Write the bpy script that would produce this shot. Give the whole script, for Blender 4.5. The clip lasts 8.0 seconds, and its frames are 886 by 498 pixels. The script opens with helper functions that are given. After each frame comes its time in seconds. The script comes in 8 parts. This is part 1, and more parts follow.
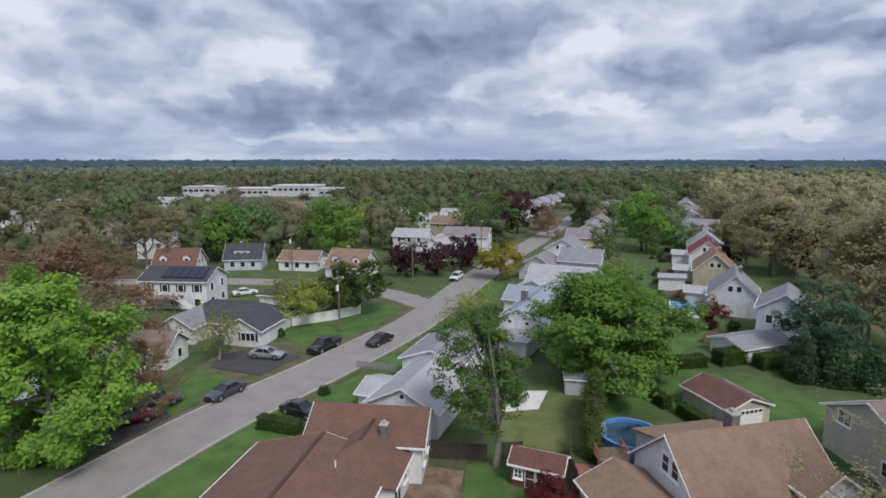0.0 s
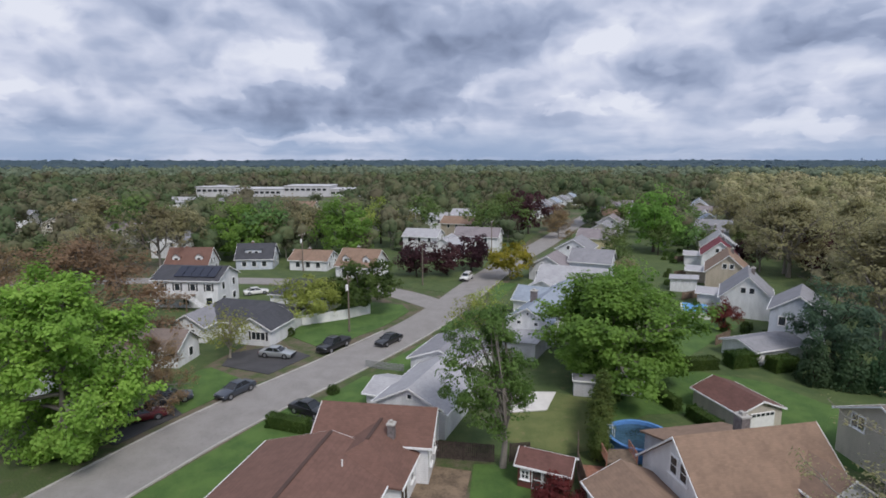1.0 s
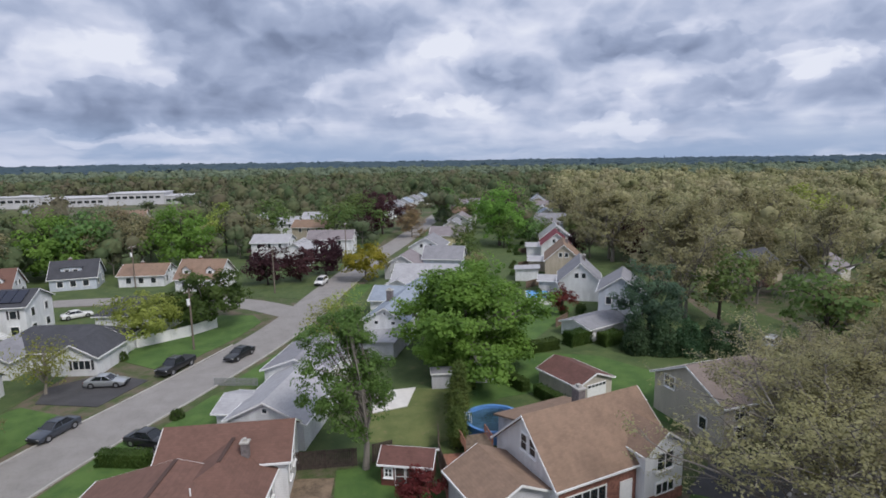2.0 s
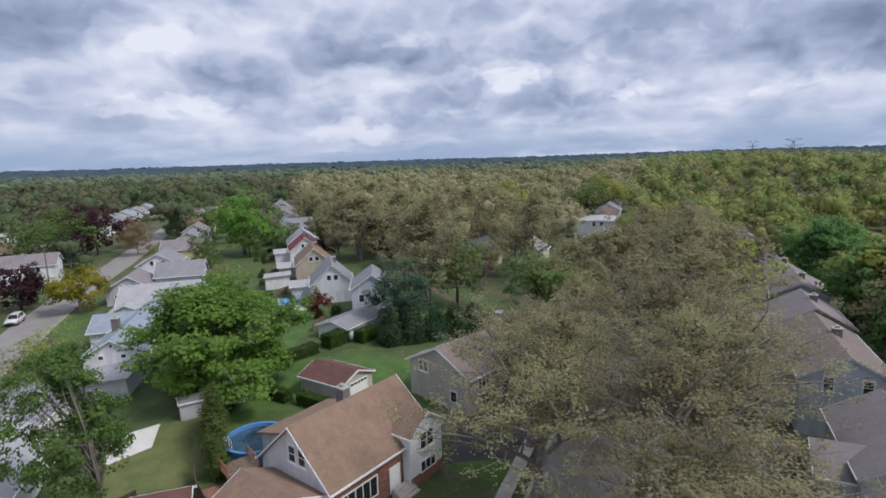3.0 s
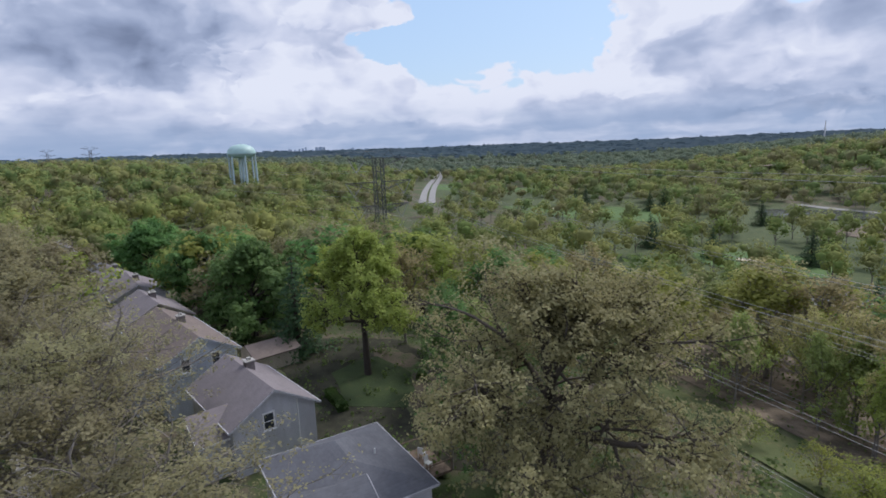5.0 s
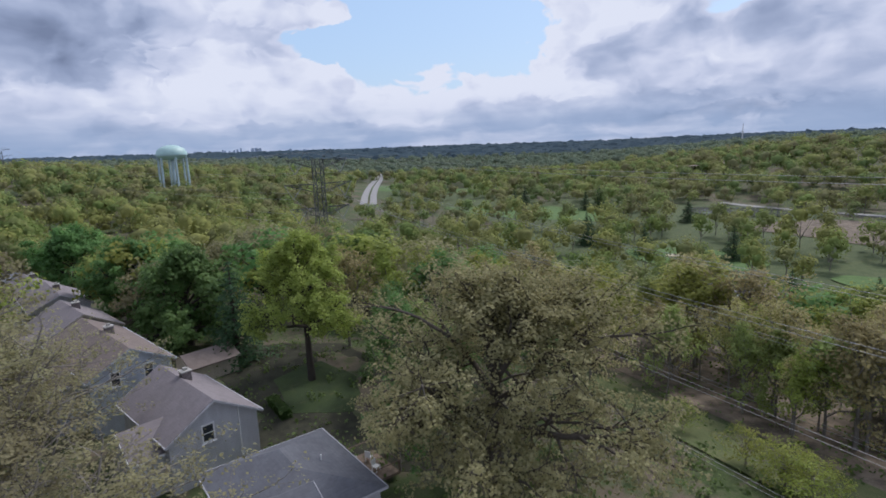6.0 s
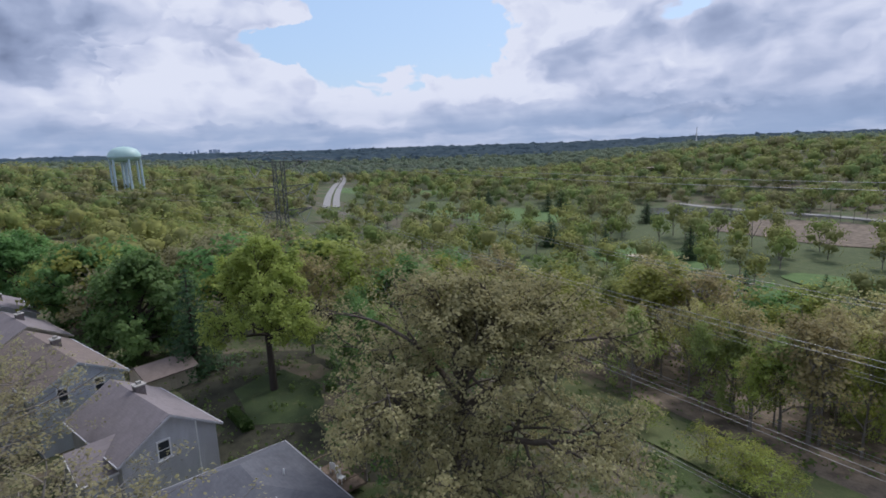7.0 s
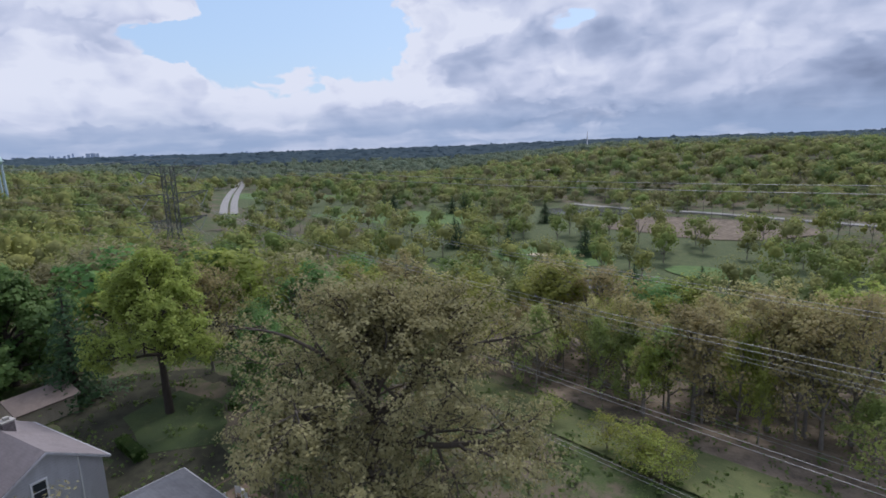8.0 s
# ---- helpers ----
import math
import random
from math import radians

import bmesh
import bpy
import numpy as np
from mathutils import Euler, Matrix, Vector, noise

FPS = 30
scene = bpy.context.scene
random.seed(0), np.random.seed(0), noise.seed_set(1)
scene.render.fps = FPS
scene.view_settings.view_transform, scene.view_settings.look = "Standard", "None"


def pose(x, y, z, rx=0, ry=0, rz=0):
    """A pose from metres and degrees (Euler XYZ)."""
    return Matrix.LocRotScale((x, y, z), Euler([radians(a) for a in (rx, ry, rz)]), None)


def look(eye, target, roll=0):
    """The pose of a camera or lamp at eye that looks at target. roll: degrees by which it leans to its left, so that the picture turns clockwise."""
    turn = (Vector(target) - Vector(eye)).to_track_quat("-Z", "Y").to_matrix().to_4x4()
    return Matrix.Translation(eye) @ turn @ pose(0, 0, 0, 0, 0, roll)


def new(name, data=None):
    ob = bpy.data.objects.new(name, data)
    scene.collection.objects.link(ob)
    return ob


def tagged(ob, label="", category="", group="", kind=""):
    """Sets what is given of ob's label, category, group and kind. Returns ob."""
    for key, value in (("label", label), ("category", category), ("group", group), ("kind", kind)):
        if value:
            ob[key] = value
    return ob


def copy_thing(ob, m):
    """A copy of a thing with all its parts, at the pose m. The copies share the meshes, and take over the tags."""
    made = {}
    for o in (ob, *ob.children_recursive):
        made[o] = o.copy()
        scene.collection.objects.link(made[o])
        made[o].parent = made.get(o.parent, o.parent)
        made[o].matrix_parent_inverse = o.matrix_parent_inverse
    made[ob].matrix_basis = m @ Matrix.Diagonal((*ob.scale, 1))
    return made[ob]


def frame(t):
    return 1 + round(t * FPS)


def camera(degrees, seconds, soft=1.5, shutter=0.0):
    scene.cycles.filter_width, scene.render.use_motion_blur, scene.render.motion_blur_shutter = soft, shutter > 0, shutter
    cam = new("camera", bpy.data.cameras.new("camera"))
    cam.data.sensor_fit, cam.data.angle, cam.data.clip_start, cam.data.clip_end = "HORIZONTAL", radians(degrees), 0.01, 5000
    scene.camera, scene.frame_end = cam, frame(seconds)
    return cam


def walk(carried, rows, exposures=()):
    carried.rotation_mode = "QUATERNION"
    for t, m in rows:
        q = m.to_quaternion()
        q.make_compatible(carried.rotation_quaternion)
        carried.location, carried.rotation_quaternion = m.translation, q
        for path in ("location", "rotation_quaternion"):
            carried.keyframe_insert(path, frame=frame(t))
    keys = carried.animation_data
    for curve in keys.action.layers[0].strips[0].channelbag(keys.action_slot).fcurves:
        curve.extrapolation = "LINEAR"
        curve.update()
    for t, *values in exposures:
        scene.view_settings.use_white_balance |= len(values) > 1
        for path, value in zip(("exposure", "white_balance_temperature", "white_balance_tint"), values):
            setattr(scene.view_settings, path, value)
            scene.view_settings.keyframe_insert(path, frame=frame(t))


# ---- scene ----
# ---------------------------------------------------------------- camera and its flight
cam = camera(78.3, 8.0, soft=1.7)
PATH = [
    (0.0, 0.000, 0.000, 23.000, 80.66, 0.00, 0.00),
    (0.5, 0.058, 0.001, 23.020, 80.68, 0.03, 0.91),
    (1.0, 0.278, -0.015, 23.002, 80.68, 0.03, 1.21),
    (1.2, 0.379, -0.023, 23.000, 80.68, 0.07, 0.25),
    (2.3, 0.725, -0.124, 22.885, 80.71, 1.13, -21.67),
    (2.5, 0.687, -0.069, 22.848, 80.71, 1.30, -26.84),
    (3.0, 0.619, 0.050, 22.800, 80.54, 1.69, -40.59),
    (3.5, 0.822, 0.484, 22.500, 80.37, 1.94, -55.69),
    (4.0, 0.950, 0.711, 22.380, 79.95, 2.13, -73.00),
    (4.5, 0.759, 0.850, 22.422, 79.44, 2.23, -91.78),
    (5.0, 0.492, 1.156, 22.489, 79.10, 2.14, -105.58),
    (5.2, 0.443, 1.217, 22.495, 79.06, 2.12, -107.70),
    (6.3, 0.480, 1.271, 22.523, 78.97, 2.03, -113.10),
    (6.5, 0.534, 1.248, 22.548, 78.96, 2.01, -114.17),
    (7.0, 0.896, 1.109, 22.684, 79.03, 1.93, -115.53),
    (7.5, 1.086, 0.993, 22.775, 79.15, 1.94, -117.16),
    (8.0, 0.999, 1.029, 22.856, 79.03, 1.91, -125.49),
]
PLAN = 1.17      # metres to one unit of the plan below
walk(cam, [(t, pose(x * PLAN, y * PLAN, z * PLAN, *turn)) for t, x, y, z, *turn in PATH], [(0.0, -0.03, 6200, 13.0), (3.0, 0.05, 6150, 13.0), (4.2, 0.06, 6100, 13.5), (5.2, 0.00, 6000, 14.0), (8.0, -0.05, 5950, 15.0)])

# ---------------------------------------------------------------- world, sun
SUN_HEADING, SUN_HEIGHT = 152.0, 50.0      # clockwise from +y; above the horizon
world = bpy.data.worlds.new("sky")
scene.world = world
world.use_nodes = True


class Nodes:
    """Small helper that wires shader nodes."""

    def __init__(self, tree):
        self.t = tree

    def add(self, kind, **props):
        n = self.t.nodes.new(kind)
        for k, v in props.items():
            if k == "operation":
                n.operation = v
            elif k == "data_type":
                n.data_type = v
            elif k == "blend_type":
                n.blend_type = v
            elif k == "noise_dimensions":
                n.noise_dimensions = v
        return n

    def put(self, sock, v):
        if isinstance(v, bpy.types.NodeSocket):
            self.t.links.new(v, sock)
        elif v is not None:
            sock.default_value = v

    def math(self, op, a, b=None, c=None, clamp=False):
        n = self.add("ShaderNodeMath", operation=op)
        n.use_clamp = clamp
        for i, v in enumerate((a, b, c)):
            self.put(n.inputs[i], v)
        return n.outputs[0]

    def vec(self, op, a, b=None):
        n = self.add("ShaderNodeVectorMath", operation=op)
        self.put(n.inputs[0], a)
        if b is not None:
            self.put(n.inputs[1], b)
        return n.outputs["Value"] if op in ("DOT_PRODUCT", "LENGTH") else n.outputs[0]

    def noise(self, vec, scale, detail=4.0, rough=0.55, lac=2.0, dist=0.0):
        n = self.add("ShaderNodeTexNoise")
        self.put(n.inputs["Vector"], vec)
        for k, v in (("Scale", scale), ("Detail", detail), ("Roughness", rough), ("Lacunarity", lac), ("Distortion", dist)):
            n.inputs[k].default_value = v
        return n.outputs["Fac"]

    def ramp(self, fac, *stops, ease="LINEAR"):
        n = self.add("ShaderNodeValToRGB")
        n.color_ramp.interpolation = ease
        el = n.color_ramp.elements
        while len(el) < len(stops):
            el.new(0.5)
        for e, (p, c) in zip(el, stops):
            e.position = p
            e.color = (c, c, c, 1) if isinstance(c, (int, float)) else (*c, 1)
        self.put(n.inputs[0], fac)
        return n.outputs[0]

    def step(self, v, lo, hi, a=0.0, b=1.0):
        n = self.add("ShaderNodeMapRange")
        n.interpolation_type = "SMOOTHSTEP"
        self.put(n.inputs[0], v)
        for i, x in enumerate((lo, hi, a, b)):
            n.inputs[i + 1].default_value = x
        return n.outputs[0]

    def mix(self, fac, a, b, how="MIX"):
        n = self.add("ShaderNodeMix", data_type="RGBA", blend_type=how)
        self.put(n.inputs[0], fac)
        for s, v in ((n.inputs[6], a), (n.inputs[7], b)):
            self.put(s, (*v, 1) if isinstance(v, tuple) and len(v) == 3 else v)
        return n.outputs[2]


def heading_vec(heading, height=0.0):
    a, b = radians(heading), radians(height)
    return Vector((math.sin(a) * math.cos(b), math.cos(a) * math.cos(b), math.sin(b)))


def build_sky():
    """Broken stratocumulus: banks by heading and height, carved by billows, over a pale blue sky."""
    k = Nodes(world.node_tree)
    k.t.nodes.clear()
    sky = k.add("ShaderNodeTexSky")
    sky.sky_type = "NISHITA"
    sky.sun_disc = False
    sky.sun_elevation, sky.sun_rotation = radians(SUN_HEIGHT), radians(SUN_HEADING)
    sky.air_density, sky.dust_density = 1.2, 1.6
    way = k.vec("NORMALIZE", k.add("ShaderNodeTexCoord").outputs["Generated"])

    def split(v):
        n = k.add("ShaderNodeSeparateXYZ")
        k.put(n.inputs[0], v)
        return n.outputs

    x, y, z = split(way)
    # billows on the dome, somewhat wider than high, torn at the edges
    q = k.vec("MULTIPLY", way, (1.0, 1.0, 1.6))
    tear = k.vec("MULTIPLY", k.vec("ADD", k.add_noise_colour(q, 9.0), (-0.5, -0.5, -0.5)), (0.10, 0.10, 0.10))
    q = k.vec("ADD", q, tear)

    def billow(at):
        out = k.math("MULTIPLY", k.noise(at, 6.0, 9.0, 0.51), 0.70)
        for size, share in ((11.0, 0.20), (25.0, 0.12)):
            cell = k.add("ShaderNodeTexVoronoi")
            cell.feature = "SMOOTH_F1"
            k.put(cell.inputs["Vector"], at)
            cell.inputs["Scale"].default_value = size
            cell.inputs["Smoothness"].default_value = 0.35
            out = k.math("ADD", out, k.math("MULTIPLY", k.math("SUBTRACT", 0.9, cell.outputs["Distance"]), share))
        return out

    puff = billow(q)
    relief = k.math("SUBTRACT", puff, billow(k.vec("ADD", q, (0.0, 0.0, 0.055))))
    # the flat deck in perspective: bands that crowd together low down
    flat = k.add("ShaderNodeCombineXYZ")
    far = k.math("DIVIDE", 1.0, k.math("ADD", k.math("MAXIMUM", z, 0.0), 0.10))
    k.put(flat.inputs[0], k.math("MULTIPLY", x, far))
    k.put(flat.inputs[1], k.math("MULTIPLY", y, far))
    bands = k.noise(k.vec("ADD", flat.outputs[0], tear), 0.9, 6.0, 0.5)
    # heading and height in degrees, made ragged by the same billows
    rag = split(k.vec("ADD", k.vec("MULTIPLY", k.vec("ADD", k.add_noise_colour(q, 7.0), (-0.5, -0.5, -0.5)), (11.0, 4.0, 0.0)), k.vec("MULTIPLY", k.vec("ADD", k.add_noise_colour(q, 22.0), (-0.5, -0.5, -0.5)), (6.0, 3.0, 0.0))))
    az = k.math("ADD", k.math("MULTIPLY", k.math("ARCTAN2", x, y), 57.2958), rag[0])
    el = k.math("ADD", k.math("MULTIPLY", k.math("ARCSINE", z), 57.2958), rag[1])
    body = k.math("ADD", k.math("MULTIPLY", k.math("SUBTRACT", puff, 0.45), 0.85), k.math("MULTIPLY", k.math("SUBTRACT", bands, 0.5), 0.35))
    dark = k.math("ADD", k.math("MULTIPLY", k.math("SUBTRACT", bands, 0.5), 0.55), k.math("MULTIPLY", k.math("SUBTRACT", puff, 0.45), 0.6))
    bulk = k.math("MULTIPLY", k.math("SUBTRACT", puff, 0.45), 0.9)
    for heading, height, wide, tall, thick, grey in SKY_MASSES:
        u = k.math("DIVIDE", k.math("SUBTRACT", az, heading), wide * 1.15)
        v = k.math("DIVIDE", k.math("SUBTRACT", el, height), tall * 1.15)
        bank = k.math("EXPONENT", k.math("MULTIPLY", k.math("ADD", k.math("MULTIPLY", u, u), k.math("MULTIPLY", v, v)), -1.0))
        if thick:
            body = k.math("ADD", body, k.math("MULTIPLY", bank, thick * 1.55))
        if grey:
            bulk = k.math("ADD", bulk, k.math("MULTIPLY", bank, grey))
    dark = k.math("ADD", dark, k.math("MULTIPLY", bulk, 0.50))
    dark = k.math("ADD", dark, k.math("ADD", k.step(bulk, 0.13, 0.23, 0.0, 0.12), k.step(bulk, -0.24, -0.14, -0.15, 0.0)))
    cover = k.step(body, -0.215, -0.150)
    shade = k.math("ADD", 0.345, k.math("SUBTRACT", dark, k.math("MULTIPLY", relief, 1.9)))
    shade = k.math("SUBTRACT", shade, k.step(body, -0.18, -0.02, 0.22, 0.0))
    cloud = k.ramp(shade, (0.0, (0.77, 0.79, 0.84)), (0.25, (0.61, 0.645, 0.745)), (0.5, (0.418, 0.474, 0.60)), (0.75, (0.298, 0.352, 0.475)), (1.0, (0.195, 0.236, 0.335)))
    # the deck runs into a grey-blue veil low over the land
    low = k.step(z, 0.0, 0.095, 0.92, 0.0)
    veil = k.noise(k.vec("MULTIPLY", q, (1.0, 1.0, 3.5)), 4.0, 6.0, 0.5)
    veil = k.math("SUBTRACT", veil, k.math("MULTIPLY", dark, 0.35))
    cloud = k.mix(low, cloud, k.mix(k.step(veil, 0.40, 0.72), (0.315, 0.405, 0.555), (0.62, 0.655, 0.75)))
    clear = k.mix(1.0, sky.outputs[0], (0.115, 0.115, 0.115), "MULTIPLY")
    hazy = k.mix(0.62, clear, (0.50, 0.69, 0.92))
    bg = k.add("ShaderNodeBackground")
    k.put(bg.inputs[0], k.mix(cover, hazy, cloud))
    bg.inputs[1].default_value = 1.0
    out = k.add("ShaderNodeOutputWorld")
    k.put(out.inputs[0], bg.outputs[0])


def _noise_colour(self, vec, scale):
    n = self.add("ShaderNodeTexNoise")
    self.put(n.inputs["Vector"], vec)
    n.inputs["Scale"].default_value = scale
    n.inputs["Detail"].default_value = 3.0
    return n.outputs["Color"]


Nodes.add_noise_colour = _noise_colour

# banks of cloud: heading, height, half width and half height in degrees, how much thicker and how much greyer
SKY_MASSES = [
    (129.2, 9.2, 3.6, 1.1, 0, 0.25), (95.4, 6.0, 2.7, 0.6, 0.05, 0.25), (109.5, 3.8, 5.4, 0.6, 0, 0.2), (124.3, 3.1, 5.4, 0.7, 0, 0.3), (117.6, 5.2, 5.4, 0.8, 0, -0.3), (136.4, 4.6, 3.6, 1.5, 0, -0.3), (141.7, 2.2, 7.1, 0.8, 0, 0.25), (87.8, 7.5, 3.0, 1.3, 0, -0.25), (85.9, 3.1, 10.7, 0.7, 0, -0.2), (127.0, 11.6, 3.6, 1.5, 0.1, -0.3),
    (110.3, 11.2, 11.3, 3.6, -0.2, 0), (95.9, 9.7, 5.4, 2.4, -0.08, 0), (94.2, 6.4, 4.2, 1.8, 0.2, -0.2), (89.9, 7.2, 3.6, 2.1, 0.1, -0.25), (97.1, 12.5, 5.4, 1.3, 0.2, -0.2),
    (125.0, 9.0, 26.0, 9.0, 0, -0.07), (60.0, 7.0, 40.0, 7.0, 0, -0.07), (-12.7, 5.4, 10.1, 1.8, 0, 0.5), (-4.8, 8.0, 7.7, 2.7, 0, 0.42), (2.6, 12.2, 9.5, 3.0, 0, 0.4), (-8.1, 13.1, 9.5, 1.8, 0, 0.3),
    (-20.2, 4.4, 5.9, 1.2, 0, 0.35), (-16.8, 9.2, 6.5, 3.0, 0, -0.4), (-35.4, 11.3, 5.4, 1.8, 0, -0.35), (3.8, 7.7, 4.2, 1.1, 0, -0.3), (15.3, 10.8, 3.6, 2.4, 0, -0.35), (-12.8, 2.2, 7.7, 0.8, 0, -0.45),
    (13.9, 5.3, 4.8, 0.7, 0, -0.4), (34.0, 2.9, 3.0, 0.7, 0, -0.3), (-36.7, 5.8, 3.6, 0.9, 0, -0.3), (34.5, 10.1, 6.5, 1.5, 0, 0.25), (31.6, 7.3, 8.9, 1.2, 0, 0.2), (17.5, 8.2, 5.9, 0.9, 0, 0.25),
    (-37.0, 3.1, 4.2, 0.9, 0, 0.25), (-28.7, 11.2, 4.8, 1.2, 0, 0.15), (36.4, 10.1, 7.7, 1.2, 0, 0.2), (48.6, 7.5, 3.0, 1.2, 0, -0.3), (59.0, 6.2, 3.0, 0.7, 0, -0.35), (53.5, 5.4, 4.8, 0.9, 0, 0.2),
    (30.2, 2.7, 5.9, 0.6, 0, -0.25), (58.4, 9.9, 7.1, 1.5, 0, 0.15), (52.5, 9.6, 13.1, 2.1, 0, 0.25), (79.9, 8.1, 5.4, 3.0, 0.05, 0.42), (77.2, 11.4, 7.7, 3.0, 0.05, 0.3), (65.8, 10.7, 3.0, 1.5, 0, -0.4),
    (47.5, 8.2, 3.6, 1.2, 0, -0.35), (37.4, 8.1, 4.2, 0.9, 0, -0.25), (38.6, 5.7, 8.3, 1.2, 0, 0.3), (72.9, 4.8, 3.6, 0.6, 0, -0.3), (110.8, 10.5, 12.5, 4.5, -0.22, 0), (118.5, 8.2, 2.4, 1.8, -0.16, 0),
    (77.7, 6.7, 5.9, 2.4, 0.08, 0.05), (74.4, 10.3, 10.7, 3.0, 0.08, 0.05), (96.5, 6.7, 3.9, 1.9, 0.16, -0.3), (86.4, 7.3, 3.6, 2.7, 0.14, -0.35), (97.0, 12.6, 5.4, 1.3, 0.12, -0.3), (109.5, 3.6, 11.9, 1.3, 0.08, -0.35),
    (128.2, 8.6, 5.9, 4.8, 0.12, -0.35), (129.0, 6.8, 3.6, 1.5, 0.1, 0.4), (140.5, 8.2, 5.4, 1.8, 0.05, 0.22), (139.7, 4.6, 4.8, 1.5, 0.05, 0.25), (136.3, 7.3, 3.0, 2.1, -0.06, -0.2), (134.5, 2.2, 8.9, 1.1, 0.05, 0.2),
    (158.4, 5.0, 7.1, 2.4, 0.05, 0.28), (137.8, 11.0, 3.6, 1.2, -0.14, 0), (152.3, 7.3, 3.6, 3.0, 0.03, -0.3), (155.3, 1.7, 14.9, 1.3, 0.05, 0.3), (160.7, 8.9, 4.8, 1.5, 0, -0.25), (113.1, 6.1, 9.5, 1.5, 0.05, -0.3),
]
build_sky()

sun = new("sun", bpy.data.lights.new("sun", "SUN"))
sun.data.energy, sun.data.angle, sun.data.color = 2.6, radians(18.0), (1.0, 0.94, 0.84)
sun.matrix_world = look(heading_vec(SUN_HEADING, SUN_HEIGHT) * 400, (0, 0, 0))
# ---------------------------------------------------------------- materials
def material(name, rough=0.8, metal=0.0):
    m = bpy.data.materials.new(name)
    m.use_nodes = True
    k = Nodes(m.node_tree)
    b = m.node_tree.nodes["Principled BSDF"]
    b.inputs["Roughness"].default_value = rough
    b.inputs["Metallic"].default_value = metal
    return m, k, b


def bump(k, b, height, strength=0.3, dist=0.02):
    n = k.add("ShaderNodeBump")
    n.inputs["Strength"].default_value = strength
    n.inputs["Distance"].default_value = dist
    k.put(n.inputs["Height"], height)
    k.put(b.inputs["Normal"], n.outputs[0])


def place(k):
    return k.add("ShaderNodeNewGeometry").outputs["Position"]


def local(k):
    return k.add("ShaderNodeTexCoord").outputs["Object"]


def plain(name, colour, rough=0.6, metal=0.0, vary=0.12, scale=3.0, relief=0.0):
    m, k, b = material(name, rough, metal)
    p = place(k)
    n = k.noise(p, scale, 5.0)
    f = k.noise(p, scale * 9, 3.0)
    v = k.math("ADD", k.math("MULTIPLY", n, 0.7), k.math("MULTIPLY", f, 0.3))
    dark = tuple(c * (1 - vary) for c in colour)
    light = tuple(min(1, c * (1 + vary)) for c in colour)
    k.put(b.inputs["Base Color"], k.mix(k.step(v, 0.35, 0.65), dark, light))
    if relief:
        bump(k, b, f, 0.4, relief)
    return m


def foliage(name, dark, light, tip=None):
    """Leaves: two tones leaf by leaf, a slow drift over the crown, some light coming through."""
    m, k, b = material(name, 0.62)
    geo = k.add("ShaderNodeNewGeometry")
    r = geo.outputs["Random Per Island"]
    slow = k.noise(geo.outputs["Position"], 0.32, 3.0)
    v = k.math("ADD", k.math("MULTIPLY", r, 0.30), k.math("MULTIPLY", k.step(slow, 0.32, 0.68), 0.70))
    col = k.mix(v, dark, light)
    if tip:
        col = k.mix(k.step(r, 0.8, 0.98), col, tip)
    ob = k.add("ShaderNodeObjectInfo").outputs["Random"]
    hsv = k.add("ShaderNodeHueSaturation")
    k.put(hsv.inputs["Hue"], k.math("ADD", 0.485, k.math("MULTIPLY", ob, 0.03)))
    k.put(hsv.inputs["Value"], k.math("ADD", 0.84, k.math("MULTIPLY", ob, 0.32)))
    k.put(hsv.inputs["Color"], col)
    k.put(b.inputs["Base Color"], hsv.outputs[0])
    b.inputs["Specular IOR Level"].default_value = 0.25
    tr = k.add("ShaderNodeBsdfTranslucent")
    k.put(tr.inputs[0], hsv.outputs[0])
    mx = k.add("ShaderNodeMixShader")
    mx.inputs[0].default_value = 0.53
    k.put(mx.inputs[1], b.outputs[0])
    k.put(mx.inputs[2], tr.outputs[0])
    k.put(m.node_tree.nodes["Material Output"].inputs[0], mx.outputs[0])
    return m


def woods_mix(name, tones):
    """Woodland seen from afar: every crown its own tone out of a spring palette, mottled by clumps of leaves."""
    m, k, b = material(name, 0.85)
    geo = k.add("ShaderNodeNewGeometry")
    pos = geo.outputs["Position"]
    r = geo.outputs["Random Per Island"]
    slow = k.noise(pos, 0.013, 3.0, 0.55)
    crown = k.add("ShaderNodeAttribute")
    crown.attribute_name = "tone"
    own = k.math("ADD", k.math("MULTIPLY", crown.outputs["Fac"], 0.50), k.math("MULTIPLY", r, 0.10))
    v = k.math("ADD", k.math("MULTIPLY", k.step(slow, 0.33, 0.67), 0.40), own)
    n = len(tones)
    col = k.ramp(v, *[(i / (n - 1), c) for i, c in enumerate(tones)])
    leaf = k.noise(pos, 0.9, 5.0, 0.68)
    col = k.mix(1.0, col, k.ramp(leaf, (0.30, 0.84), (0.48, 0.98), (0.68, 1.12)), "MULTIPLY")
    k.put(b.inputs["Base Color"], col)
    b.inputs["Specular IOR Level"].default_value = 0.05
    bump(k, b, leaf, 0.3, 0.3)
    tr = k.add("ShaderNodeBsdfTranslucent")
    k.put(tr.inputs[0], col)
    mx = k.add("ShaderNodeMixShader")
    mx.inputs[0].default_value = 0.35
    k.put(mx.inputs[1], b.outputs[0])
    k.put(mx.inputs[2], tr.outputs[0])
    k.put(m.node_tree.nodes["Material Output"].inputs[0], mx.outputs[0])
    return m


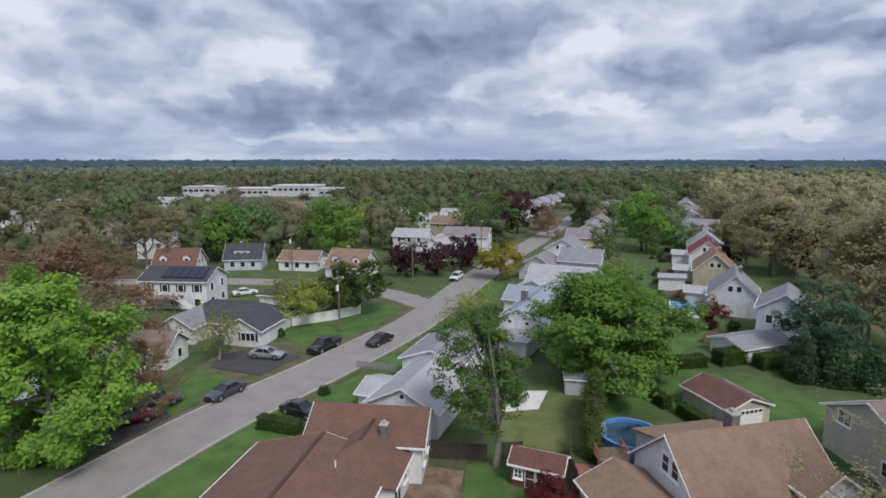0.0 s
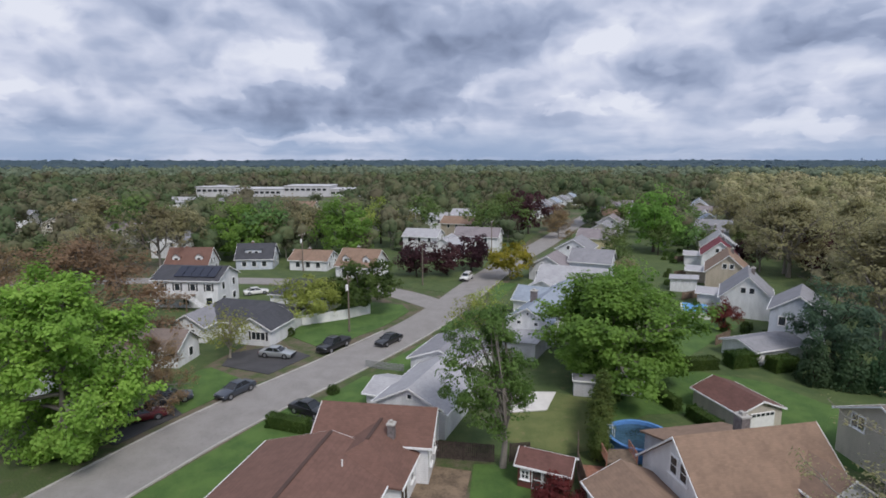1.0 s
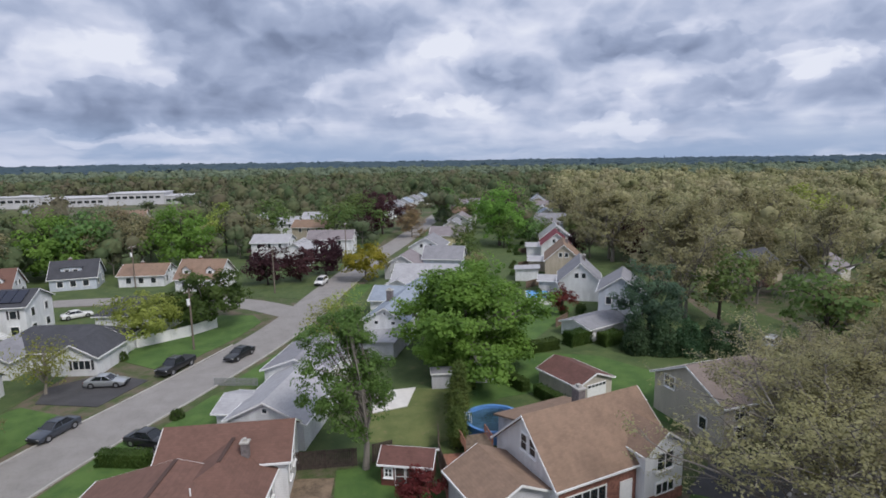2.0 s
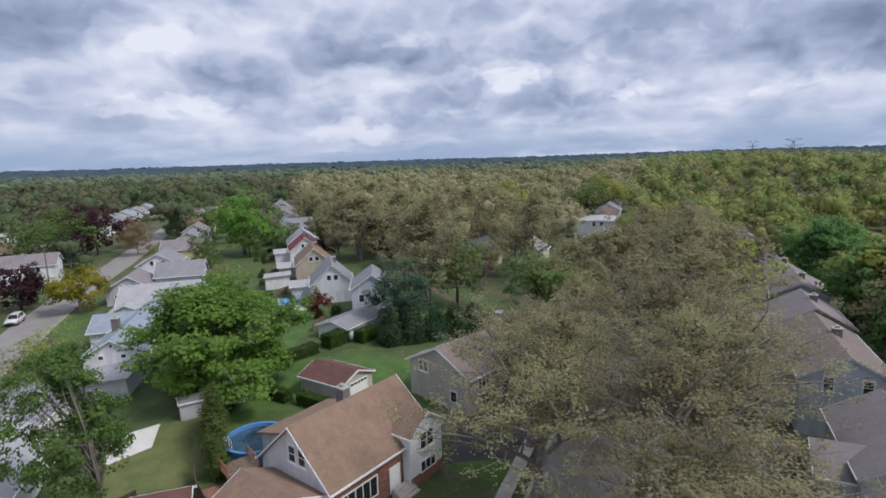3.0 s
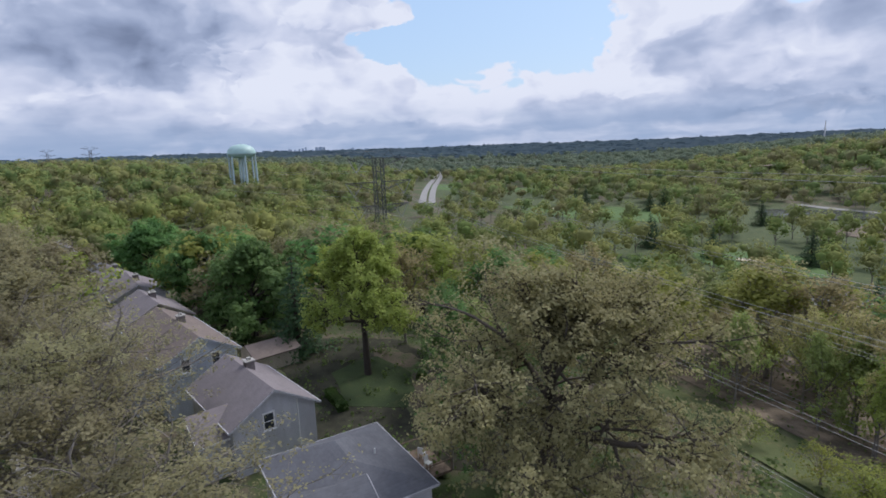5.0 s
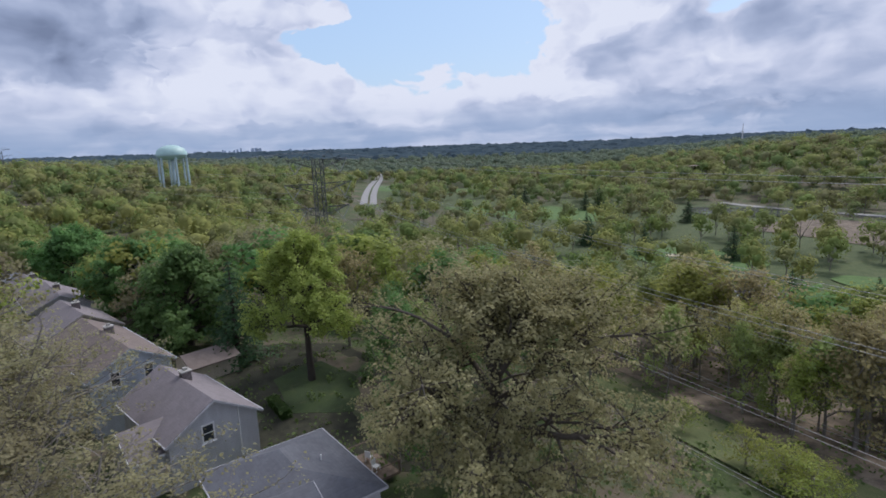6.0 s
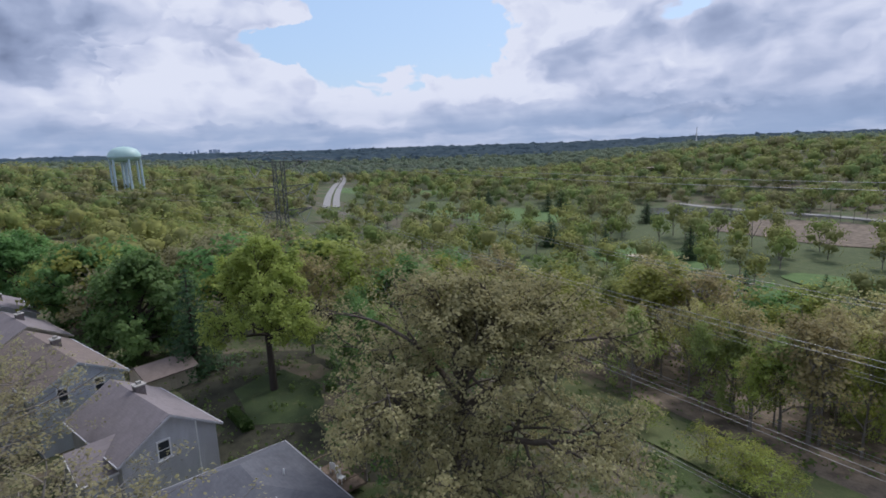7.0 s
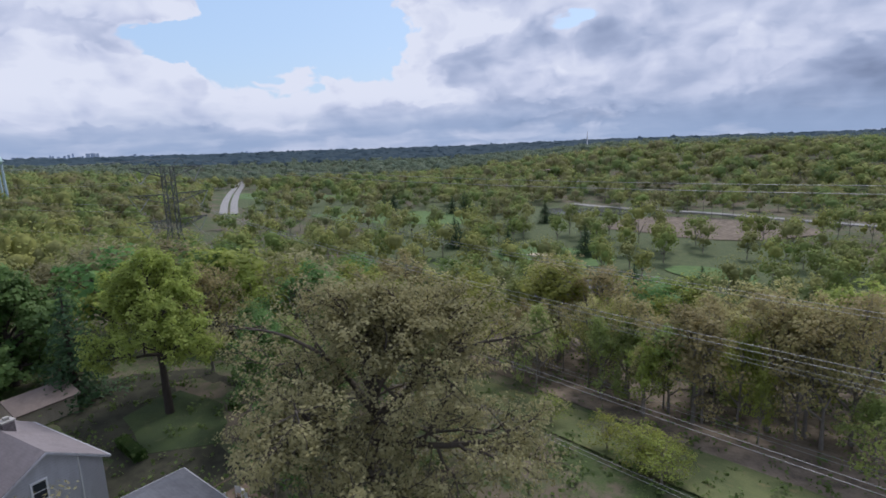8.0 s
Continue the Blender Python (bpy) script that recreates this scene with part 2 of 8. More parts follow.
def bark(name, colour):
    m, k, b = material(name, 0.95)
    p = k.vec("MULTIPLY", place(k), (1.0, 1.0, 0.25))
    n = k.noise(p, 6.0, 6.0, 0.65)
    k.put(b.inputs["Base Color"], k.mix(n, tuple(c * 0.5 for c in colour), tuple(c * 1.4 for c in colour)))
    bump(k, b, n, 0.7, 0.05)
    return m


def siding(name, colour, pitch=0.2, vary=0.08):
    """Clapboards: shadow lines painted into the colour every course, faint weathering."""
    m, k, b = material(name, 0.55)
    p = local(k)
    s = k.add("ShaderNodeSeparateXYZ")
    k.put(s.inputs[0], p)
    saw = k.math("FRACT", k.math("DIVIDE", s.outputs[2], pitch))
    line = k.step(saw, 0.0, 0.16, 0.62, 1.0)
    w = k.noise(k.vec("MULTIPLY", place(k), (1.2, 1.2, 0.35)), 0.9, 6.0, 0.6)
    c = k.mix(k.step(w, 0.35, 0.7), tuple(x * (1 - 1.6 * vary) for x in colour), tuple(min(1, x * (1 + vary)) for x in colour))
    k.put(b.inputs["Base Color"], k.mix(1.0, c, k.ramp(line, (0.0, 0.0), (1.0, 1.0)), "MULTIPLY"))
    bump(k, b, saw, 0.5, 0.02)
    return m


def shingle(name, colour, vary=0.22):
    """Asphalt shingles: courses, tabs of slightly different tone, streaks down the slope."""
    m, k, b = material(name, 0.93)
    p = local(k)
    s = k.add("ShaderNodeSeparateXYZ")
    k.put(s.inputs[0], p)
    row = k.math("DIVIDE", s.outputs[2], 0.105)
    cell = k.add("ShaderNodeTexWhiteNoise")
    cell.noise_dimensions = "3D"
    cx = k.add("ShaderNodeCombineXYZ")
    k.put(cx.inputs[0], k.math("FLOOR", k.math("DIVIDE", s.outputs[0], 0.30)))
    k.put(cx.inputs[1], k.math("FLOOR", k.math("DIVIDE", s.outputs[1], 0.30)))
    k.put(cx.inputs[2], k.math("FLOOR", row))
    k.put(cell.inputs[0], cx.outputs[0])
    streak = k.noise(k.vec("MULTIPLY", p, (0.8, 0.8, 0.12)), 1.1, 6.0, 0.62)
    grain = k.noise(p, 38.0, 2.0)
    v = k.math("ADD", k.math("ADD", k.math("MULTIPLY", cell.outputs[0], 0.14), k.math("MULTIPLY", streak, 0.72)), k.math("MULTIPLY", grain, 0.2))
    c = k.mix(k.step(v, 0.25, 0.8), tuple(x * (1 - vary * 1.2) for x in colour), tuple(min(1, x * (1 + vary)) for x in colour))
    edge = k.step(k.math("FRACT", row), 0.0, 0.2, 0.86, 1.0)
    k.put(b.inputs["Base Color"], k.mix(1.0, c, k.ramp(edge, (0.0, 0.0), (1.0, 1.0)), "MULTIPLY"))
    bump(k, b, k.math("ADD", k.math("FRACT", row), k.math("MULTIPLY", grain, 0.4)), 0.35, 0.012)
    return m


def grass_ground():
    """Rough ground: grass, leaf litter and undergrowth."""
    m, k, b = material("ground_grass", 0.95)
    p = place(k)
    big = k.noise(p, 0.05, 4.0, 0.6)
    mid = k.noise(p, 0.5, 6.0, 0.65)
    fine = k.noise(p, 7.0, 4.0, 0.7)
    grass = k.mix(k.step(fine, 0.3, 0.75), (0.036, 0.062, 0.016), (0.085, 0.115, 0.034))
    litter = k.mix(fine, (0.080, 0.064, 0.046), (0.185, 0.150, 0.105))
    k.put(b.inputs["Base Color"], k.mix(k.step(k.math("ADD", k.math("MULTIPLY", big, 0.5), k.math("MULTIPLY", mid, 0.5)), 0.44, 0.58), grass, litter))
    bump(k, b, fine, 0.6, 0.08)
    return m


def lawn_mat(name, c1, c2, dry=0.25):
    m, k, b = material(name, 0.95)
    p = place(k)
    mid = k.noise(p, 0.35, 6.0, 0.62)
    fine = k.noise(p, 11.0, 3.0, 0.7)
    c = k.mix(k.step(mid, 0.33, 0.67), c1, c2)
    c = k.mix(k.step(fine, 0.35, 0.8, 0.0, 0.45), c, tuple(x * 1.35 for x in c2))
    c = k.mix(k.step(k.noise(p, 0.8, 4.0, 0.7), 0.56, 0.72, 0.0, dry), c, (0.19, 0.165, 0.075))
    k.put(b.inputs["Base Color"], c)
    bump(k, b, fine, 0.6, 0.05)
    return m


def asphalt(name, c, vary=0.25):
    m, k, b = material(name, 0.9)
    p = place(k)
    mid = k.noise(p, 0.4, 6.0, 0.6)
    fine = k.noise(p, 25.0, 2.0, 0.7)
    crack = k.noise(p, 1.1, 8.0, 0.75, dist=1.5)
    col = k.mix(k.step(mid, 0.3, 0.7), tuple(x * (1 - vary) for x in c), tuple(x * (1 + vary) for x in c))
    col = k.mix(k.math("MULTIPLY", fine, 0.35), col, tuple(x * 1.5 for x in c))
    line = k.step(k.math("ABSOLUTE", k.math("SUBTRACT", crack, 0.5)), 0.0, 0.012, 0.55, 0.0)
    col = k.mix(line, col, tuple(x * 0.45 for x in c))
    k.put(b.inputs["Base Color"], col)
    bump(k, b, fine, 0.4, 0.01)
    return m


def glassy(name, colour, rough=0.08):
    m, k, b = material(name, rough)
    b.inputs["Base Color"].default_value = (*colour, 1)
    b.inputs["Specular IOR Level"].default_value = 0.7
    return m


def paint(name, colour, metal=0.3):
    m, k, b = material(name, 0.32, metal)
    n = k.noise(place(k), 5.0, 4.0)
    k.put(b.inputs["Base Color"], k.mix(n, tuple(c * 0.9 for c in colour), tuple(min(1, c * 1.08) for c in colour)))
    b.inputs["Coat Weight"].default_value = 0.8
    b.inputs["Coat Roughness"].default_value = 0.12
    return m


M = {}
M["ground"] = grass_ground()
M["lawn"] = lawn_mat("lawn_grass", (0.040, 0.090, 0.017), (0.078, 0.142, 0.030), 0.15)
M["yards"] = lawn_mat("yard_grass", (0.042, 0.072, 0.020), (0.076, 0.108, 0.032), 0.5)
# Lawn green darkened in the colour to stand in for shade.
M["shade"] = lawn_mat("shade_dark_grass", (0.026, 0.044, 0.014), (0.046, 0.070, 0.020), 0.3)
M["rough"] = lawn_mat("golf_rough", (0.048, 0.072, 0.024), (0.080, 0.105, 0.036), 0.6)
M["lawn_dry"] = lawn_mat("worn_lawn", (0.075, 0.105, 0.028), (0.135, 0.150, 0.050), 0.7)
M["road"] = asphalt("worn_asphalt", (0.235, 0.222, 0.212), 0.12)
M["drive"] = asphalt("dark_asphalt", (0.055, 0.054, 0.058))
M["concrete"] = plain("concrete", (0.40, 0.385, 0.36), 0.9, vary=0.14, scale=0.8, relief=0.004)
M["slab"] = plain("pale_slab", (0.62, 0.60, 0.57), 0.9, vary=0.07, scale=0.7, relief=0.004)
M["earth"] = plain("bare_earth", (0.17, 0.125, 0.085), 1.0, vary=0.4, scale=0.6, relief=0.03)
M["dry"] = plain("dry_grass", (0.27, 0.215, 0.115), 1.0, vary=0.3, scale=0.3, relief=0.04)
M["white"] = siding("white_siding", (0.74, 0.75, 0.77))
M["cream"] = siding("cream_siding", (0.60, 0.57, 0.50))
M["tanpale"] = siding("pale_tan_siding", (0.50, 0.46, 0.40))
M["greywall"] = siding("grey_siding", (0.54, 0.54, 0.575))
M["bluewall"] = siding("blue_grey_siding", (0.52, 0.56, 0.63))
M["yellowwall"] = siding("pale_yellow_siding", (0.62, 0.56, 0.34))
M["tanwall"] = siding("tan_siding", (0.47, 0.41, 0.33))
M["brick"] = plain("red_brick", (0.22, 0.10, 0.075), 0.9, vary=0.3, scale=4.0, relief=0.01)
M["redbrown"] = siding("red_brown_boards", (0.16, 0.055, 0.045), 0.16)
M["trim"] = plain("white_trim", (0.78, 0.78, 0.78), 0.5, vary=0.05)
M["r_brown"] = shingle("brown_shingles", (0.150, 0.082, 0.064), 0.16)
M["r_tan"] = shingle("tan_shingles", (0.230, 0.156, 0.112), 0.18)
M["r_red"] = shingle("red_brown_shingles", (0.128, 0.062, 0.052))
M["r_grey"] = shingle("grey_shingles", (0.235, 0.235, 0.255), 0.16)
M["r_light"] = shingle("light_grey_shingles", (0.36, 0.36, 0.38), 0.14)
M["r_blue"] = shingle("blue_grey_shingles", (0.26, 0.30, 0.36), 0.14)
M["r_slate"] = shingle("slate_grey_shingles", (0.128, 0.133, 0.152), 0.2)
M["r_ridge"] = shingle("dark_brown_ridge_shingles", (0.072, 0.043, 0.036), 0.12)
M["r_taupe"] = shingle("taupe_shingles", (0.195, 0.158, 0.142), 0.16)
M["r_dark"] = shingle("charcoal_shingles", (0.058, 0.060, 0.070))
M["r_mauve"] = shingle("mauve_grey_shingles", (0.225, 0.200, 0.210), 0.13)
M["r_maroon"] = shingle("maroon_shingles", (0.20, 0.045, 0.060))
M["pane"] = glassy("window_pane", (0.025, 0.030, 0.036))
M["solar"] = glassy("solar_panel", (0.010, 0.013, 0.028), 0.25)
M["chimney"] = plain("grey_chimney_brick", (0.17, 0.15, 0.15), 0.9, vary=0.3, scale=5.0, relief=0.01)
M["wood"] = plain("weathered_wood", (0.17, 0.125, 0.09), 0.9, vary=0.3, scale=3.0, relief=0.01)
M["deck"] = plain("stained_deck_wood", (0.26, 0.125, 0.085), 0.85, vary=0.2, scale=2.0)
M["darkwood"] = plain("dark_fence_wood", (0.060, 0.045, 0.038), 0.95, vary=0.3, scale=4.0)
M["pole"] = plain("pole_wood", (0.16, 0.13, 0.105), 0.95, vary=0.25, scale=4.0)
M["steel"] = plain("galvanised_steel", (0.105, 0.11, 0.11), 0.55, 0.3, vary=0.2)
M["wire"] = plain("wire_metal", (0.32, 0.325, 0.33), 0.5, 0.3)
M["tank"] = plain("pale_green_tank_paint", (0.42, 0.60, 0.58), 0.5, vary=0.08, scale=0.2)
M["tankleg"] = plain("pale_blue_column_paint", (0.46, 0.58, 0.64), 0.5, vary=0.08, scale=0.2)
M["poolblue"] = plain("pool_wall_blue", (0.10, 0.24, 0.52), 0.5, vary=0.15)
M["black"] = plain("black_rubber", (0.020, 0.020, 0.022), 0.7)
M["grill"] = plain("dark_metal", (0.035, 0.036, 0.040), 0.5, 0.3)
M["rim"] = plain("alloy_rim", (0.42, 0.43, 0.45), 0.35, 0.8)
M["carglass"] = glassy("car_glass", (0.015, 0.018, 0.022), 0.05)
M["lens"] = glassy("clear_lamp_lens", (0.65, 0.66, 0.68), 0.1)
M["tail"] = glassy("red_lamp_lens", (0.30, 0.012, 0.012), 0.15)
M["rock"] = plain("bare_rock", (0.33, 0.26, 0.22), 0.95, vary=0.3, scale=0.15, relief=0.1)
# Air haze given as the wall colour of the far city.
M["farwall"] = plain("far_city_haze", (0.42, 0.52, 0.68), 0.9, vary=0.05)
M["bark"] = bark("grey_brown_bark", (0.215, 0.195, 0.172))
M["bark_dark"] = bark("dark_bark", (0.055, 0.045, 0.038))
M["bark_mid"] = bark("brown_oak_bark", (0.095, 0.080, 0.064))
M["bark_pale"] = bark("pale_mottled_bark", (0.27, 0.24, 0.20))
M["lf_bright"] = foliage("bright_maple_leaves", (0.175, 0.30, 0.05), (0.36, 0.53, 0.105))
M["lf_maple"] = foliage("fresh_maple_leaves", (0.115, 0.245, 0.046), (0.260, 0.475, 0.096))
M["lf_yard"] = foliage("yard_maple_leaves", (0.090, 0.165, 0.042), (0.195, 0.315, 0.085))
M["lf_green"] = foliage("green_leaves", (0.090, 0.140, 0.040), (0.195, 0.265, 0.085))
M["lf_fresh"] = foliage("soft_green_young_leaves", (0.22, 0.275, 0.088), (0.40, 0.475, 0.16))
M["lf_tan"] = foliage("golden_olive_young_leaves", (0.300, 0.270, 0.120), (0.520, 0.475, 0.220))
M["lf_deep"] = foliage("deep_green_leaves", (0.105, 0.20, 0.062), (0.21, 0.35, 0.115))
M["lf_lime"] = foliage("yellow_green_leaves", (0.21, 0.25, 0.055), (0.43, 0.475, 0.12))
M["lf_yellow"] = foliage("yellow_blossom_leaves", (0.217, 0.217, 0.023), (0.435, 0.392, 0.051))
M["lf_olive"] = foliage("young_olive_leaves", (0.25, 0.234, 0.128), (0.40, 0.375, 0.205))
M["lf_oak"] = foliage("pale_oak_catkins", (0.325, 0.315, 0.145), (0.54, 0.52, 0.27))
M["lf_purple"] = foliage("purple_plum_leaves", (0.050, 0.022, 0.028), (0.120, 0.055, 0.064))
M["lf_red"] = foliage("crimson_maple_leaves", (0.095, 0.017, 0.022), (0.200, 0.045, 0.048))
M["lf_rust"] = foliage("rust_young_leaves", (0.23, 0.16, 0.09), (0.38, 0.275, 0.165))
M["lf_conifer"] = foliage("dark_conifer_needles", (0.042, 0.085, 0.040), (0.098, 0.170, 0.080))
M["lf_arbor"] = foliage("arborvitae_fronds", (0.075, 0.120, 0.030), (0.180, 0.235, 0.062))
M["lf_hedge"] = foliage("clipped_hedge_leaves", (0.045, 0.085, 0.020), (0.115, 0.180, 0.042))
M["litter"] = plain("brown_leaf_litter", (0.165, 0.132, 0.098), 1.0, vary=0.4, scale=0.5, relief=0.05)
M["lf_pine"] = foliage("blue_green_pine_needles", (0.060, 0.105, 0.065), (0.135, 0.205, 0.125))
# Garden earth painted very dark to carry the shade of the trees.
M["mould"] = plain("shade_dark_garden_ground", (0.034, 0.034, 0.020), 1.0, vary=0.45, scale=0.7, relief=0.04)
M["lf_pink"] = foliage("pink_blossom", (0.377, 0.189, 0.174), (0.600, 0.392, 0.362))
M["woods"] = woods_mix("spring_woodland", [(0.155, 0.19, 0.075), (0.255, 0.265, 0.11), (0.2, 0.275, 0.085), (0.345, 0.355, 0.12), (0.24, 0.25, 0.11), (0.265, 0.34, 0.1), (0.4, 0.42, 0.135)])
# Paler than the near woods: haze is put into the leaf tones.
M["woods_valley"] = woods_mix("haze_paled_valley_woodland", [(0.16, 0.2, 0.09), (0.28, 0.27, 0.135), (0.19, 0.27, 0.1), (0.34, 0.365, 0.13), (0.26, 0.24, 0.13), (0.26, 0.345, 0.115), (0.38, 0.415, 0.14)])
# Extra blue in these tones stands in for haze.
M["woods_left"] = woods_mix("suburban_tree_mix_hazed", [(0.135, 0.135, 0.095), (0.11, 0.15, 0.08), (0.19, 0.18, 0.115), (0.11, 0.16, 0.08), (0.17, 0.19, 0.1), (0.175, 0.155, 0.11), (0.105, 0.135, 0.085)])
M["poolcover"] = plain("pool_cover_water", (0.035, 0.075, 0.12), 0.25, vary=0.6, scale=0.5)
M["bluecover"] = plain("bright_blue_cover", (0.10, 0.30, 0.62), 0.5, vary=0.15)
M["shopwall"] = plain("pale_grey_cladding", (0.50, 0.50, 0.52), 0.8, vary=0.12, scale=0.1)
# Olive leaves with some haze blue mixed into the tones.
M["woods_olive"] = woods_mix("pale_olive_tree_mix_hazed", [(0.28, 0.26, 0.155), (0.38, 0.35, 0.215), (0.25, 0.26, 0.13), (0.44, 0.41, 0.24), (0.33, 0.325, 0.17)])
# The blue here is distance haze painted into the treetops.
M["woods_horizon"] = woods_mix("haze_blue_horizon_woodland", [(0.075, 0.115, 0.15), (0.105, 0.145, 0.165), (0.085, 0.125, 0.155)])
M["fairway"] = lawn_mat("mown_fairway", (0.062, 0.120, 0.030), (0.098, 0.165, 0.045), 0.2)
M["scrub"] = lawn_mat("rough_scrub_grass", (0.075, 0.098, 0.034), (0.135, 0.150, 0.058), 0.9)
M["sand"] = plain("bunker_sand", (0.55, 0.48, 0.36), 1.0, vary=0.1)
M["highway"] = asphalt("pale_highway_concrete", (0.27, 0.265, 0.26), 0.1)
M["water"] = glassy("pond_water", (0.10, 0.11, 0.11), 0.12)
# Leaf tones greyed and blued, so the haze sits in the colour.
M["woods_far"] = woods_mix("haze_tinted_distant_woodland", [(0.17, 0.215, 0.165), (0.225, 0.265, 0.18), (0.185, 0.24, 0.175), (0.26, 0.3, 0.195)])

# ---------------------------------------------------------------- mesh helpers
def from_arrays(name, verts, faces, mat, smooth=False):
    """A mesh from vertex and face arrays (faces all of one length)."""
    verts, faces = np.asarray(verts, np.float32), np.asarray(faces, np.int32)
    me = bpy.data.meshes.new(name)
    n = faces.shape[1]
    me.vertices.add(len(verts))
    me.vertices.foreach_set("co", verts.ravel())
    me.loops.add(faces.size)
    me.loops.foreach_set("vertex_index", faces.ravel())
    me.polygons.add(len(faces))
    me.polygons.foreach_set("loop_start", np.arange(0, faces.size, n, dtype=np.int32))
    if smooth:
        me.polygons.foreach_set("use_smooth", np.ones(len(faces), bool))
    me.materials.append(mat)
    me.update(calc_edges=True)
    return me


class Geo:
    """Collects boxes, prisms and slabs into one mesh."""

    def __init__(self):
        self.v, self.f = [], []

    def poly(self, pts, faces):
        o = len(self.v)
        self.v += [tuple(p) for p in pts]
        self.f += [tuple(o + i for i in f) for f in faces]
        return self

    def box(self, cx, cy, cz, sx, sy, sz, m=None):
        p = [(cx + a * sx / 2, cy + b * sy / 2, cz + c * sz / 2) for a in (-1, 1) for b in (-1, 1) for c in (-1, 1)]
        if m is not None:
            p = [tuple(m @ Vector(q)) for q in p]
        return self.poly(p, [(0, 1, 3, 2), (4, 6, 7, 5), (0, 4, 5, 1), (2, 3, 7, 6), (0, 2, 6, 4), (1, 5, 7, 3)])

    def prism(self, outline, axis_a, axis_b, base, depth):
        """outline of (a, b) in the plane of two axes from base, pushed along the vector depth."""
        A, Bv, P, D = Vector(axis_a), Vector(axis_b), Vector(base), Vector(depth)
        low = [P + A * a + Bv * b for a, b in outline]
        n = len(low)
        faces = [tuple(range(n))[::-1], tuple(range(n, 2 * n))]
        faces += [(i, (i + 1) % n, n + (i + 1) % n, n + i) for i in range(n)]
        return self.poly(low + [p + D for p in low], faces)

    def tube(self, a, b, ra, rb, n=8, cap=True):
        a, b = Vector(a), Vector(b)
        d = (b - a).normalized()
        s = d.orthogonal().normalized()
        u = d.cross(s)
        ring = lambda c, r: [c + (s * math.cos(2 * math.pi * i / n) + u * math.sin(2 * math.pi * i / n)) * r for i in range(n)]
        faces = [(i, (i + 1) % n, n + (i + 1) % n, n + i) for i in range(n)]
        if cap:
            faces += [tuple(range(n))[::-1], tuple(range(n, 2 * n))]
        return self.poly(ring(a, ra) + ring(b, rb), faces)

    def mesh(self, name, mat, smooth=False):
        me = bpy.data.meshes.new(name)
        me.from_pydata(self.v, [], self.f)
        bm = bmesh.new()
        bm.from_mesh(me)
        bmesh.ops.recalc_face_normals(bm, faces=bm.faces)
        bm.to_mesh(me)
        bm.free()
        if smooth:
            for p in me.polygons:
                p.use_smooth = True
        me.materials.append(mat)
        return me


def part(name, geo, mat, parent, label="", smooth=False):
    """One mesh object under a thing or a part."""
    me = geo.mesh(name, mat, smooth) if isinstance(geo, Geo) else geo
    ob = new(name, me)
    ob.parent = parent
    if label:
        ob["label"] = label
    return ob


def thing(name, m, label, category, group="", kind=""):
    ob = new(name)
    ob.empty_display_size = 0.3
    ob.matrix_world = m
    ob.matrix_basis = m
    return tagged(ob, label, category, group, kind)


def single(name, geo, mat, label, category, group="", kind="", smooth=False, m=None):
    """A top-level thing that is one mesh."""
    ob = new(name, geo.mesh(name, mat, smooth) if isinstance(geo, Geo) else geo)
    if m is not None:
        ob.matrix_basis = m
    return tagged(ob, label, category, group, kind)


def at_heading(x, y, heading, z=None):
    x, y = x * PLAN, y * PLAN
    return pose(x, y, land(x, y) if z is None else z, 0, 0, -heading)


# ---------------------------------------------------------------- lie of the land
def ease(v, lo, hi):
    v = min(1.0, max(0.0, (v - lo) / (hi - lo)))
    return v * v * (3 - 2 * v)


def land(x, y):
    """Height of the ground: a flat shelf with the two streets, a valley to the south-east, wooded hills beyond it."""
    d = math.hypot(x, y)
    heading = math.degrees(math.atan2(x, y)) if d > 1 else 0.0
    if heading < -120:
        heading += 360
    off = x * 0.42 - y * 0.91                      # metres down the slope from the street
    v = -15.0 * ease(off, 32, 150) * ease(heading, 62, 106)
    south = ease(heading, 122, 147)
    v += south * (23.0 * ease(d, 340, 590) - 9.0 * ease(d, 900, 1600))
    # rise that carries the water tower
    west = ease(heading, 50, 68) * (1 - ease(heading, 92, 104))
    v += west * (11.0 * ease(d, 190, 430) * (1 - 0.5 * ease(d, 900, 1600)) - 3.0 * ease(d, 90, 170) * (1 - ease(d, 190, 400)))
    # swell of the plain, rim of hills at the horizon
    v += ease(d, 300, 900) * 4.0 * noise.noise(Vector((x * 0.0016, y * 0.0016, 0.3)))
    v += ease(d, 700, 2500) * 6.0 * noise.noise(Vector((x * 0.0007, y * 0.0007, 4.3)))
    v -= ease(d, 900, 3500) * 4.0
    v += ease(d, 3000, 4700) * 3.0
    return v
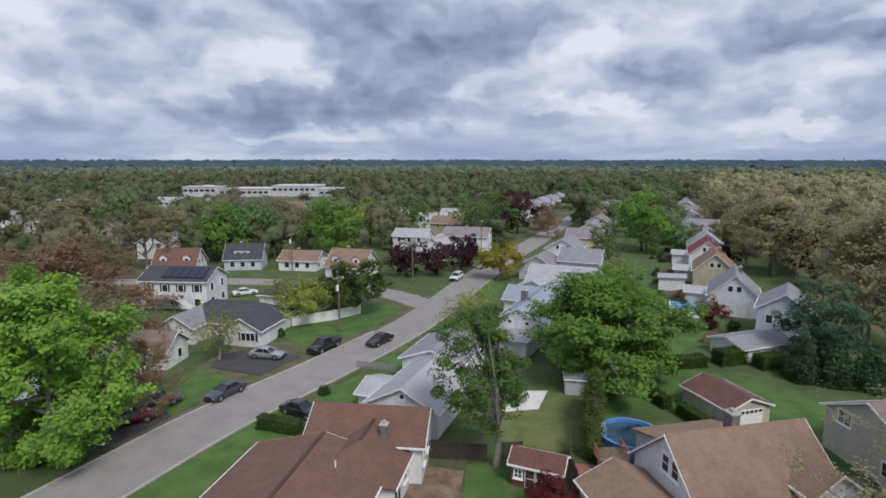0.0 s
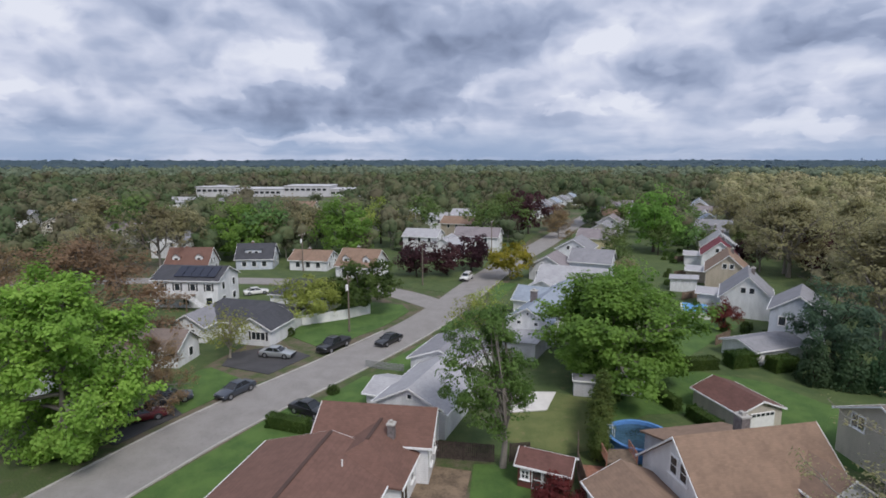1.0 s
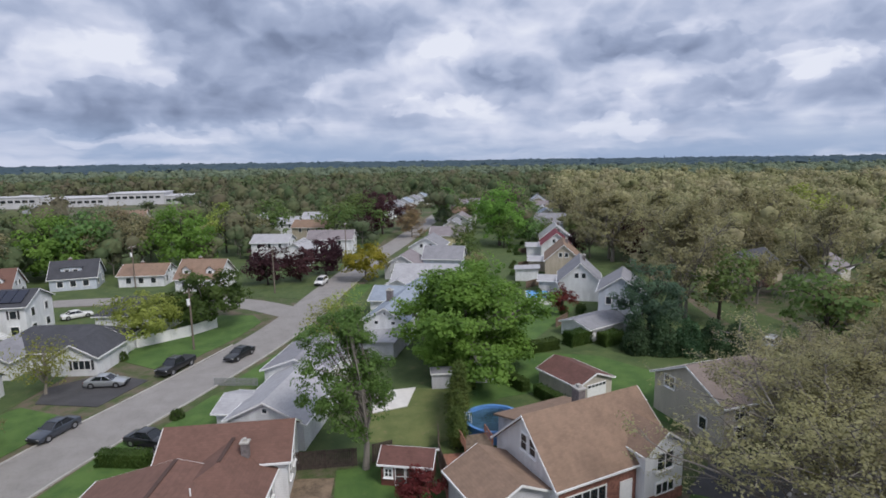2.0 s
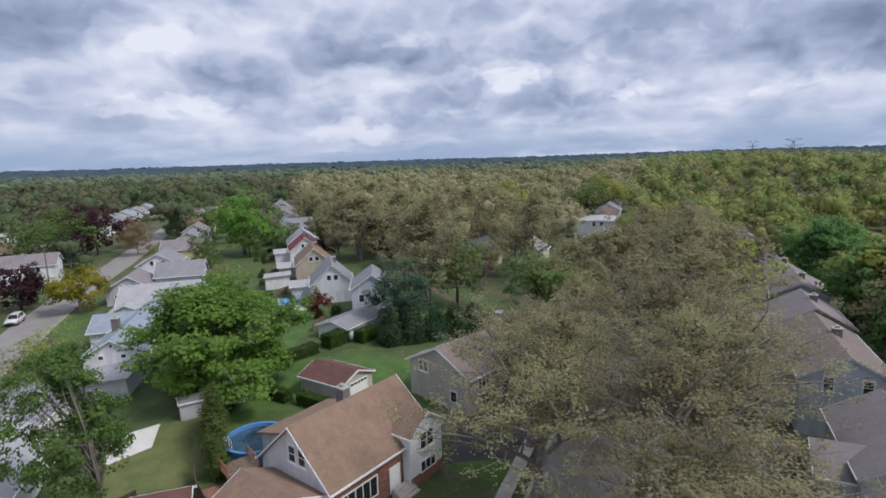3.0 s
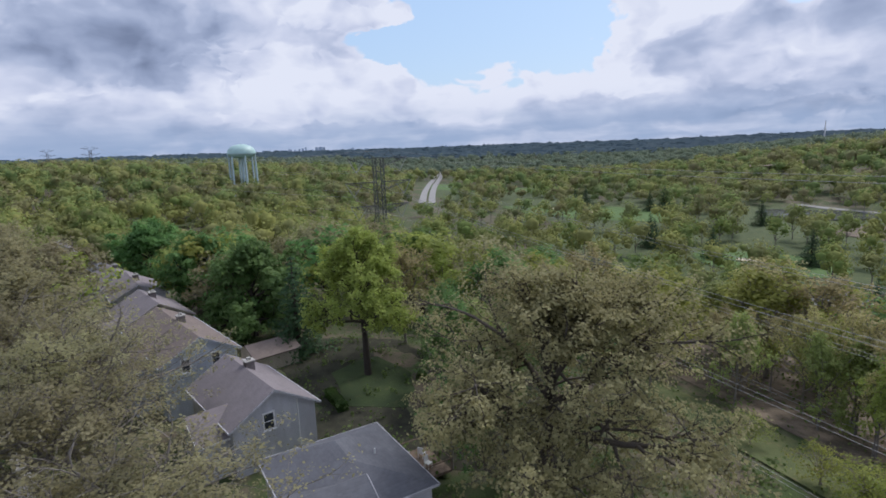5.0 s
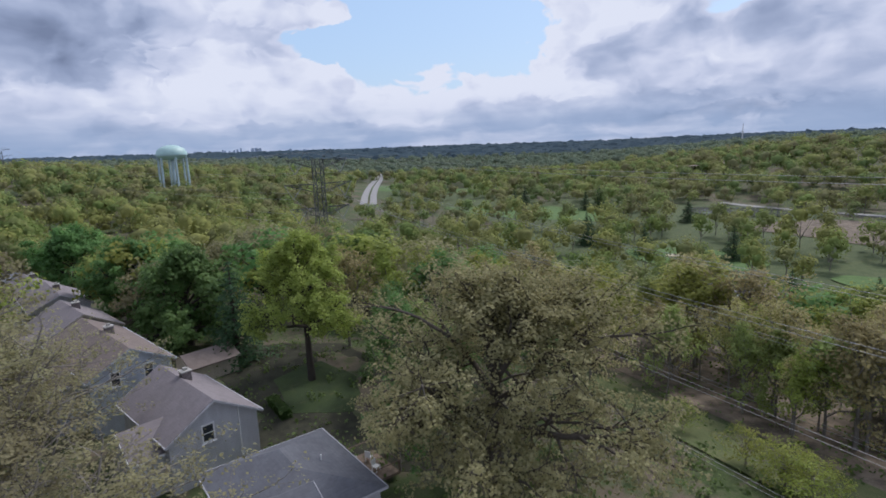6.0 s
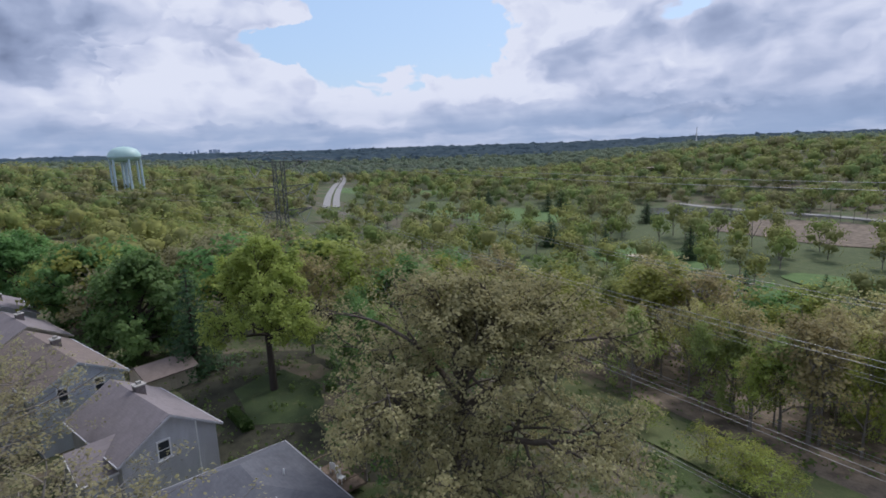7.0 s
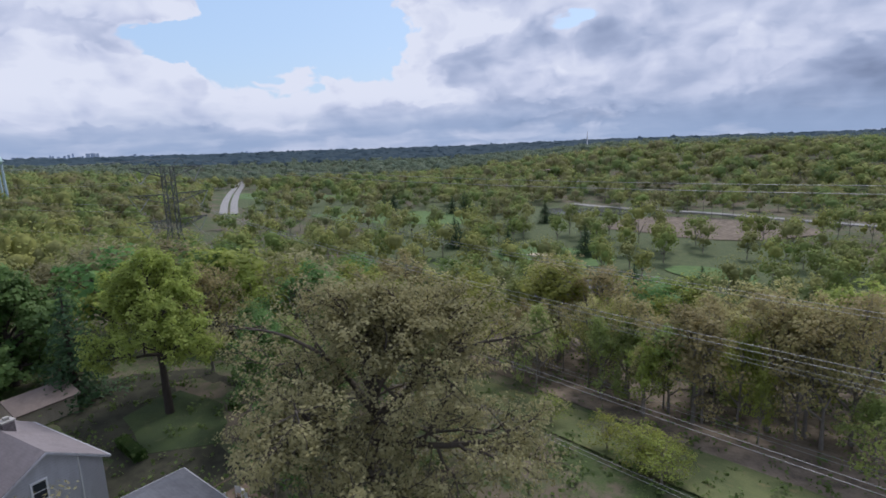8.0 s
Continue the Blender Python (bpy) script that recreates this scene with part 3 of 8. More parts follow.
# ---------------------------------------------------------------- ground
def build_ground():
    """One sheet from under the flight to the horizon."""
    radii = [0.0] + [4.0 * 1.085 ** i for i in range(88)]
    radii = [r for r in radii if r < 4850] + [4850]
    spokes = 180
    v, f = [(0.0, 0.0, land(0, 0))], []
    for r in radii[1:]:
        for j in range(spokes):
            a = 2 * math.pi * j / spokes
            x, y = r * math.sin(a), r * math.cos(a)
            v.append((x, y, land(x, y)))
    tri = [(0, 1 + (j + 1) % spokes, 1 + j) for j in range(spokes)]
    for i in range(len(radii) - 2):
        o = 1 + i * spokes
        for j in range(spokes):
            k = (j + 1) % spokes
            f.append((o + j, o + k, o + spokes + k, o + spokes + j))
    me = bpy.data.meshes.new("ground")
    me.from_pydata(v, [], tri + f)
    me.materials.append(M["ground"])
    for p in me.polygons:
        p.use_smooth = True
    ob = new("ground", me)
    if me.polygons[len(tri)].normal.z < 0:
        me.flip_normals()
    tagged(ob, "uneven green and brown ground under lawns and woods", "ground", kind="structure")


build_ground()


def smooth_line(pts, step=2.0):
    """Points along a Catmull-Rom curve through pts."""
    pts = [Vector((p[0] * PLAN, p[1] * PLAN, 0)) for p in pts]
    pts = [pts[0] * 2 - pts[1]] + pts + [pts[-1] * 2 - pts[-2]]
    out = []
    for i in range(1, len(pts) - 2):
        a, b, c, d = pts[i - 1:i + 3]
        n = max(2, int((c - b).length / step))
        for j in range(n):
            t = j / n
            out.append(0.5 * ((2 * b) + (c - a) * t + (2 * a - 5 * b + 4 * c - d) * t * t + (3 * b - a - 3 * c + d) * t ** 3))
    return out + [pts[-2]]


def ribbon(name, pts, left, right, z, mat, label, category, thick=0.25, step=2.0, kind="structure"):
    """A strip of ground from left to right (metres, right positive) of a line."""
    line = smooth_line(pts, step)
    v, f = [], []
    for i, p in enumerate(line):
        d = (line[min(i + 1, len(line) - 1)] - line[max(i - 1, 0)]).normalized()
        s = Vector((d.y, -d.x, 0))
        for off in (left, right):
            q = p + s * off
            h = max(land(q.x, q.y), land(p.x, p.y) - 0.1)
            v += [(q.x, q.y, h + z), (q.x, q.y, h + z - thick)]
    for i in range(len(line) - 1):
        a, b = 4 * i, 4 * i + 4
        f += [(a, a + 2, b + 2, b), (a, b, b + 1, a + 1), (a + 2, a + 3, b + 3, b + 2)]
    e = 4 * (len(line) - 1)
    f += [(0, 1, 3, 2), (e, e + 2, e + 3, e + 1)]
    return single(name, Geo().poly(v, f), mat, label, category, kind=kind)


def patch(name, pts, z, mat, label, category, thick=0.2, kind="structure", wobble=0.0, cell=None):
    """A flat piece of ground with a given outline."""
    pts = [(x * PLAN, y * PLAN) for x, y in pts]
    ring = []
    for i, (x, y) in enumerate(pts):
        x2, y2 = pts[(i + 1) % len(pts)]
        m = max(1, int(math.hypot(x2 - x, y2 - y) / 2.0)) if wobble else 1
        for j in range(m):
            t = j / m
            w = wobble * noise.noise(Vector((x + (x2 - x) * t, y + (y2 - y) * t, 7.7)) * 0.5)
            ring.append((x + (x2 - x) * t + w, y + (y2 - y) * t + w))
    n = len(ring)
    v = [(x, y, land(x, y) + z) for x, y in ring] + [(x, y, land(x, y) + z - thick) for x, y in ring]
    f = [tuple(range(n))] + [(i, n + i, n + (i + 1) % n, (i + 1) % n) for i in range(n)]
    return single(name, Geo().poly(v, f), mat, label, category, kind=kind)


ROAD = [(-44, -8), (-33, 16), (-24.2, 37.0), (-19.8, 46.4), (-13.2, 57.5), (-6.6, 69.5), (-1.2, 82), (4.8, 100), (13.5, 123), (26, 152), (41, 190), (62, 240), (90, 310)]
SIDE = [(-2.4, 84.5), (-9.5, 92.0), (-20.0, 98.0), (-38.0, 101.5), (-62.0, 101.0), (-100, 96)]
STREET = [(-40, -16), (-14, -3), (8, 9), (34, 22.5), (62, 36), (98, 50), (150, 76)]
ribbon("road", ROAD, -3.6, 3.6, 0.05, M["road"], "worn grey asphalt residential street", "road")
ribbon("road", SIDE, -3.0, 3.0, 0.045, M["road"], "grey asphalt side street behind the corner", "road")
ribbon("road", STREET, -3.8, 3.8, 0.05, M["road"], "grey asphalt street under the row of trees", "road")
for off in (-3.72, 3.72):
    ribbon("kerb", ROAD[:6] if off < 0 else ROAD[:9], off - 0.09, off + 0.09, 0.16, M["concrete"], "pale concrete kerb along the street", "kerb")
    ribbon("kerb", STREET[1:], off - 0.29 * (off < 0) - 0.02, off + 0.29 * (off > 0) + 0.02, 0.16, M["concrete"], "concrete kerb under the street trees", "kerb")
for off in (-5.6, 5.6):
    ribbon("pavement", STREET[1:], off - 0.6, off + 0.6, 0.095, M["concrete"], "narrow concrete pavement beside the street", "pavement")

patch("lawn", [(-24, 72), (-12, 92), (-40, 99), (-64, 98), (-66, 60), (-40, 44), (-30, 50)], 0.03, M["yards"], "grass yards between the houses", "lawn")
patch("lawn", [(-60, 104), (-20, 104), (0, 92), (8, 112), (20, 150), (30, 185), (-10, 200), (-70, 160)], 0.03, M["yards"], "grass yards beyond the side street", "lawn")
patch("lawn", [(-13, 49), (-3, 66), (6, 88), (18, 122), (45, 188), (95, 250), (125, 260), (75, 130), (60, 75), (50, 46), (30, 37), (14, 38), (0, 40.4)], 0.03, M["yards"], "grass yards behind the rows of houses", "lawn")
patch("lawn", [(52, 48), (62, 76), (84, 130), (110, 150), (140, 110), (160, 100), (120, 70), (80, 52), (60, 42)], 0.03, M["yards"], "grass yards under pale trees", "lawn")
patch("lawn", [(-27, 41.5), (-24.0, 47.5), (-21.0, 53.5), (-27, 57.5), (-33, 50)], 0.06, M["lawn"], "green front lawn beside the street", "lawn")
patch("lawn", [(-15.6, 63.5), (-9.6, 73.2), (-6.6, 80.5), (-8.0, 84.6), (-13.0, 86), (-24, 80), (-23, 70)], 0.06, M["lawn"], "green corner lawn with a rounded edge", "lawn")
patch("lawn", [(-26, 25), (-21.0, 35.6), (-16.6, 45.2), (-15.2, 47.8), (-12.6, 45.6), (-12.4, 39), (-15.0, 29), (-18, 24)], 0.06, M["lawn"], "green verge lawn between house and street", "lawn")
patch("lawn", [(-12.6, 49.5), (-9.4, 55.3), (-3.8, 53.4), (-5.4, 47.6)], 0.06, M["lawn"], "small bright front lawn", "lawn")
patch("lawn", [(-8.4, 57.8), (-2.8, 67.6), (0.8, 66.0), (-4.8, 56)], 0.06, M["lawn"], "front lawn strip", "lawn")
patch("lawn", [(-1.8, 71.5), (3.5, 85), (9, 101), (12, 100), (6.4, 84), (3.4, 70)], 0.06, M["lawn"], "narrow front lawn by the street", "lawn")
patch("lawn", [(4.6, 42), (5.4, 47), (8.8, 47.4), (10.4, 51.6), (14, 50), (12.8, 41), (9, 40)], 0.055, M["lawn_dry"], "mown back lawn, worn in the middle", "lawn")
patch("lawn", [(13.6, 44.2), (17, 54), (26, 58), (33, 54.5), (38, 45), (31, 37), (25, 47.5), (18, 47)], 0.055, M["lawn"], "dark green mown back lawn", "lawn")
patch("lawn", [(22, 58), (28, 62), (40, 74), (36, 84), (30, 74), (24, 66)], 0.055, M["lawn"], "green back lawn between the rows of houses", "lawn")
patch("lawn", [(26, 24.5), (33, 28), (29, 31), (24.4, 28.4)], 0.055, M["lawn"], "shaded front lawn", "lawn")
patch("lawn", [(44, -7), (46, -2), (54, -1), (57, -6), (51, -9)], 0.055, M["shade"], "back garden lawn, shade darkened into its green", "lawn", wobble=0.8)
# Dark sheet laid where the garden lies in tree shade.
patch("garden_floor", [(31, -16), (36, -2), (41, 2.5), (47, 0.5), (58, 4.5), (66, 2), (62, -9), (50, -14), (40, -18)], 0.03, M["mould"], "ground under the garden trees, their shade painted into its colour", "garden", wobble=1.2)
patch("driveway", [(-19.8, 55.6), (-16.8, 61.4), (-22, 64.8), (-26.5, 62), (-26, 58)], 0.07, M["drive"], "dark asphalt driveway", "driveway")
patch("driveway", [(-14.6, 45.0), (-12.6, 48.9), (-8.6, 47.2), (-9.6, 43.6)], 0.07, M["drive"], "asphalt driveway behind a hedge", "driveway")
patch("driveway", [(-31, 42.4), (-27.4, 40.6), (-24.6, 46.2), (-28, 49.4)], 0.07, M["drive"], "dark asphalt driveway under a tree", "driveway")
patch("driveway", [(25.0, 29.2), (31, 33), (36, 31.4), (33.4, 26.8), (30.4, 25.2)], 0.07, M["drive"], "dark asphalt driveway beside the house", "driveway")
patch("patio", [(5.4, 47.0), (8.9, 47.6), (10.5, 51.6), (6.2, 51.6)], 0.12, M["slab"], "pale concrete patio slab in the back yard", "patio")
patch("lawn", [(1.2, 32.6), (1.8, 38.4), (8.6, 38.2), (8.4, 33.0)], 0.05, M["lawn"], "shady back lawn by the garden shed", "lawn")
patch("patio", [(-3.0, 33.6), (-2.0, 38.2), (1.6, 37.4), (0.8, 32.6)], 0.10, M["earth"], "bare paved yard behind the brown-roofed house", "patio")
patch("patio", [(8.6, 30.0), (9.6, 38.5), (13.0, 38.0), (12.2, 31)], 0.09, M["deck"], "reddish paved side yard", "patio")

# ---------------------------------------------------------------- houses
def window(parent, m, w, h, mullions=1, shutters=None, bars=False):
    """A window on a wall: m has x along the wall, z up, -y out of it."""
    t, d = 0.09, 0.10
    q = []
    for y in (0.02, 0.02 - d):
        for k in (t, -t * 0.4):
            q += [tuple(m @ Vector((sx * (w / 2 + k), y, sz * (h / 2 + k)))) for sx, sz in ((-1, -1), (1, -1), (1, 1), (-1, 1))]
    f = []
    for i in range(4):
        j = (i + 1) % 4
        f += [(i, j, 4 + j, 4 + i), (8 + i, 12 + i, 12 + j, 8 + j), (i, 8 + i, 8 + j, j), (4 + i, 4 + j, 12 + j, 12 + i)]
    win = part("window", Geo().poly(q, f), M["trim"], parent)
    if bars:
        part("glazing_bar", Geo().box(0, -0.055, 0, w, 0.03, 0.05, m), M["trim"], win)
        part("sill", Geo().box(0, -0.11, -h / 2 - 0.12, w + 0.3, 0.16, 0.06, m), M["trim"], win)
    for i in range(1, mullions):
        part("mullion", Geo().box(-w / 2 + w * i / mullions, -0.06, 0, 0.08, 0.04, h, m), M["trim"], win)
    part("pane", Geo().box(0, -0.02, 0, w - t / 2, 0.05, h - t / 2, m), M["pane"], win, "dark reflecting glass")
    if shutters:
        for s in (-1, 1):
            part("shutter", Geo().box(s * (w / 2 + 0.24), -0.03, 0, 0.34, 0.06, h + 0.1, m), shutters, win)
    return win


def side_frame(base, side, w, l):
    """Frame of one wall of a block: x along it, -y out of it."""
    turn = {"S": 0, "E": 90, "N": 180, "W": 270}[side]
    out = {"S": (0, -l / 2), "N": (0, l / 2), "E": (w / 2, 0), "W": (-w / 2, 0)}[side]
    return base @ pose(out[0], out[1], 0, 0, 0, turn)


def block(parent, ox, oy, turn, w, l, h, rise, wallm, roofm, z0=0.0, over=0.35, windows=(), doors=(), hip=0.0, eave=True, shed=0.0, found=None, edge=None):
    """Part of a house: w across the ridge, l along it, walls h high, the roof's rise, openings by wall."""
    b = pose(ox, oy, z0, 0, 0, turn)
    P = lambda x, y, z: tuple(b @ Vector((x, y, z)))
    a, c = w / 2, l / 2
    g = Geo()
    if shed:
        g.poly([P(-a, -c, -0.3), P(a, -c, -0.3), P(a, c, -0.3), P(-a, c, -0.3), P(-a, -c, h), P(a, -c, h + shed), P(a, c, h + shed), P(-a, c, h)],
               [(0, 3, 2, 1), (0, 1, 5, 4), (1, 2, 6, 5), (2, 3, 7, 6), (3, 0, 4, 7), (4, 5, 6, 7)])
    else:
        k = hip
        g.poly([P(-a, -c, -0.3), P(a, -c, -0.3), P(a, c, -0.3), P(-a, c, -0.3), P(-a, -c, h), P(a, -c, h), P(a, c, h), P(-a, c, h),
                P(0, -c + k, h + rise - 0.05), P(0, c - k, h + rise - 0.05)],
               [(0, 3, 2, 1), (0, 1, 5, 8, 4) if not k else (0, 1, 5, 4), (2, 3, 7, 9, 6) if not k else (2, 3, 7, 6), (1, 2, 6, 5), (3, 0, 4, 7)]
               + ([(4, 5, 8), (6, 7, 9)] if k else []) + [(4, 8, 9, 7), (5, 6, 9, 8)])
    wall = part("wall", g, wallm, parent)
    # roof
    r = Geo()
    T = 0.16
    if shed:
        s = shed / w
        lo, hi = h - over * s, h + shed + over * s
        pts = [P(-a - over, -c - over, lo), P(a + over, -c - over, hi), P(a + over, c + over, hi), P(-a - over, c + over, lo)]
        r.poly(pts + [(p[0], p[1], p[2] + T) for p in pts], [(0, 3, 2, 1), (4, 5, 6, 7), (0, 1, 5, 4), (1, 2, 6, 5), (2, 3, 7, 6), (3, 0, 4, 7)])
    elif hip:
        s = rise / a
        e = h - over * s
        base = [P(-a - over, -c - over, e), P(a + over, -c - over, e), P(a + over, c + over, e), P(-a - over, c + over, e)]
        up = [(p[0], p[1], p[2] + T) for p in base]
        r.poly(base + up + [P(0, -c + hip, h + rise + T), P(0, c - hip, h + rise + T)],
               [(0, 3, 2, 1), (0, 1, 5, 4), (1, 2, 6, 5), (2, 3, 7, 6), (3, 0, 4, 7), (4, 5, 8), (5, 6, 9, 8), (6, 7, 9), (7, 4, 8, 9)])
    else:
        s = rise / a
        e = h - over * s
        q = []
        for y in (-c - over, c + over):
            q += [P(-a - over, y, e), P(0, y, h + rise), P(a + over, y, e), P(a + over, y, e + T), P(0, y, h + rise + T), P(-a - over, y, e + T)]
        r.poly(q, [(0, 1, 4, 5), (1, 2, 3, 4), (11, 10, 7, 6), (10, 9, 8, 7), (0, 6, 7, 1), (1, 7, 8, 2), (2, 8, 9, 3), (3, 9, 10, 4), (4, 10, 11, 5), (5, 11, 6, 0)])
    part("roof", r, roofm, parent)
    # gutters and rake boards
    if eave and not shed:
        s = rise / a
        e = h - over * s
        for sg in (-1, 1):
            part("gutter", Geo().box(sg * (a + over + 0.05), 0, e + 0.06, 0.10, 2 * (c + over) + 0.1, 0.15, b), edge or M["trim"], parent)
        for ey in (-1, 1):
            y = ey * (c + over + 0.03)
            if eave == "gutters":
                continue
            if hip:
                part("gutter", Geo().box(0, ey * (c + over + 0.05), e + 0.06, 2 * (a + over) - 0.05, 0.10, 0.15, b), edge or M["trim"], parent)
            else:
                q = []
                for yy in (y, y + ey * 0.05):
                    q += [P(-a - over, yy, e - 0.05), P(0, yy, h + rise - 0.05), P(a + over, yy, e - 0.05), P(a + over, yy, e + 0.13), P(0, yy, h + rise + 0.13), P(-a - over, yy, e + 0.13)]
                part("rake_board", Geo().poly(q, [(0, 1, 4, 5), (1, 2, 3, 4), (11, 10, 7, 6), (10, 9, 8, 7), (0, 6, 7, 1), (1, 7, 8, 2), (2, 8, 9, 3), (3, 9, 10, 4), (4, 10, 11, 5), (5, 11, 6, 0)]), edge or M["trim"], parent)
    if found:
        part("foundation", Geo().box(0, 0, 0.15, w + 0.08, l + 0.08, 0.9, b), found, parent)
    for side, u, z, ww, hh, *more in windows:
        window(parent, side_frame(b, side, w, l) @ pose(u, 0, z), ww, hh, *more)
    for side, u, ww, hh, mat in doors:
        f = side_frame(b, side, w, l)
        d = part("door", Geo().box(u, -0.04, hh / 2 + 0.15, ww, 0.09, hh, f), mat, parent)
        part("door_frame", Geo().box(u - ww / 2 - 0.06, -0.05, hh / 2 + 0.15, 0.12, 0.13, hh + 0.1, f).box(u + ww / 2 + 0.06, -0.05, hh / 2 + 0.15, 0.12, 0.13, hh + 0.1, f).box(u, -0.05, hh + 0.2, ww + 0.24, 0.13, 0.12, f), edge or M["trim"], d)
    return wall


def chimney(parent, x, y, z, w=0.6, d=0.8, h=1.4, mat=None):
    c = part("chimney", Geo().box(x, y, z + h / 2 - 0.6, w, d, h + 1.2), mat or M["chimney"], parent)
    part("chimney_cap", Geo().box(x, y, z + h + 0.05, w + 0.16, d + 0.16, 0.12).box(x, y, z + h + 0.2, w * 0.45, d * 0.45, 0.3), M["concrete"], c)


def vent_pipe(parent, x, y, z):
    part("vent_pipe", Geo().tube((x, y, z - 0.4), (x, y, z + 0.35), 0.06, 0.06, 8), M["trim"], parent)


def dormer(parent, b, x, y, z, w, h, depth, side, wallm, roofm, gable=True):
    """A dormer on a slope: front at local x, ridge runs back into the roof."""
    s = 1 if side == "E" else -1
    f = b @ pose(x, y, z, 0, 0, 90 if s > 0 else -90)       # -y points out of the roof
    P = lambda u, v, q: tuple(f @ Vector((u, v, q)))
    rise = w * 0.42 if gable else 0.12
    g = Geo().poly([P(-w / 2, 0, -0.6), P(w / 2, 0, -0.6), P(w / 2, depth, -0.6), P(-w / 2, depth, -0.6), P(-w / 2, 0, h), P(w / 2, 0, h), P(w / 2, depth, h), P(-w / 2, depth, h), P(0, 0, h + rise), P(0, depth, h + rise)],
                   [(0, 1, 5, 8, 4), (3, 7, 9, 6, 2), (1, 2, 6, 5), (3, 0, 4, 7), (4, 8, 9, 7), (5, 6, 9, 8), (0, 3, 2, 1)])
    d = part("dormer", g, wallm, parent)
    r = Geo()
    for e in (-1, 1):
        q = [P(e * (w / 2 + 0.2), -0.25, h - 0.2 * rise / (w / 2)), P(0, -0.25, h + rise), P(0, depth, h + rise), P(e * (w / 2 + 0.2), depth, h - 0.2 * rise / (w / 2))]
        r.poly(q + [(p[0], p[1], p[2] + 0.12) for p in q], [(0, 3, 2, 1), (4, 5, 6, 7), (0, 1, 5, 4), (1, 2, 6, 5), (2, 3, 7, 6), (3, 0, 4, 7)])
    part("dormer_roof", r, roofm, d)
    if w > 2.5:
        window(d, f @ pose(-w * 0.2, 0, h * 0.42), w * 0.22, h * 0.6)
        window(d, f @ pose(w * 0.2, 0, h * 0.42), w * 0.22, h * 0.6)
    else:
        window(d, f @ pose(0, 0, h * 0.45), w * 0.5, h * 0.75)


def house(x, y, heading, label, group="", z=None):
    return thing("house", at_heading(x, y, heading, z), label, "house", group)


def row_windows(side, span, z, n, w=0.9, h=1.3, shutters=None, bars=False):
    return [(side, span * (i - (n - 1) / 2) / max(1, n - 1) if n > 1 else 0, z, w, h, 1, shutters, bars) for i in range(n)]


# brown-roofed house by the street, long low wing and a taller cross wing
hA = house(-8.9, 29.7, 11.0, "white sided house with a brown shingle roof, split in two levels")
block(hA, -0.9, -0.6, 0, 11.6, 15.5, 2.9, 1.5, M["white"], M["r_brown"], windows=[("E", 2.7, 1.7, 1.0, 1.5, 1, None, True), ("E", -1, 1.6, 1.0, 1.3, 1, None, True), ("W", 2, 1.4, 2, 1.3, 2)])
block(hA, 2.6, 8.6, 0, 7.0, 10.0, 2.9, 1.7, M["white"], M["r_brown"], hip=2.8, eave="gutters", windows=[("E", -1.6, 1.9, 0.9, 1.2, 1, None, True), ("E", -3.9, 1.25, 1.8, 2.1, 2)])
block(hA, 2.0, 11.2, 94.5, 6.2, 9.8, 3.6, 1.75, M["white"], M["r_brown"], windows=[("S", 0, 2.3, 1.0, 1.5, 1, None, True), ("S", -1.9, 2.0, 0.8, 1.3, 1, None, True), ("W", 1.5, 1.4, 0.9, 1.3)])
for y0, y1, xr, zr in ((-8.6, 7.4, -0.9, 4.58), (6.4, 10.8, 2.6, 4.78)):
    part("ridge_cap", Geo().box(xr, (y0 + y1) / 2, zr, 0.30, y1 - y0, 0.06), M["r_ridge"], hA)
chimney(hA, 4.0, 8.4, 4.2, 0.55, 0.55, 1.0)
vent_pipe(hA, 1.6, 3.6, 4.1)

# pale house beyond it
hB = house(-1.8, 47.4, 21, "white house with light grey shingle roofs and a small attic vent")
block(hB, 0, 0, 0, 7.5, 10.8, 2.9, 1.9, M["white"], M["r_light"], windows=[("S", 2.4, 1.6, 0.9, 1.4, 1, None, True), ("S", 0, 3.9, 0.5, 0.5), ("E", 0, 1.6, 0.9, 1.3)])
block(hB, -4.6, -0.5, 90, 5.0, 3.4, 2.3, 0.8, M["white"], M["r_light"])
block(hB, -1.4, 10.2, 0, 7.6, 9.0, 3.4, 1.4, M["white"], M["r_grey"])

# blue-grey roofed house
hC = house(13.6, 74.0, 26.5, "white sided house with pale blue-grey roof and small attic windows")
block(hC, 0, 0, 0, 6.6, 22.0, 3.7, 1.9, M["white"], M["r_blue"], windows=[("S", -1.3, 3.4, 0.6, 0.5), ("S", 1.3, 3.4, 0.6, 0.5), ("S", 0, 4.8, 0.35, 0.4), ("S", 0.3, 1.0, 2.6, 1.5, 3)])
block(hC, -4.0, 5.5, 90, 7.0, 6.0, 3.2, 1.7, M["white"], M["r_blue"], windows=[("N", 0, 1.4, 1.4, 1.2)])
block(hC, 0.6, -14.0, 0, 5.0, 5.5, 2.2, 0.0, M["greywall"], M["r_light"], shed=0.3)
chimney(hC, -1.6, -3.4, 5.0, 0.9, 0.9, 1.4, M["chimney"])
vent_pipe(hC, 1.2, 6, 5.0)

hD = house(20.6, 91.5, 24, "white house with a broad pale roof")
block(hD, 0, 0, 90, 9.0, 12.5, 3.2, 2.6, M["white"], M["r_light"], windows=row_windows("S", 5, 1.5, 2))
block(hD, -4.6, -3.5, 0, 5.0, 6.0, 2.6, 1.2, M["white"], M["r_light"])

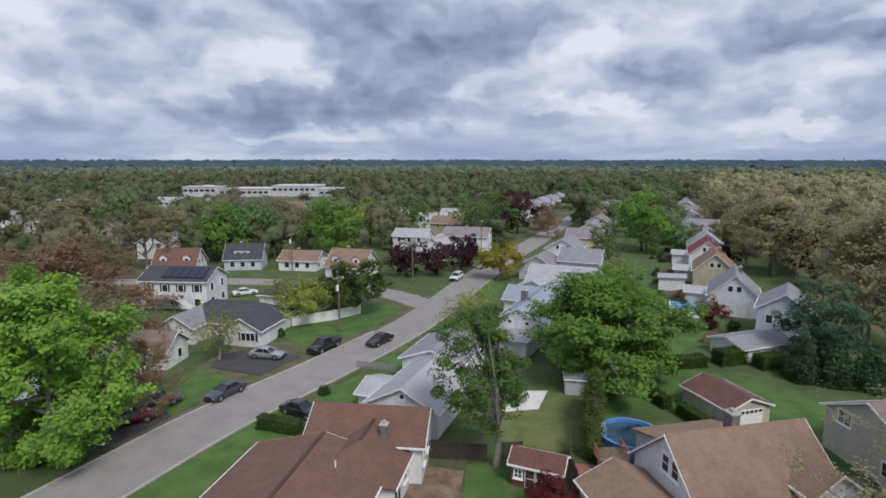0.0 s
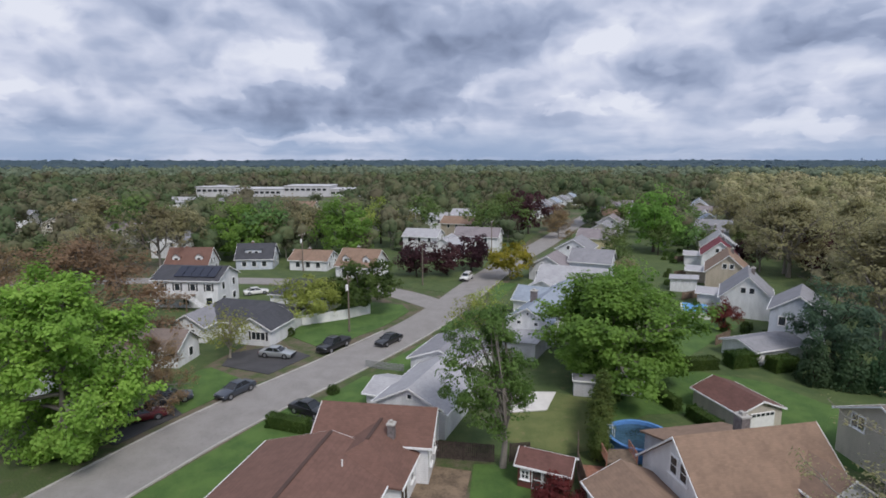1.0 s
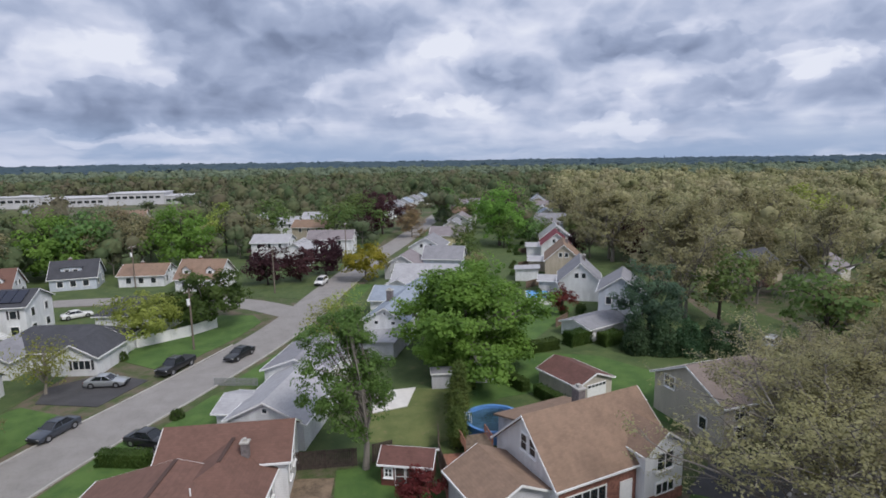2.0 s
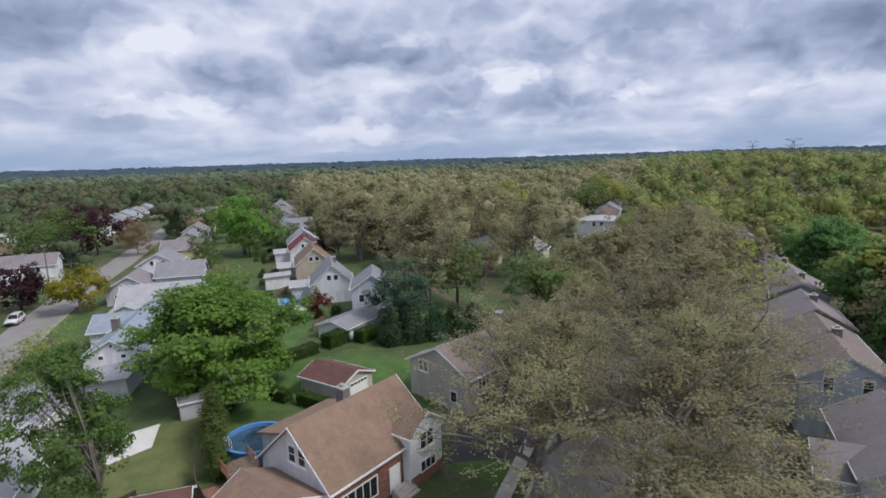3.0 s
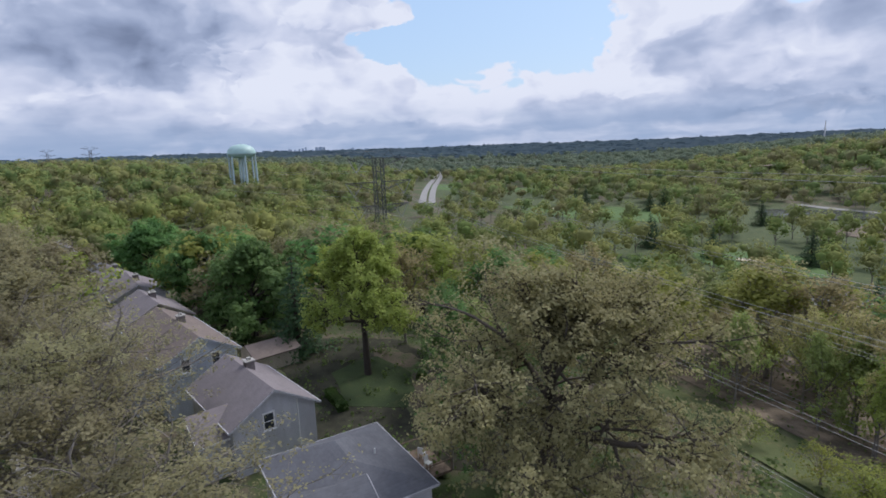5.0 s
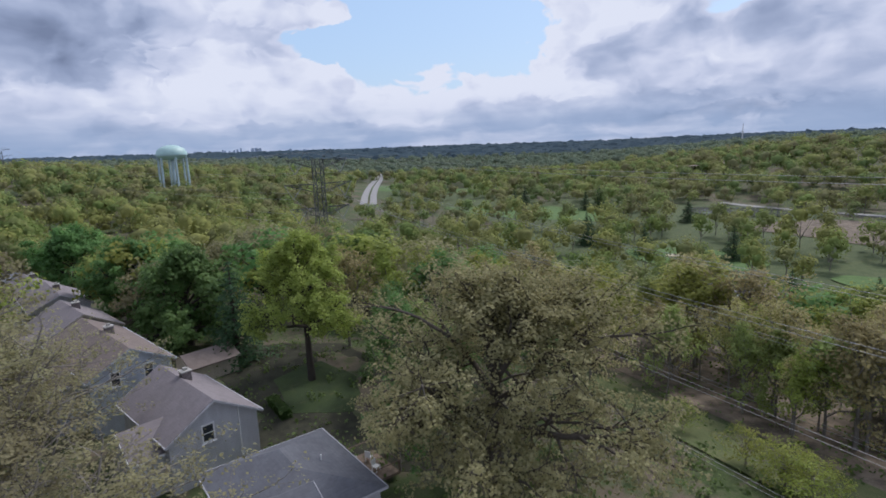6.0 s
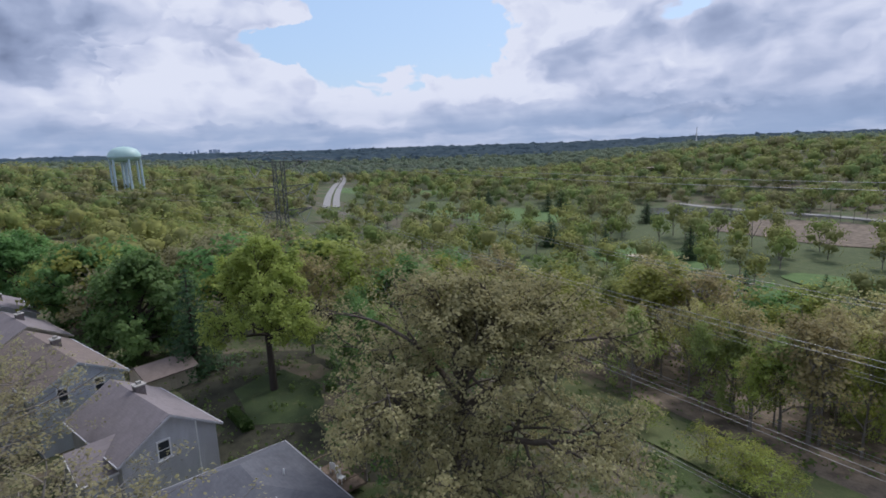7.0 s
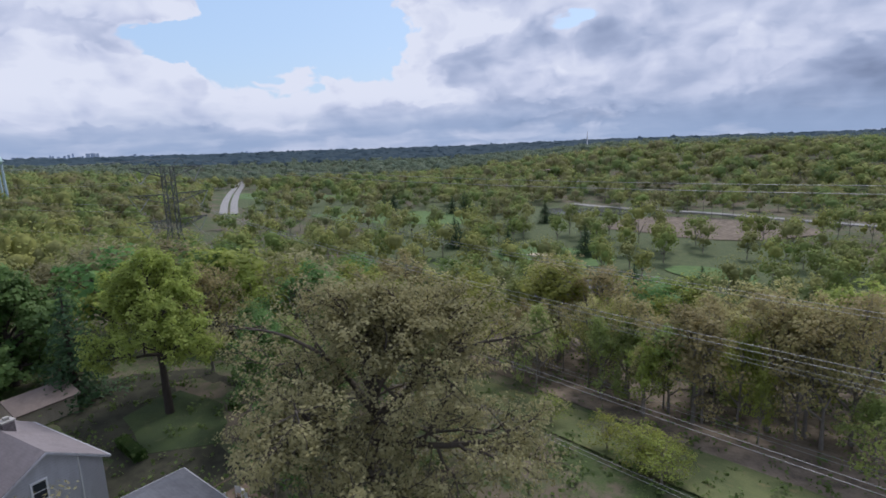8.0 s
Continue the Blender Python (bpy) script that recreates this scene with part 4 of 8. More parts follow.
for i, (x, y, w, l, h, rise, wm, rm, tn) in enumerate([
    (19.5, 106, 8, 9, 3.2, 2.4, "greywall", "r_mauve", 0), (27.5, 106, 8, 9, 4.2, 2.4, "bluewall", "r_grey", 90), (27.5, 120, 8.5, 10, 4.6, 2.4, "white", "r_grey", 0),
    (36.0, 136, 8, 10, 4.6, 2.2, "yellowwall", "r_mauve", 90), (42, 152, 8, 10, 4.4, 2.5, "cream", "r_grey", 0), (49, 170, 8, 10, 4.6, 2.4, "greywall", "r_mauve", 0),
    (56, 190, 8, 10, 4.6, 2.4, "cream", "r_tan", 90), (63, 210, 8, 10, 4.6, 2.4, "white", "r_grey", 0), (71, 232, 8, 10, 4.6, 2.4, "white", "r_mauve", 90)]):
    hh = house(x, y, 24, {"greywall": "grey", "bluewall": "blue-grey", "white": "white", "yellowwall": "pale yellow", "cream": "cream"}[wm] + " sided house in the row along the street", "houses along the street")
    block(hh, 0, 0, tn, w, l, h, rise, M[wm], M[rm], windows=row_windows("S", 4, 1.5, 2) + row_windows("S", 2.4, h + 0.4, 2, 0.8, 1.0) + row_windows("W", 5, 1.5, 2))

# row of capes with their backs to the lawns
R = [(43.9, 67.6, 34, 6.8, 8.7, 5.6, 2.3, "bluewall", "r_grey", 0), (44.9, 81.9, 27, 8.0, 10.7, 3.6, 3.7, "white", "r_grey", 0), (50.8, 100.0, 25, 8.2, 12.0, 3.8, 3.6, "tanwall", "r_tan", 0),
     (57.6, 117.5, 23, 8.0, 10.5, 3.7, 3.3, "white", "r_maroon", 0), (63.5, 130, 22, 9.0, 10, 3.4, 3.6, "white", "r_light", 0), (68, 143, 20, 8.2, 10, 3.2, 3.4, "tanwall", "r_mauve", 0),
     (75, 158, 24, 8.4, 11, 3.6, 3.2, "bluewall", "r_grey", 90), (80.5, 173, 20, 8.0, 9, 4.6, 2.4, "white", "r_blue", 0), (87, 190, 23, 8.4, 10, 3.2, 3.2, "cream", "r_light", 0),
     (95, 208, 22, 8.2, 10, 3.6, 3.0, "white", "r_mauve", 90), (101, 226, 22, 8.4, 10, 4.8, 2.2, "tanwall", "r_grey", 0), (110, 247, 22, 8.2, 9, 3.6, 3.2, "white", "r_blue", 0)]
NAMES = {"bluewall": "blue-grey", "white": "white", "tanwall": "tan", "cream": "cream", "greywall": "grey", "yellowwall": "pale yellow"}
ROOFS = {"r_grey": "grey", "r_tan": "tan", "r_maroon": "maroon", "r_light": "pale grey", "r_mauve": "mauve-grey", "r_blue": "blue-grey", "r_brown": "brown", "r_dark": "charcoal", "r_taupe": "taupe"}
for x, y, hd, w, l, h, rise, wm, rm, tn in R:
    hh = house(x, y, hd, f"{NAMES[wm]} sided cape house with a steep {ROOFS[rm]} roof", "row of cape houses")
    wins = row_windows("S", 1.3, h + rise * 0.36, 2, 0.8, 1.0) if rise > 3 else row_windows("S", 3.6, 4.0, 2) + row_windows("S", 3.6, 1.5, 2)
    block(hh, 0, 0, tn, w, l, h, rise, M[wm], M[rm], windows=wins + row_windows("W", 6, 1.5, 3) + row_windows("E", 6, 1.5, 3))
    if rise > 3:
        chimney(hh, 0.8, 1.5, h + rise - 0.6, 0.6, 0.6, 1.0)
        if y < 130:
            block(hh, -w / 2 - 1.9, 2.0, 90, 5.0, 4.0, 2.6, 0.7, M[wm], M["r_light"], windows=[("N", 0, 1.5, 1.2, 1.2)])

# houses beyond the street on the other side
hL1 = house(-27.5, 70.5, 12, "white ranch house with a low charcoal hip roof")
block(hL1, -1.0, 1.0, 90, 9.0, 15.0, 2.6, 2.2, M["white"], M["r_dark"], hip=3.5, windows=[("E", -3, 1.4, 1.6, 1.3, 2), ("E", 0.5, 1.4, 1.0, 1.3)])
block(hL1, 4.2, -2.2, 0, 6.0, 7.0, 2.6, 1.6, M["white"], M["r_dark"], windows=[("S", 1.0, 1.5, 2.2, 1.2, 3, M["grill"])], doors=[("W", -1.2, 1.0, 2.0, M["grill"])])
block(hL1, -6.0, -3.6, 0, 5.6, 6.0, 2.6, 1.6, M["white"], M["r_grey"], windows=[("S", 0.8, 1.4, 0.9, 1.2)])
hL1b = house(-23, 85, 12, "low house with a charcoal roof behind the trees")
block(hL1b, 0, 0, 90, 8.0, 12.0, 2.6, 2.0, M["white"], M["r_dark"], hip=3.0)

hL2 = house(-41.6, 85.6, 4, "two-storey white house with solar panels and a rear deck")
block(hL2, 0, 0, 90, 8.0, 12.5, 5.2, 1.9, M["white"], M["r_dark"], windows=row_windows("W", 9, 3.9, 4, 1.0, 1.3, M["grill"]) + row_windows("W", 9, 1.3, 3, 1.2, 1.4) + row_windows("S", 4, 3.9, 2, 1.0, 1.4) + row_windows("S", 4, 1.3, 2, 1.2, 1.3))
for i in range(5):
    s = Geo()
    ang = math.degrees(math.atan2(1.9, 4.0))
    mm = pose(-1.6 + i * 1.6, -2.1, 6.48, ang, 0, 0)
    s.box(0, 0, 0, 1.5, 3.2, 0.07, mm)
    part("solar_panel", s, M["solar"], hL2, "black glossy solar panel")
dk = Geo().box(-1.5, -5.6, 2.55, 7.0, 3.0, 0.2)
for x in (-4.8, -1.5, 1.8):
    dk.box(x, -7.0, 1.25, 0.16, 0.16, 2.6)
part("deck", dk, M["wood"], hL2, "raised grey wooden deck")
rl = Geo().box(-1.5, -7.05, 3.55, 7.0, 0.08, 0.08).box(-5.0, -5.6, 3.55, 0.08, 3.0, 0.08)
for i in range(29):
    rl.box(-5.0 + i * 0.25, -7.05, 3.1, 0.05, 0.05, 0.9)
part("railing", rl, M["trim"], hL2)
for i in range(11):
    part("step", Geo().box(2.2 + i * 0.32, -6.4, 2.45 - i * 0.22, 0.36, 1.2, 0.08), M["trim"], hL2)
part("handrail", Geo().box(3.9, -7.05, 2.3, 4.3, 0.08, 0.08, pose(3.9, 0, 2.3, 0, 34, 0) @ pose(-3.9, 0, -2.3)), M["trim"], hL2)

hL0 = house(-36.5, 53.0, 6, "white house with a grey-brown roof behind the maples")
block(hL0, 0.0, 0.5, 0, 8.0, 14.0, 2.9, 2.2, M["white"], M["r_taupe"], windows=row_windows("E", 8, 1.5, 3, 1.3, 1.4), doors=[("E", -1.2, 1.0, 2.0, M["brick"])])
block(hL0, 3.0, 8.0, 90, 5.0, 7.0, 2.6, 1.8, M["white"], M["r_taupe"], windows=[("S", 0.5, 1.4, 0.9, 1.2)])

for x, y, hd, w, l, h, rise, wm, rm, lab, dorm in [
    (-53.0, 107.8, -4, 7.6, 9.5, 2.8, 3.5, "white", "r_brown", "white cape with brown roof and two gabled dormers", 2),
    (-42.4, 115.4, -6, 7.4, 8.8, 2.8, 3.2, "bluewall", "r_dark", "pale blue cape with a dark slate roof and shed dormer", 1),
    (-29.9, 114.6, 9, 7.6, 9.6, 2.6, 1.9, "white", "r_tan", "white ranch house with a tan roof", 0),
    (-18.3, 108.0, 17, 9.0, 9.4, 2.7, 3.4, "white", "r_tan", "white cape with tan roof and two dormers", 2)]:
    hh = house(x, y, hd, lab)
    block(hh, 0, 0, 90, w, l, h, rise, M[wm], M[rm], windows=row_windows("W", l * 0.55, 1.5, 3, 1.1, 1.3) + row_windows("E", l * 0.55, 1.5, 3, 1.1, 1.3) + row_windows("S", 1.6, h + 0.6, 2, 0.8, 1.1) + row_windows("S", 4, 1.5, 2))
    chimney(hh, -l * 0.12, 0.4, h + rise - 0.5, 0.6, 0.6, 0.9, M["brick"])
    b90 = pose(0, 0, 0, 0, 0, 90)
    if dorm == 2:
        for u in (-2.6, 2.6):
            dormer(hh, b90, -w / 2 + 1.1, u, h + 0.35, 1.7, 1.5, 2.6, "W", M[wm], M[rm])
    elif dorm == 1:
        dormer(hh, b90, -w / 2 + 1.3, 0.4, h + 0.7, 4.0, 1.3, 2.6, "W", M[wm], M[rm], False)

# pale houses round the next corner and the far rows
for x, y, hd, w, l, h, rise, wm, rm, tn in [
    (-7.5, 136, 15, 8, 10, 5.0, 1.8, "white", "r_light", 90), (-1.5, 128, 15, 8, 10, 3.4, 2.6, "white", "r_light", 0), (6.5, 139, 15, 8, 13, 4.6, 2.2, "white", "r_mauve", 90),
    (-6, 180, 20, 8, 10, 4.6, 2.2, "white", "r_light", 90), (4, 192, 20, 8, 10, 4.6, 2.2, "cream", "r_light", 90), (-14, 196, 20, 8, 10, 4.6, 2.2, "white", "r_light", 0), (2, 168, 20, 8, 12, 4.4, 2.2, "tanwall", "r_tan", 90),
    (-28, 165, 20, 8, 10, 4.6, 2.2, "cream", "r_tan", 0), (26, 205, 22, 8, 11, 4.6, 2.4, "white", "r_blue", 0), (32, 220, 22, 8, 11, 4.6, 2.4, "white", "r_grey", 0), (38, 234, 22, 8, 11, 4.6, 2.4, "bluewall", "r_grey", 0), (45, 250, 22, 8, 11, 4.6, 2.4, "white", "r_blue", 0),
    (52, 266, 22, 8, 11, 4.6, 2.4, "white", "r_grey", 0), (60, 284, 22, 8, 11, 4.6, 2.4, "white", "r_blue", 0), (67, 300, 22, 8, 11, 4.6, 2.4, "white", "r_light", 0),
    (-68, 130, 0, 8, 11, 4.6, 2.2, "white", "r_grey", 0), (-92, 150, 0, 8, 11, 4.6, 2.2, "cream", "r_mauve", 90), (-120, 165, 0, 9, 12, 4.6, 2.2, "cream", "r_tan", 0), (-150, 185, 0, 9, 12, 4.6, 2.2, "white", "r_grey", 90),
    (-160, 230, 0, 9, 12, 5.6, 2.2, "white", "r_light", 0), (-120, 240, 0, 9, 12, 5.6, 2.2, "white", "r_light", 90), (-100, 232, 0, 9, 12, 5.6, 2.2, "cream", "r_grey", 0), (-60, 215, 0, 9, 12, 5.6, 2.2, "cream", "r_tan", 90)]:
    hh = house(x, y, hd, f"{NAMES[wm]} sided house with a {ROOFS[rm]} roof among the trees", "houses among the trees")
    block(hh, 0, 0, tn, w, l, h, rise, M[wm], M[rm], windows=row_windows("S", 4, 1.5, 2) + row_windows("S", 4, h - 0.8, 2) + row_windows("W", 6, h - 0.9, 3))

# ---- street under the trees
hE = house(18.6, 32.2, 78, "split-level house with tan shingle roof, white siding and brick front")
block(hE, 0, 0, 0, 8.2, 11.2, 3.7, 3.6, M["white"], M["r_tan"], windows=[("S", -0.1, 5.1, 0.8, 1.3, 1, None, True), ("S", 1.05, 5.1, 0.8, 1.3, 1, None, True), ("S", 2.6, 1.5, 0.9, 1.2), ("E", -3.0, 1.75, 3.8, 1.6, 5)], doors=[("E", 0.9, 1.0, 2.1, M["trim"])])
part("brick_facing", Geo().box(4.12, -1.0, 1.6, 0.05, 9.0, 3.4), M["brick"], hE, "red brick facing")
block(hE, 2.6, 4.0, 90, 4.1, 4.8, 4.6, 1.4, M["white"], M["r_tan"], over=0.28, windows=[("S", 0, 3.6, 1.7, 1.4, 2, None, True), ("S", 0.1, 1.35, 1.9, 0.9, 3)])
part("brick_facing", Geo().box(5.04, 4.0, 0.3, 0.05, 4.15, 1.2), M["brick"], hE, "red brick base")
block(hE, 0.4, -8.3, 90, 5.6, 5.6, 2.9, 1.3, M["greywall"], M["r_tan"])
block(hE, -6.4, 1.2, 0, 4.6, 7.6, 2.9, 0.0, M["greywall"], M["r_tan"], shed=1.3)
chimney(hE, -1.2, 0.6, 6.4, 0.9, 0.7, 1.4)
st = Geo()
for i in range(4):
    st.box(4.6 + 0.32 * i, 1.2, 0.31 - 0.085 * i, 0.34, 2.0, 0.70 - 0.17 * i)
part("front_steps", st, M["concrete"], hE)

hN = house(35.2, 37.6, 85, "pale tan sided house with a gable roof behind the street trees")
block(hN, 0, 0, 0, 9.2, 9.4, 4.2, 2.2, M["tanpale"], M["r_taupe"], windows=[("S", -2.4, 3.9, 1.4, 1.2, 2, None, True), ("S", 2.2, 1.5, 0.9, 1.2), ("E", -2.6, 3.4, 1.8, 1.5, 3), ("E", 1.8, 3.4, 1.6, 1.4, 2), ("E", -2.4, 1.3, 1.8, 1.2, 2)], doors=[("E", 1.0, 1.0, 2.0, M["grill"])])

gar = thing("garage", at_heading(25.8, 46.9, -16.4), "small garage with a red-brown roof and a white panel door", "garage")
block(gar, 0, 0, 0, 5.3, 6.4, 2.1, 1.0, M["tanpale"], M["r_red"], over=0.25)
part("garage_door", Geo().box(0.2, -3.26, 0.95, 2.9, 0.1, 1.9), M["trim"], gar, "white panelled garage door")
for i in range(5):
    part("door_light", Geo().box(-0.95 + i * 0.56, -3.33, 1.7, 0.38, 0.05, 0.26), M["pane"], gar)

hW0 = house(31.3, -0.4, 74, "house with a low grey hip roof and terrace")
block(hW0, 0, 0, 0, 9.0, 9.4, 3.6, 1.55, M["greywall"], M["r_slate"], hip=3.2, edge=M["greywall"])
block(hW0, -2.6, -3.0, 90, 5.0, 5.6, 3.6, 1.1, M["greywall"], M["r_slate"], over=0.3, edge=M["greywall"])
vent_pipe(hW0, 2.2, -0.6, 4.6)
W = [(43.0, 5.7, 64.5, 7.3, 10.6, 4.5, 2.2, "greywall", "r_mauve"), (55.6, 13.0, 64, 7.4, 15.0, 5.9, 2.0, "bluewall", "r_taupe"), (69.5, 18.6, 64, 7.8, 10, 5.0, 2.2, "tanwall", "r_mauve"),
     (82.6, 23.6, 68, 7.2, 12, 5.2, 1.8, "greywall", "r_mauve"), (95, 29.6, 63, 8.2, 9, 4.6, 2.4, "white", "r_mauve"), (106, 35.4, 63, 8.2, 9, 4.6, 2.4, "white", "r_grey"), (118, 41.4, 63, 8.2, 9, 4.6, 2.4, "cream", "r_mauve"),
     (130, 47.6, 63, 8.2, 9, 4.6, 2.4, "white", "r_grey"), (143, 54, 63, 8.2, 9, 4.6, 2.4, "white", "r_mauve")]
for i, (x, y, hd, w, l, h, rise, wm, rm) in enumerate(W):
    hh = house(x, y, hd, f"{NAMES[wm]} sided house with a {ROOFS[rm]} roof facing the tree-lined street", "houses facing the tree-lined street")
    ends = [("S", -0.6, h - 0.4, 0.9, 1.4, 1, None, True)] if i == 0 else row_windows("S", 3.0, h - 0.6, 2, 0.8, 1.3, None, i < 3)
    block(hh, 0, 0, 0, w, l, h, rise, M[wm], M[rm], windows=ends + row_windows("W", 5, 1.5, 2) + row_windows("E", 5, 3.4, 2), edge=M[wm])
    chimney(hh, 0.6, 0.2 if i else 1.2, h + rise - 0.7, 0.8, 0.7, 1.2)
    if i < 3:
        block(hh, -w / 2 - 0.4, -2.0, 90, 4.4, 3.6, h - 0.9, 1.5, M[wm], M[rm])
    if i == 0:
        part("downpipe", Geo().tube((2.0, -l / 2 - 0.08, 0), (2.0, -l / 2 - 0.08, h + 0.8), 0.06, 0.06, 6), M["trim"], hh)

for x, y, hd, w, l, h, rise, wm, rm in [(109.5, 71.8, 62, 9, 11, 4.6, 2.4, "bluewall", "r_blue"), (128.5, 84.4, 62, 14, 15, 7.0, 0.5, "white", "r_light"), (150, 97, 62, 9, 11, 5.0, 2.4, "cream", "r_brown"), (168, 107, 62, 9, 11, 5.0, 2.4, "white", "r_mauve"), (80, 82.5, 70, 9, 11, 3.4, 3.2, "tanwall", "r_dark"), (92, 78, 62, 8, 10, 3.0, 2.4, "cream", "r_mauve"), (186, 118, 62, 9, 11, 5.0, 2.4, "white", "r_brown")]:
    hh = house(x, y, hd, f"{NAMES[wm]} sided house with a {ROOFS[rm]} roof behind bare trees", "houses behind bare trees")
    block(hh, 0, 0, 0, w, l, h, rise, M[wm], M[rm], windows=row_windows("S", 2.2, h - 0.6, 2) + row_windows("W", 6, 1.5, 3))
# ---------------------------------------------------------------- trees
def cards(centres, normals, size, rng, jitter=0.6, aspect=0.75):
    """Small four-cornered leaves at the centres, facing roughly along the normals."""
    n = len(centres)
    nr = normals + rng.normal(0, jitter, (n, 3))
    nr /= np.linalg.norm(nr, axis=1, keepdims=True) + 1e-9
    ref = rng.normal(0, 1, (n, 3))
    u = np.cross(nr, ref)
    u /= np.linalg.norm(u, axis=1, keepdims=True) + 1e-9
    w = np.cross(nr, u)
    s = (size * rng.uniform(0.6, 1.35, (n, 1))) / 2
    v = np.stack([centres - u * s, centres - w * s * aspect + nr * s * 0.25, centres + u * s, centres + w * s * aspect + nr * s * 0.25], 1).reshape(-1, 3)
    return v, np.arange(4 * n).reshape(n, 4)


def limb(g, pts, r0, r1, n=6):
    """A bent, tapering limb through pts."""
    k = len(pts) - 1
    for i in range(k):
        g.tube(pts[i], pts[i + 1], r0 + (r1 - r0) * i / k, r0 + (r1 - r0) * (i + 1) / k, n, False)


def crown_shape(rng, lobes, clumps, inner=0.45):
    """Clump centres in and near the skin of a crown made of lobes (x, y, z, radius, half height)."""
    out = []
    wts = np.array([l[3] ** 2 for l in lobes], float)
    wts /= wts.sum()
    for _ in range(clumps):
        x, y, z, r, h = lobes[rng.choice(len(lobes), p=wts)]
        d = rng.normal(0, 1, 3)
        d[2] = d[2] * 0.85 + 0.12
        d /= np.linalg.norm(d)
        q = rng.uniform(inner, 1.0) ** 0.6 * (0.84 + 0.3 * rng.random())
        out.append((x + d[0] * r * q, y + d[1] * r * q, z + d[2] * h * q))
    return np.array(out)


def make_tree(name, seed, height, spread, mat, barkm, lobes=None, clumps=90, leaves=120, leaf=0.28, clump_r=1.0, trunk_r=0.28, fork=0.3, twigs=0, inner=0.45, limbs=16, label="", category="tree", low=0.35):
    """A broad-leaved tree: tapered trunk, limbs out to the clumps, crown of many small leaves."""
    rng = np.random.default_rng(seed)
    if lobes is None:
        zc = height * (0.5 + low / 2)
        hh = height - zc
        lobes = [(0, 0, zc, spread, hh)]
        for i in range(8):
            a = 2 * math.pi * (i + rng.random()) / 8
            lobes.append((math.cos(a) * spread * 0.48, math.sin(a) * spread * 0.48, zc + rng.uniform(-0.35, 0.3) * hh, spread * rng.uniform(0.42, 0.6), hh * rng.uniform(0.42, 0.62)))
    cc = crown_shape(rng, lobes, clumps, inner)
    mid = np.array([0, 0, lobes[0][2]])
    ob = thing(name, Matrix.Identity(4), label, category)
    g = Geo()
    lean = rng.normal(0, 0.25, 2)
    top = Vector((lean[0], lean[1], height * 0.72))
    fk = Vector((lean[0] * 0.3, lean[1] * 0.3, height * fork))
    limb(g, [Vector((0, 0, -0.3)), Vector((0, 0, 0.25)), fk * 0.5, fk], trunk_r * 1.25, trunk_r * 0.8, 9)
    limb(g, [fk, (fk + top) / 2 + Vector((rng.normal(0, 0.3), rng.normal(0, 0.3), 0)), top], trunk_r * 0.7, trunk_r * 0.15, 7)
    order = rng.permutation(len(cc))
    forks = []
    for i in order[:limbs]:
        c = Vector(cc[i])
        t = rng.uniform(0.0, 0.75)
        st = fk.lerp(top, t)
        if st.z > c.z - 0.3:
            st = fk.copy()
        md = st.lerp(c, 0.5) + Vector((rng.normal(0, 0.25), rng.normal(0, 0.25), rng.uniform(0.1, 0.7)))
        limb(g, [st, md, c], trunk_r * min(0.42, 10.0 / limbs), trunk_r * 0.07, 5)
        forks += [md, st.lerp(md, 0.6), md.lerp(c, 0.5)]
    for _ in range(twigs):
        b = forks[rng.integers(len(forks))]
        c = Vector(cc[rng.integers(len(cc))])
        if (c - b).length > spread * 0.8:
            c = b.lerp(c, 0.5)
        e = c + Vector(rng.normal(0, clump_r * 0.5, 3))
        md = b.lerp(e, 0.55) + Vector(rng.normal(0, 0.18, 3))
        limb(g, [b, md, e], trunk_r * 0.11, trunk_r * 0.025, 3)
    part("trunk", g, barkm, ob, smooth=True)
    k = len(cc)
    per = np.maximum(4, (leaves * rng.uniform(0.5, 1.5, k))).astype(int)
    idx = np.repeat(np.arange(k), per)
    d = rng.normal(0, 1, (len(idx), 3))
    d /= np.linalg.norm(d, axis=1, keepdims=True)
    rad = clump_r * rng.uniform(0.6, 1.3, k)[idx, None] * rng.uniform(0.35, 1.0, (len(idx), 1)) ** 0.5
    pos = cc[idx] + d * rad * np.array([1.0, 1.0, 0.72])
    pos[:, 2] = np.maximum(pos[:, 2], height * 0.08)
    outw = pos - mid
    outw /= np.linalg.norm(outw, axis=1, keepdims=True) + 1e-6
    v, f = cards(pos, outw * 0.75 + d * 0.35 + np.array([0, 0, 0.45]), leaf, rng, 0.42)
    part("crown", from_arrays("crown", v, f, mat), mat, ob)
    return ob


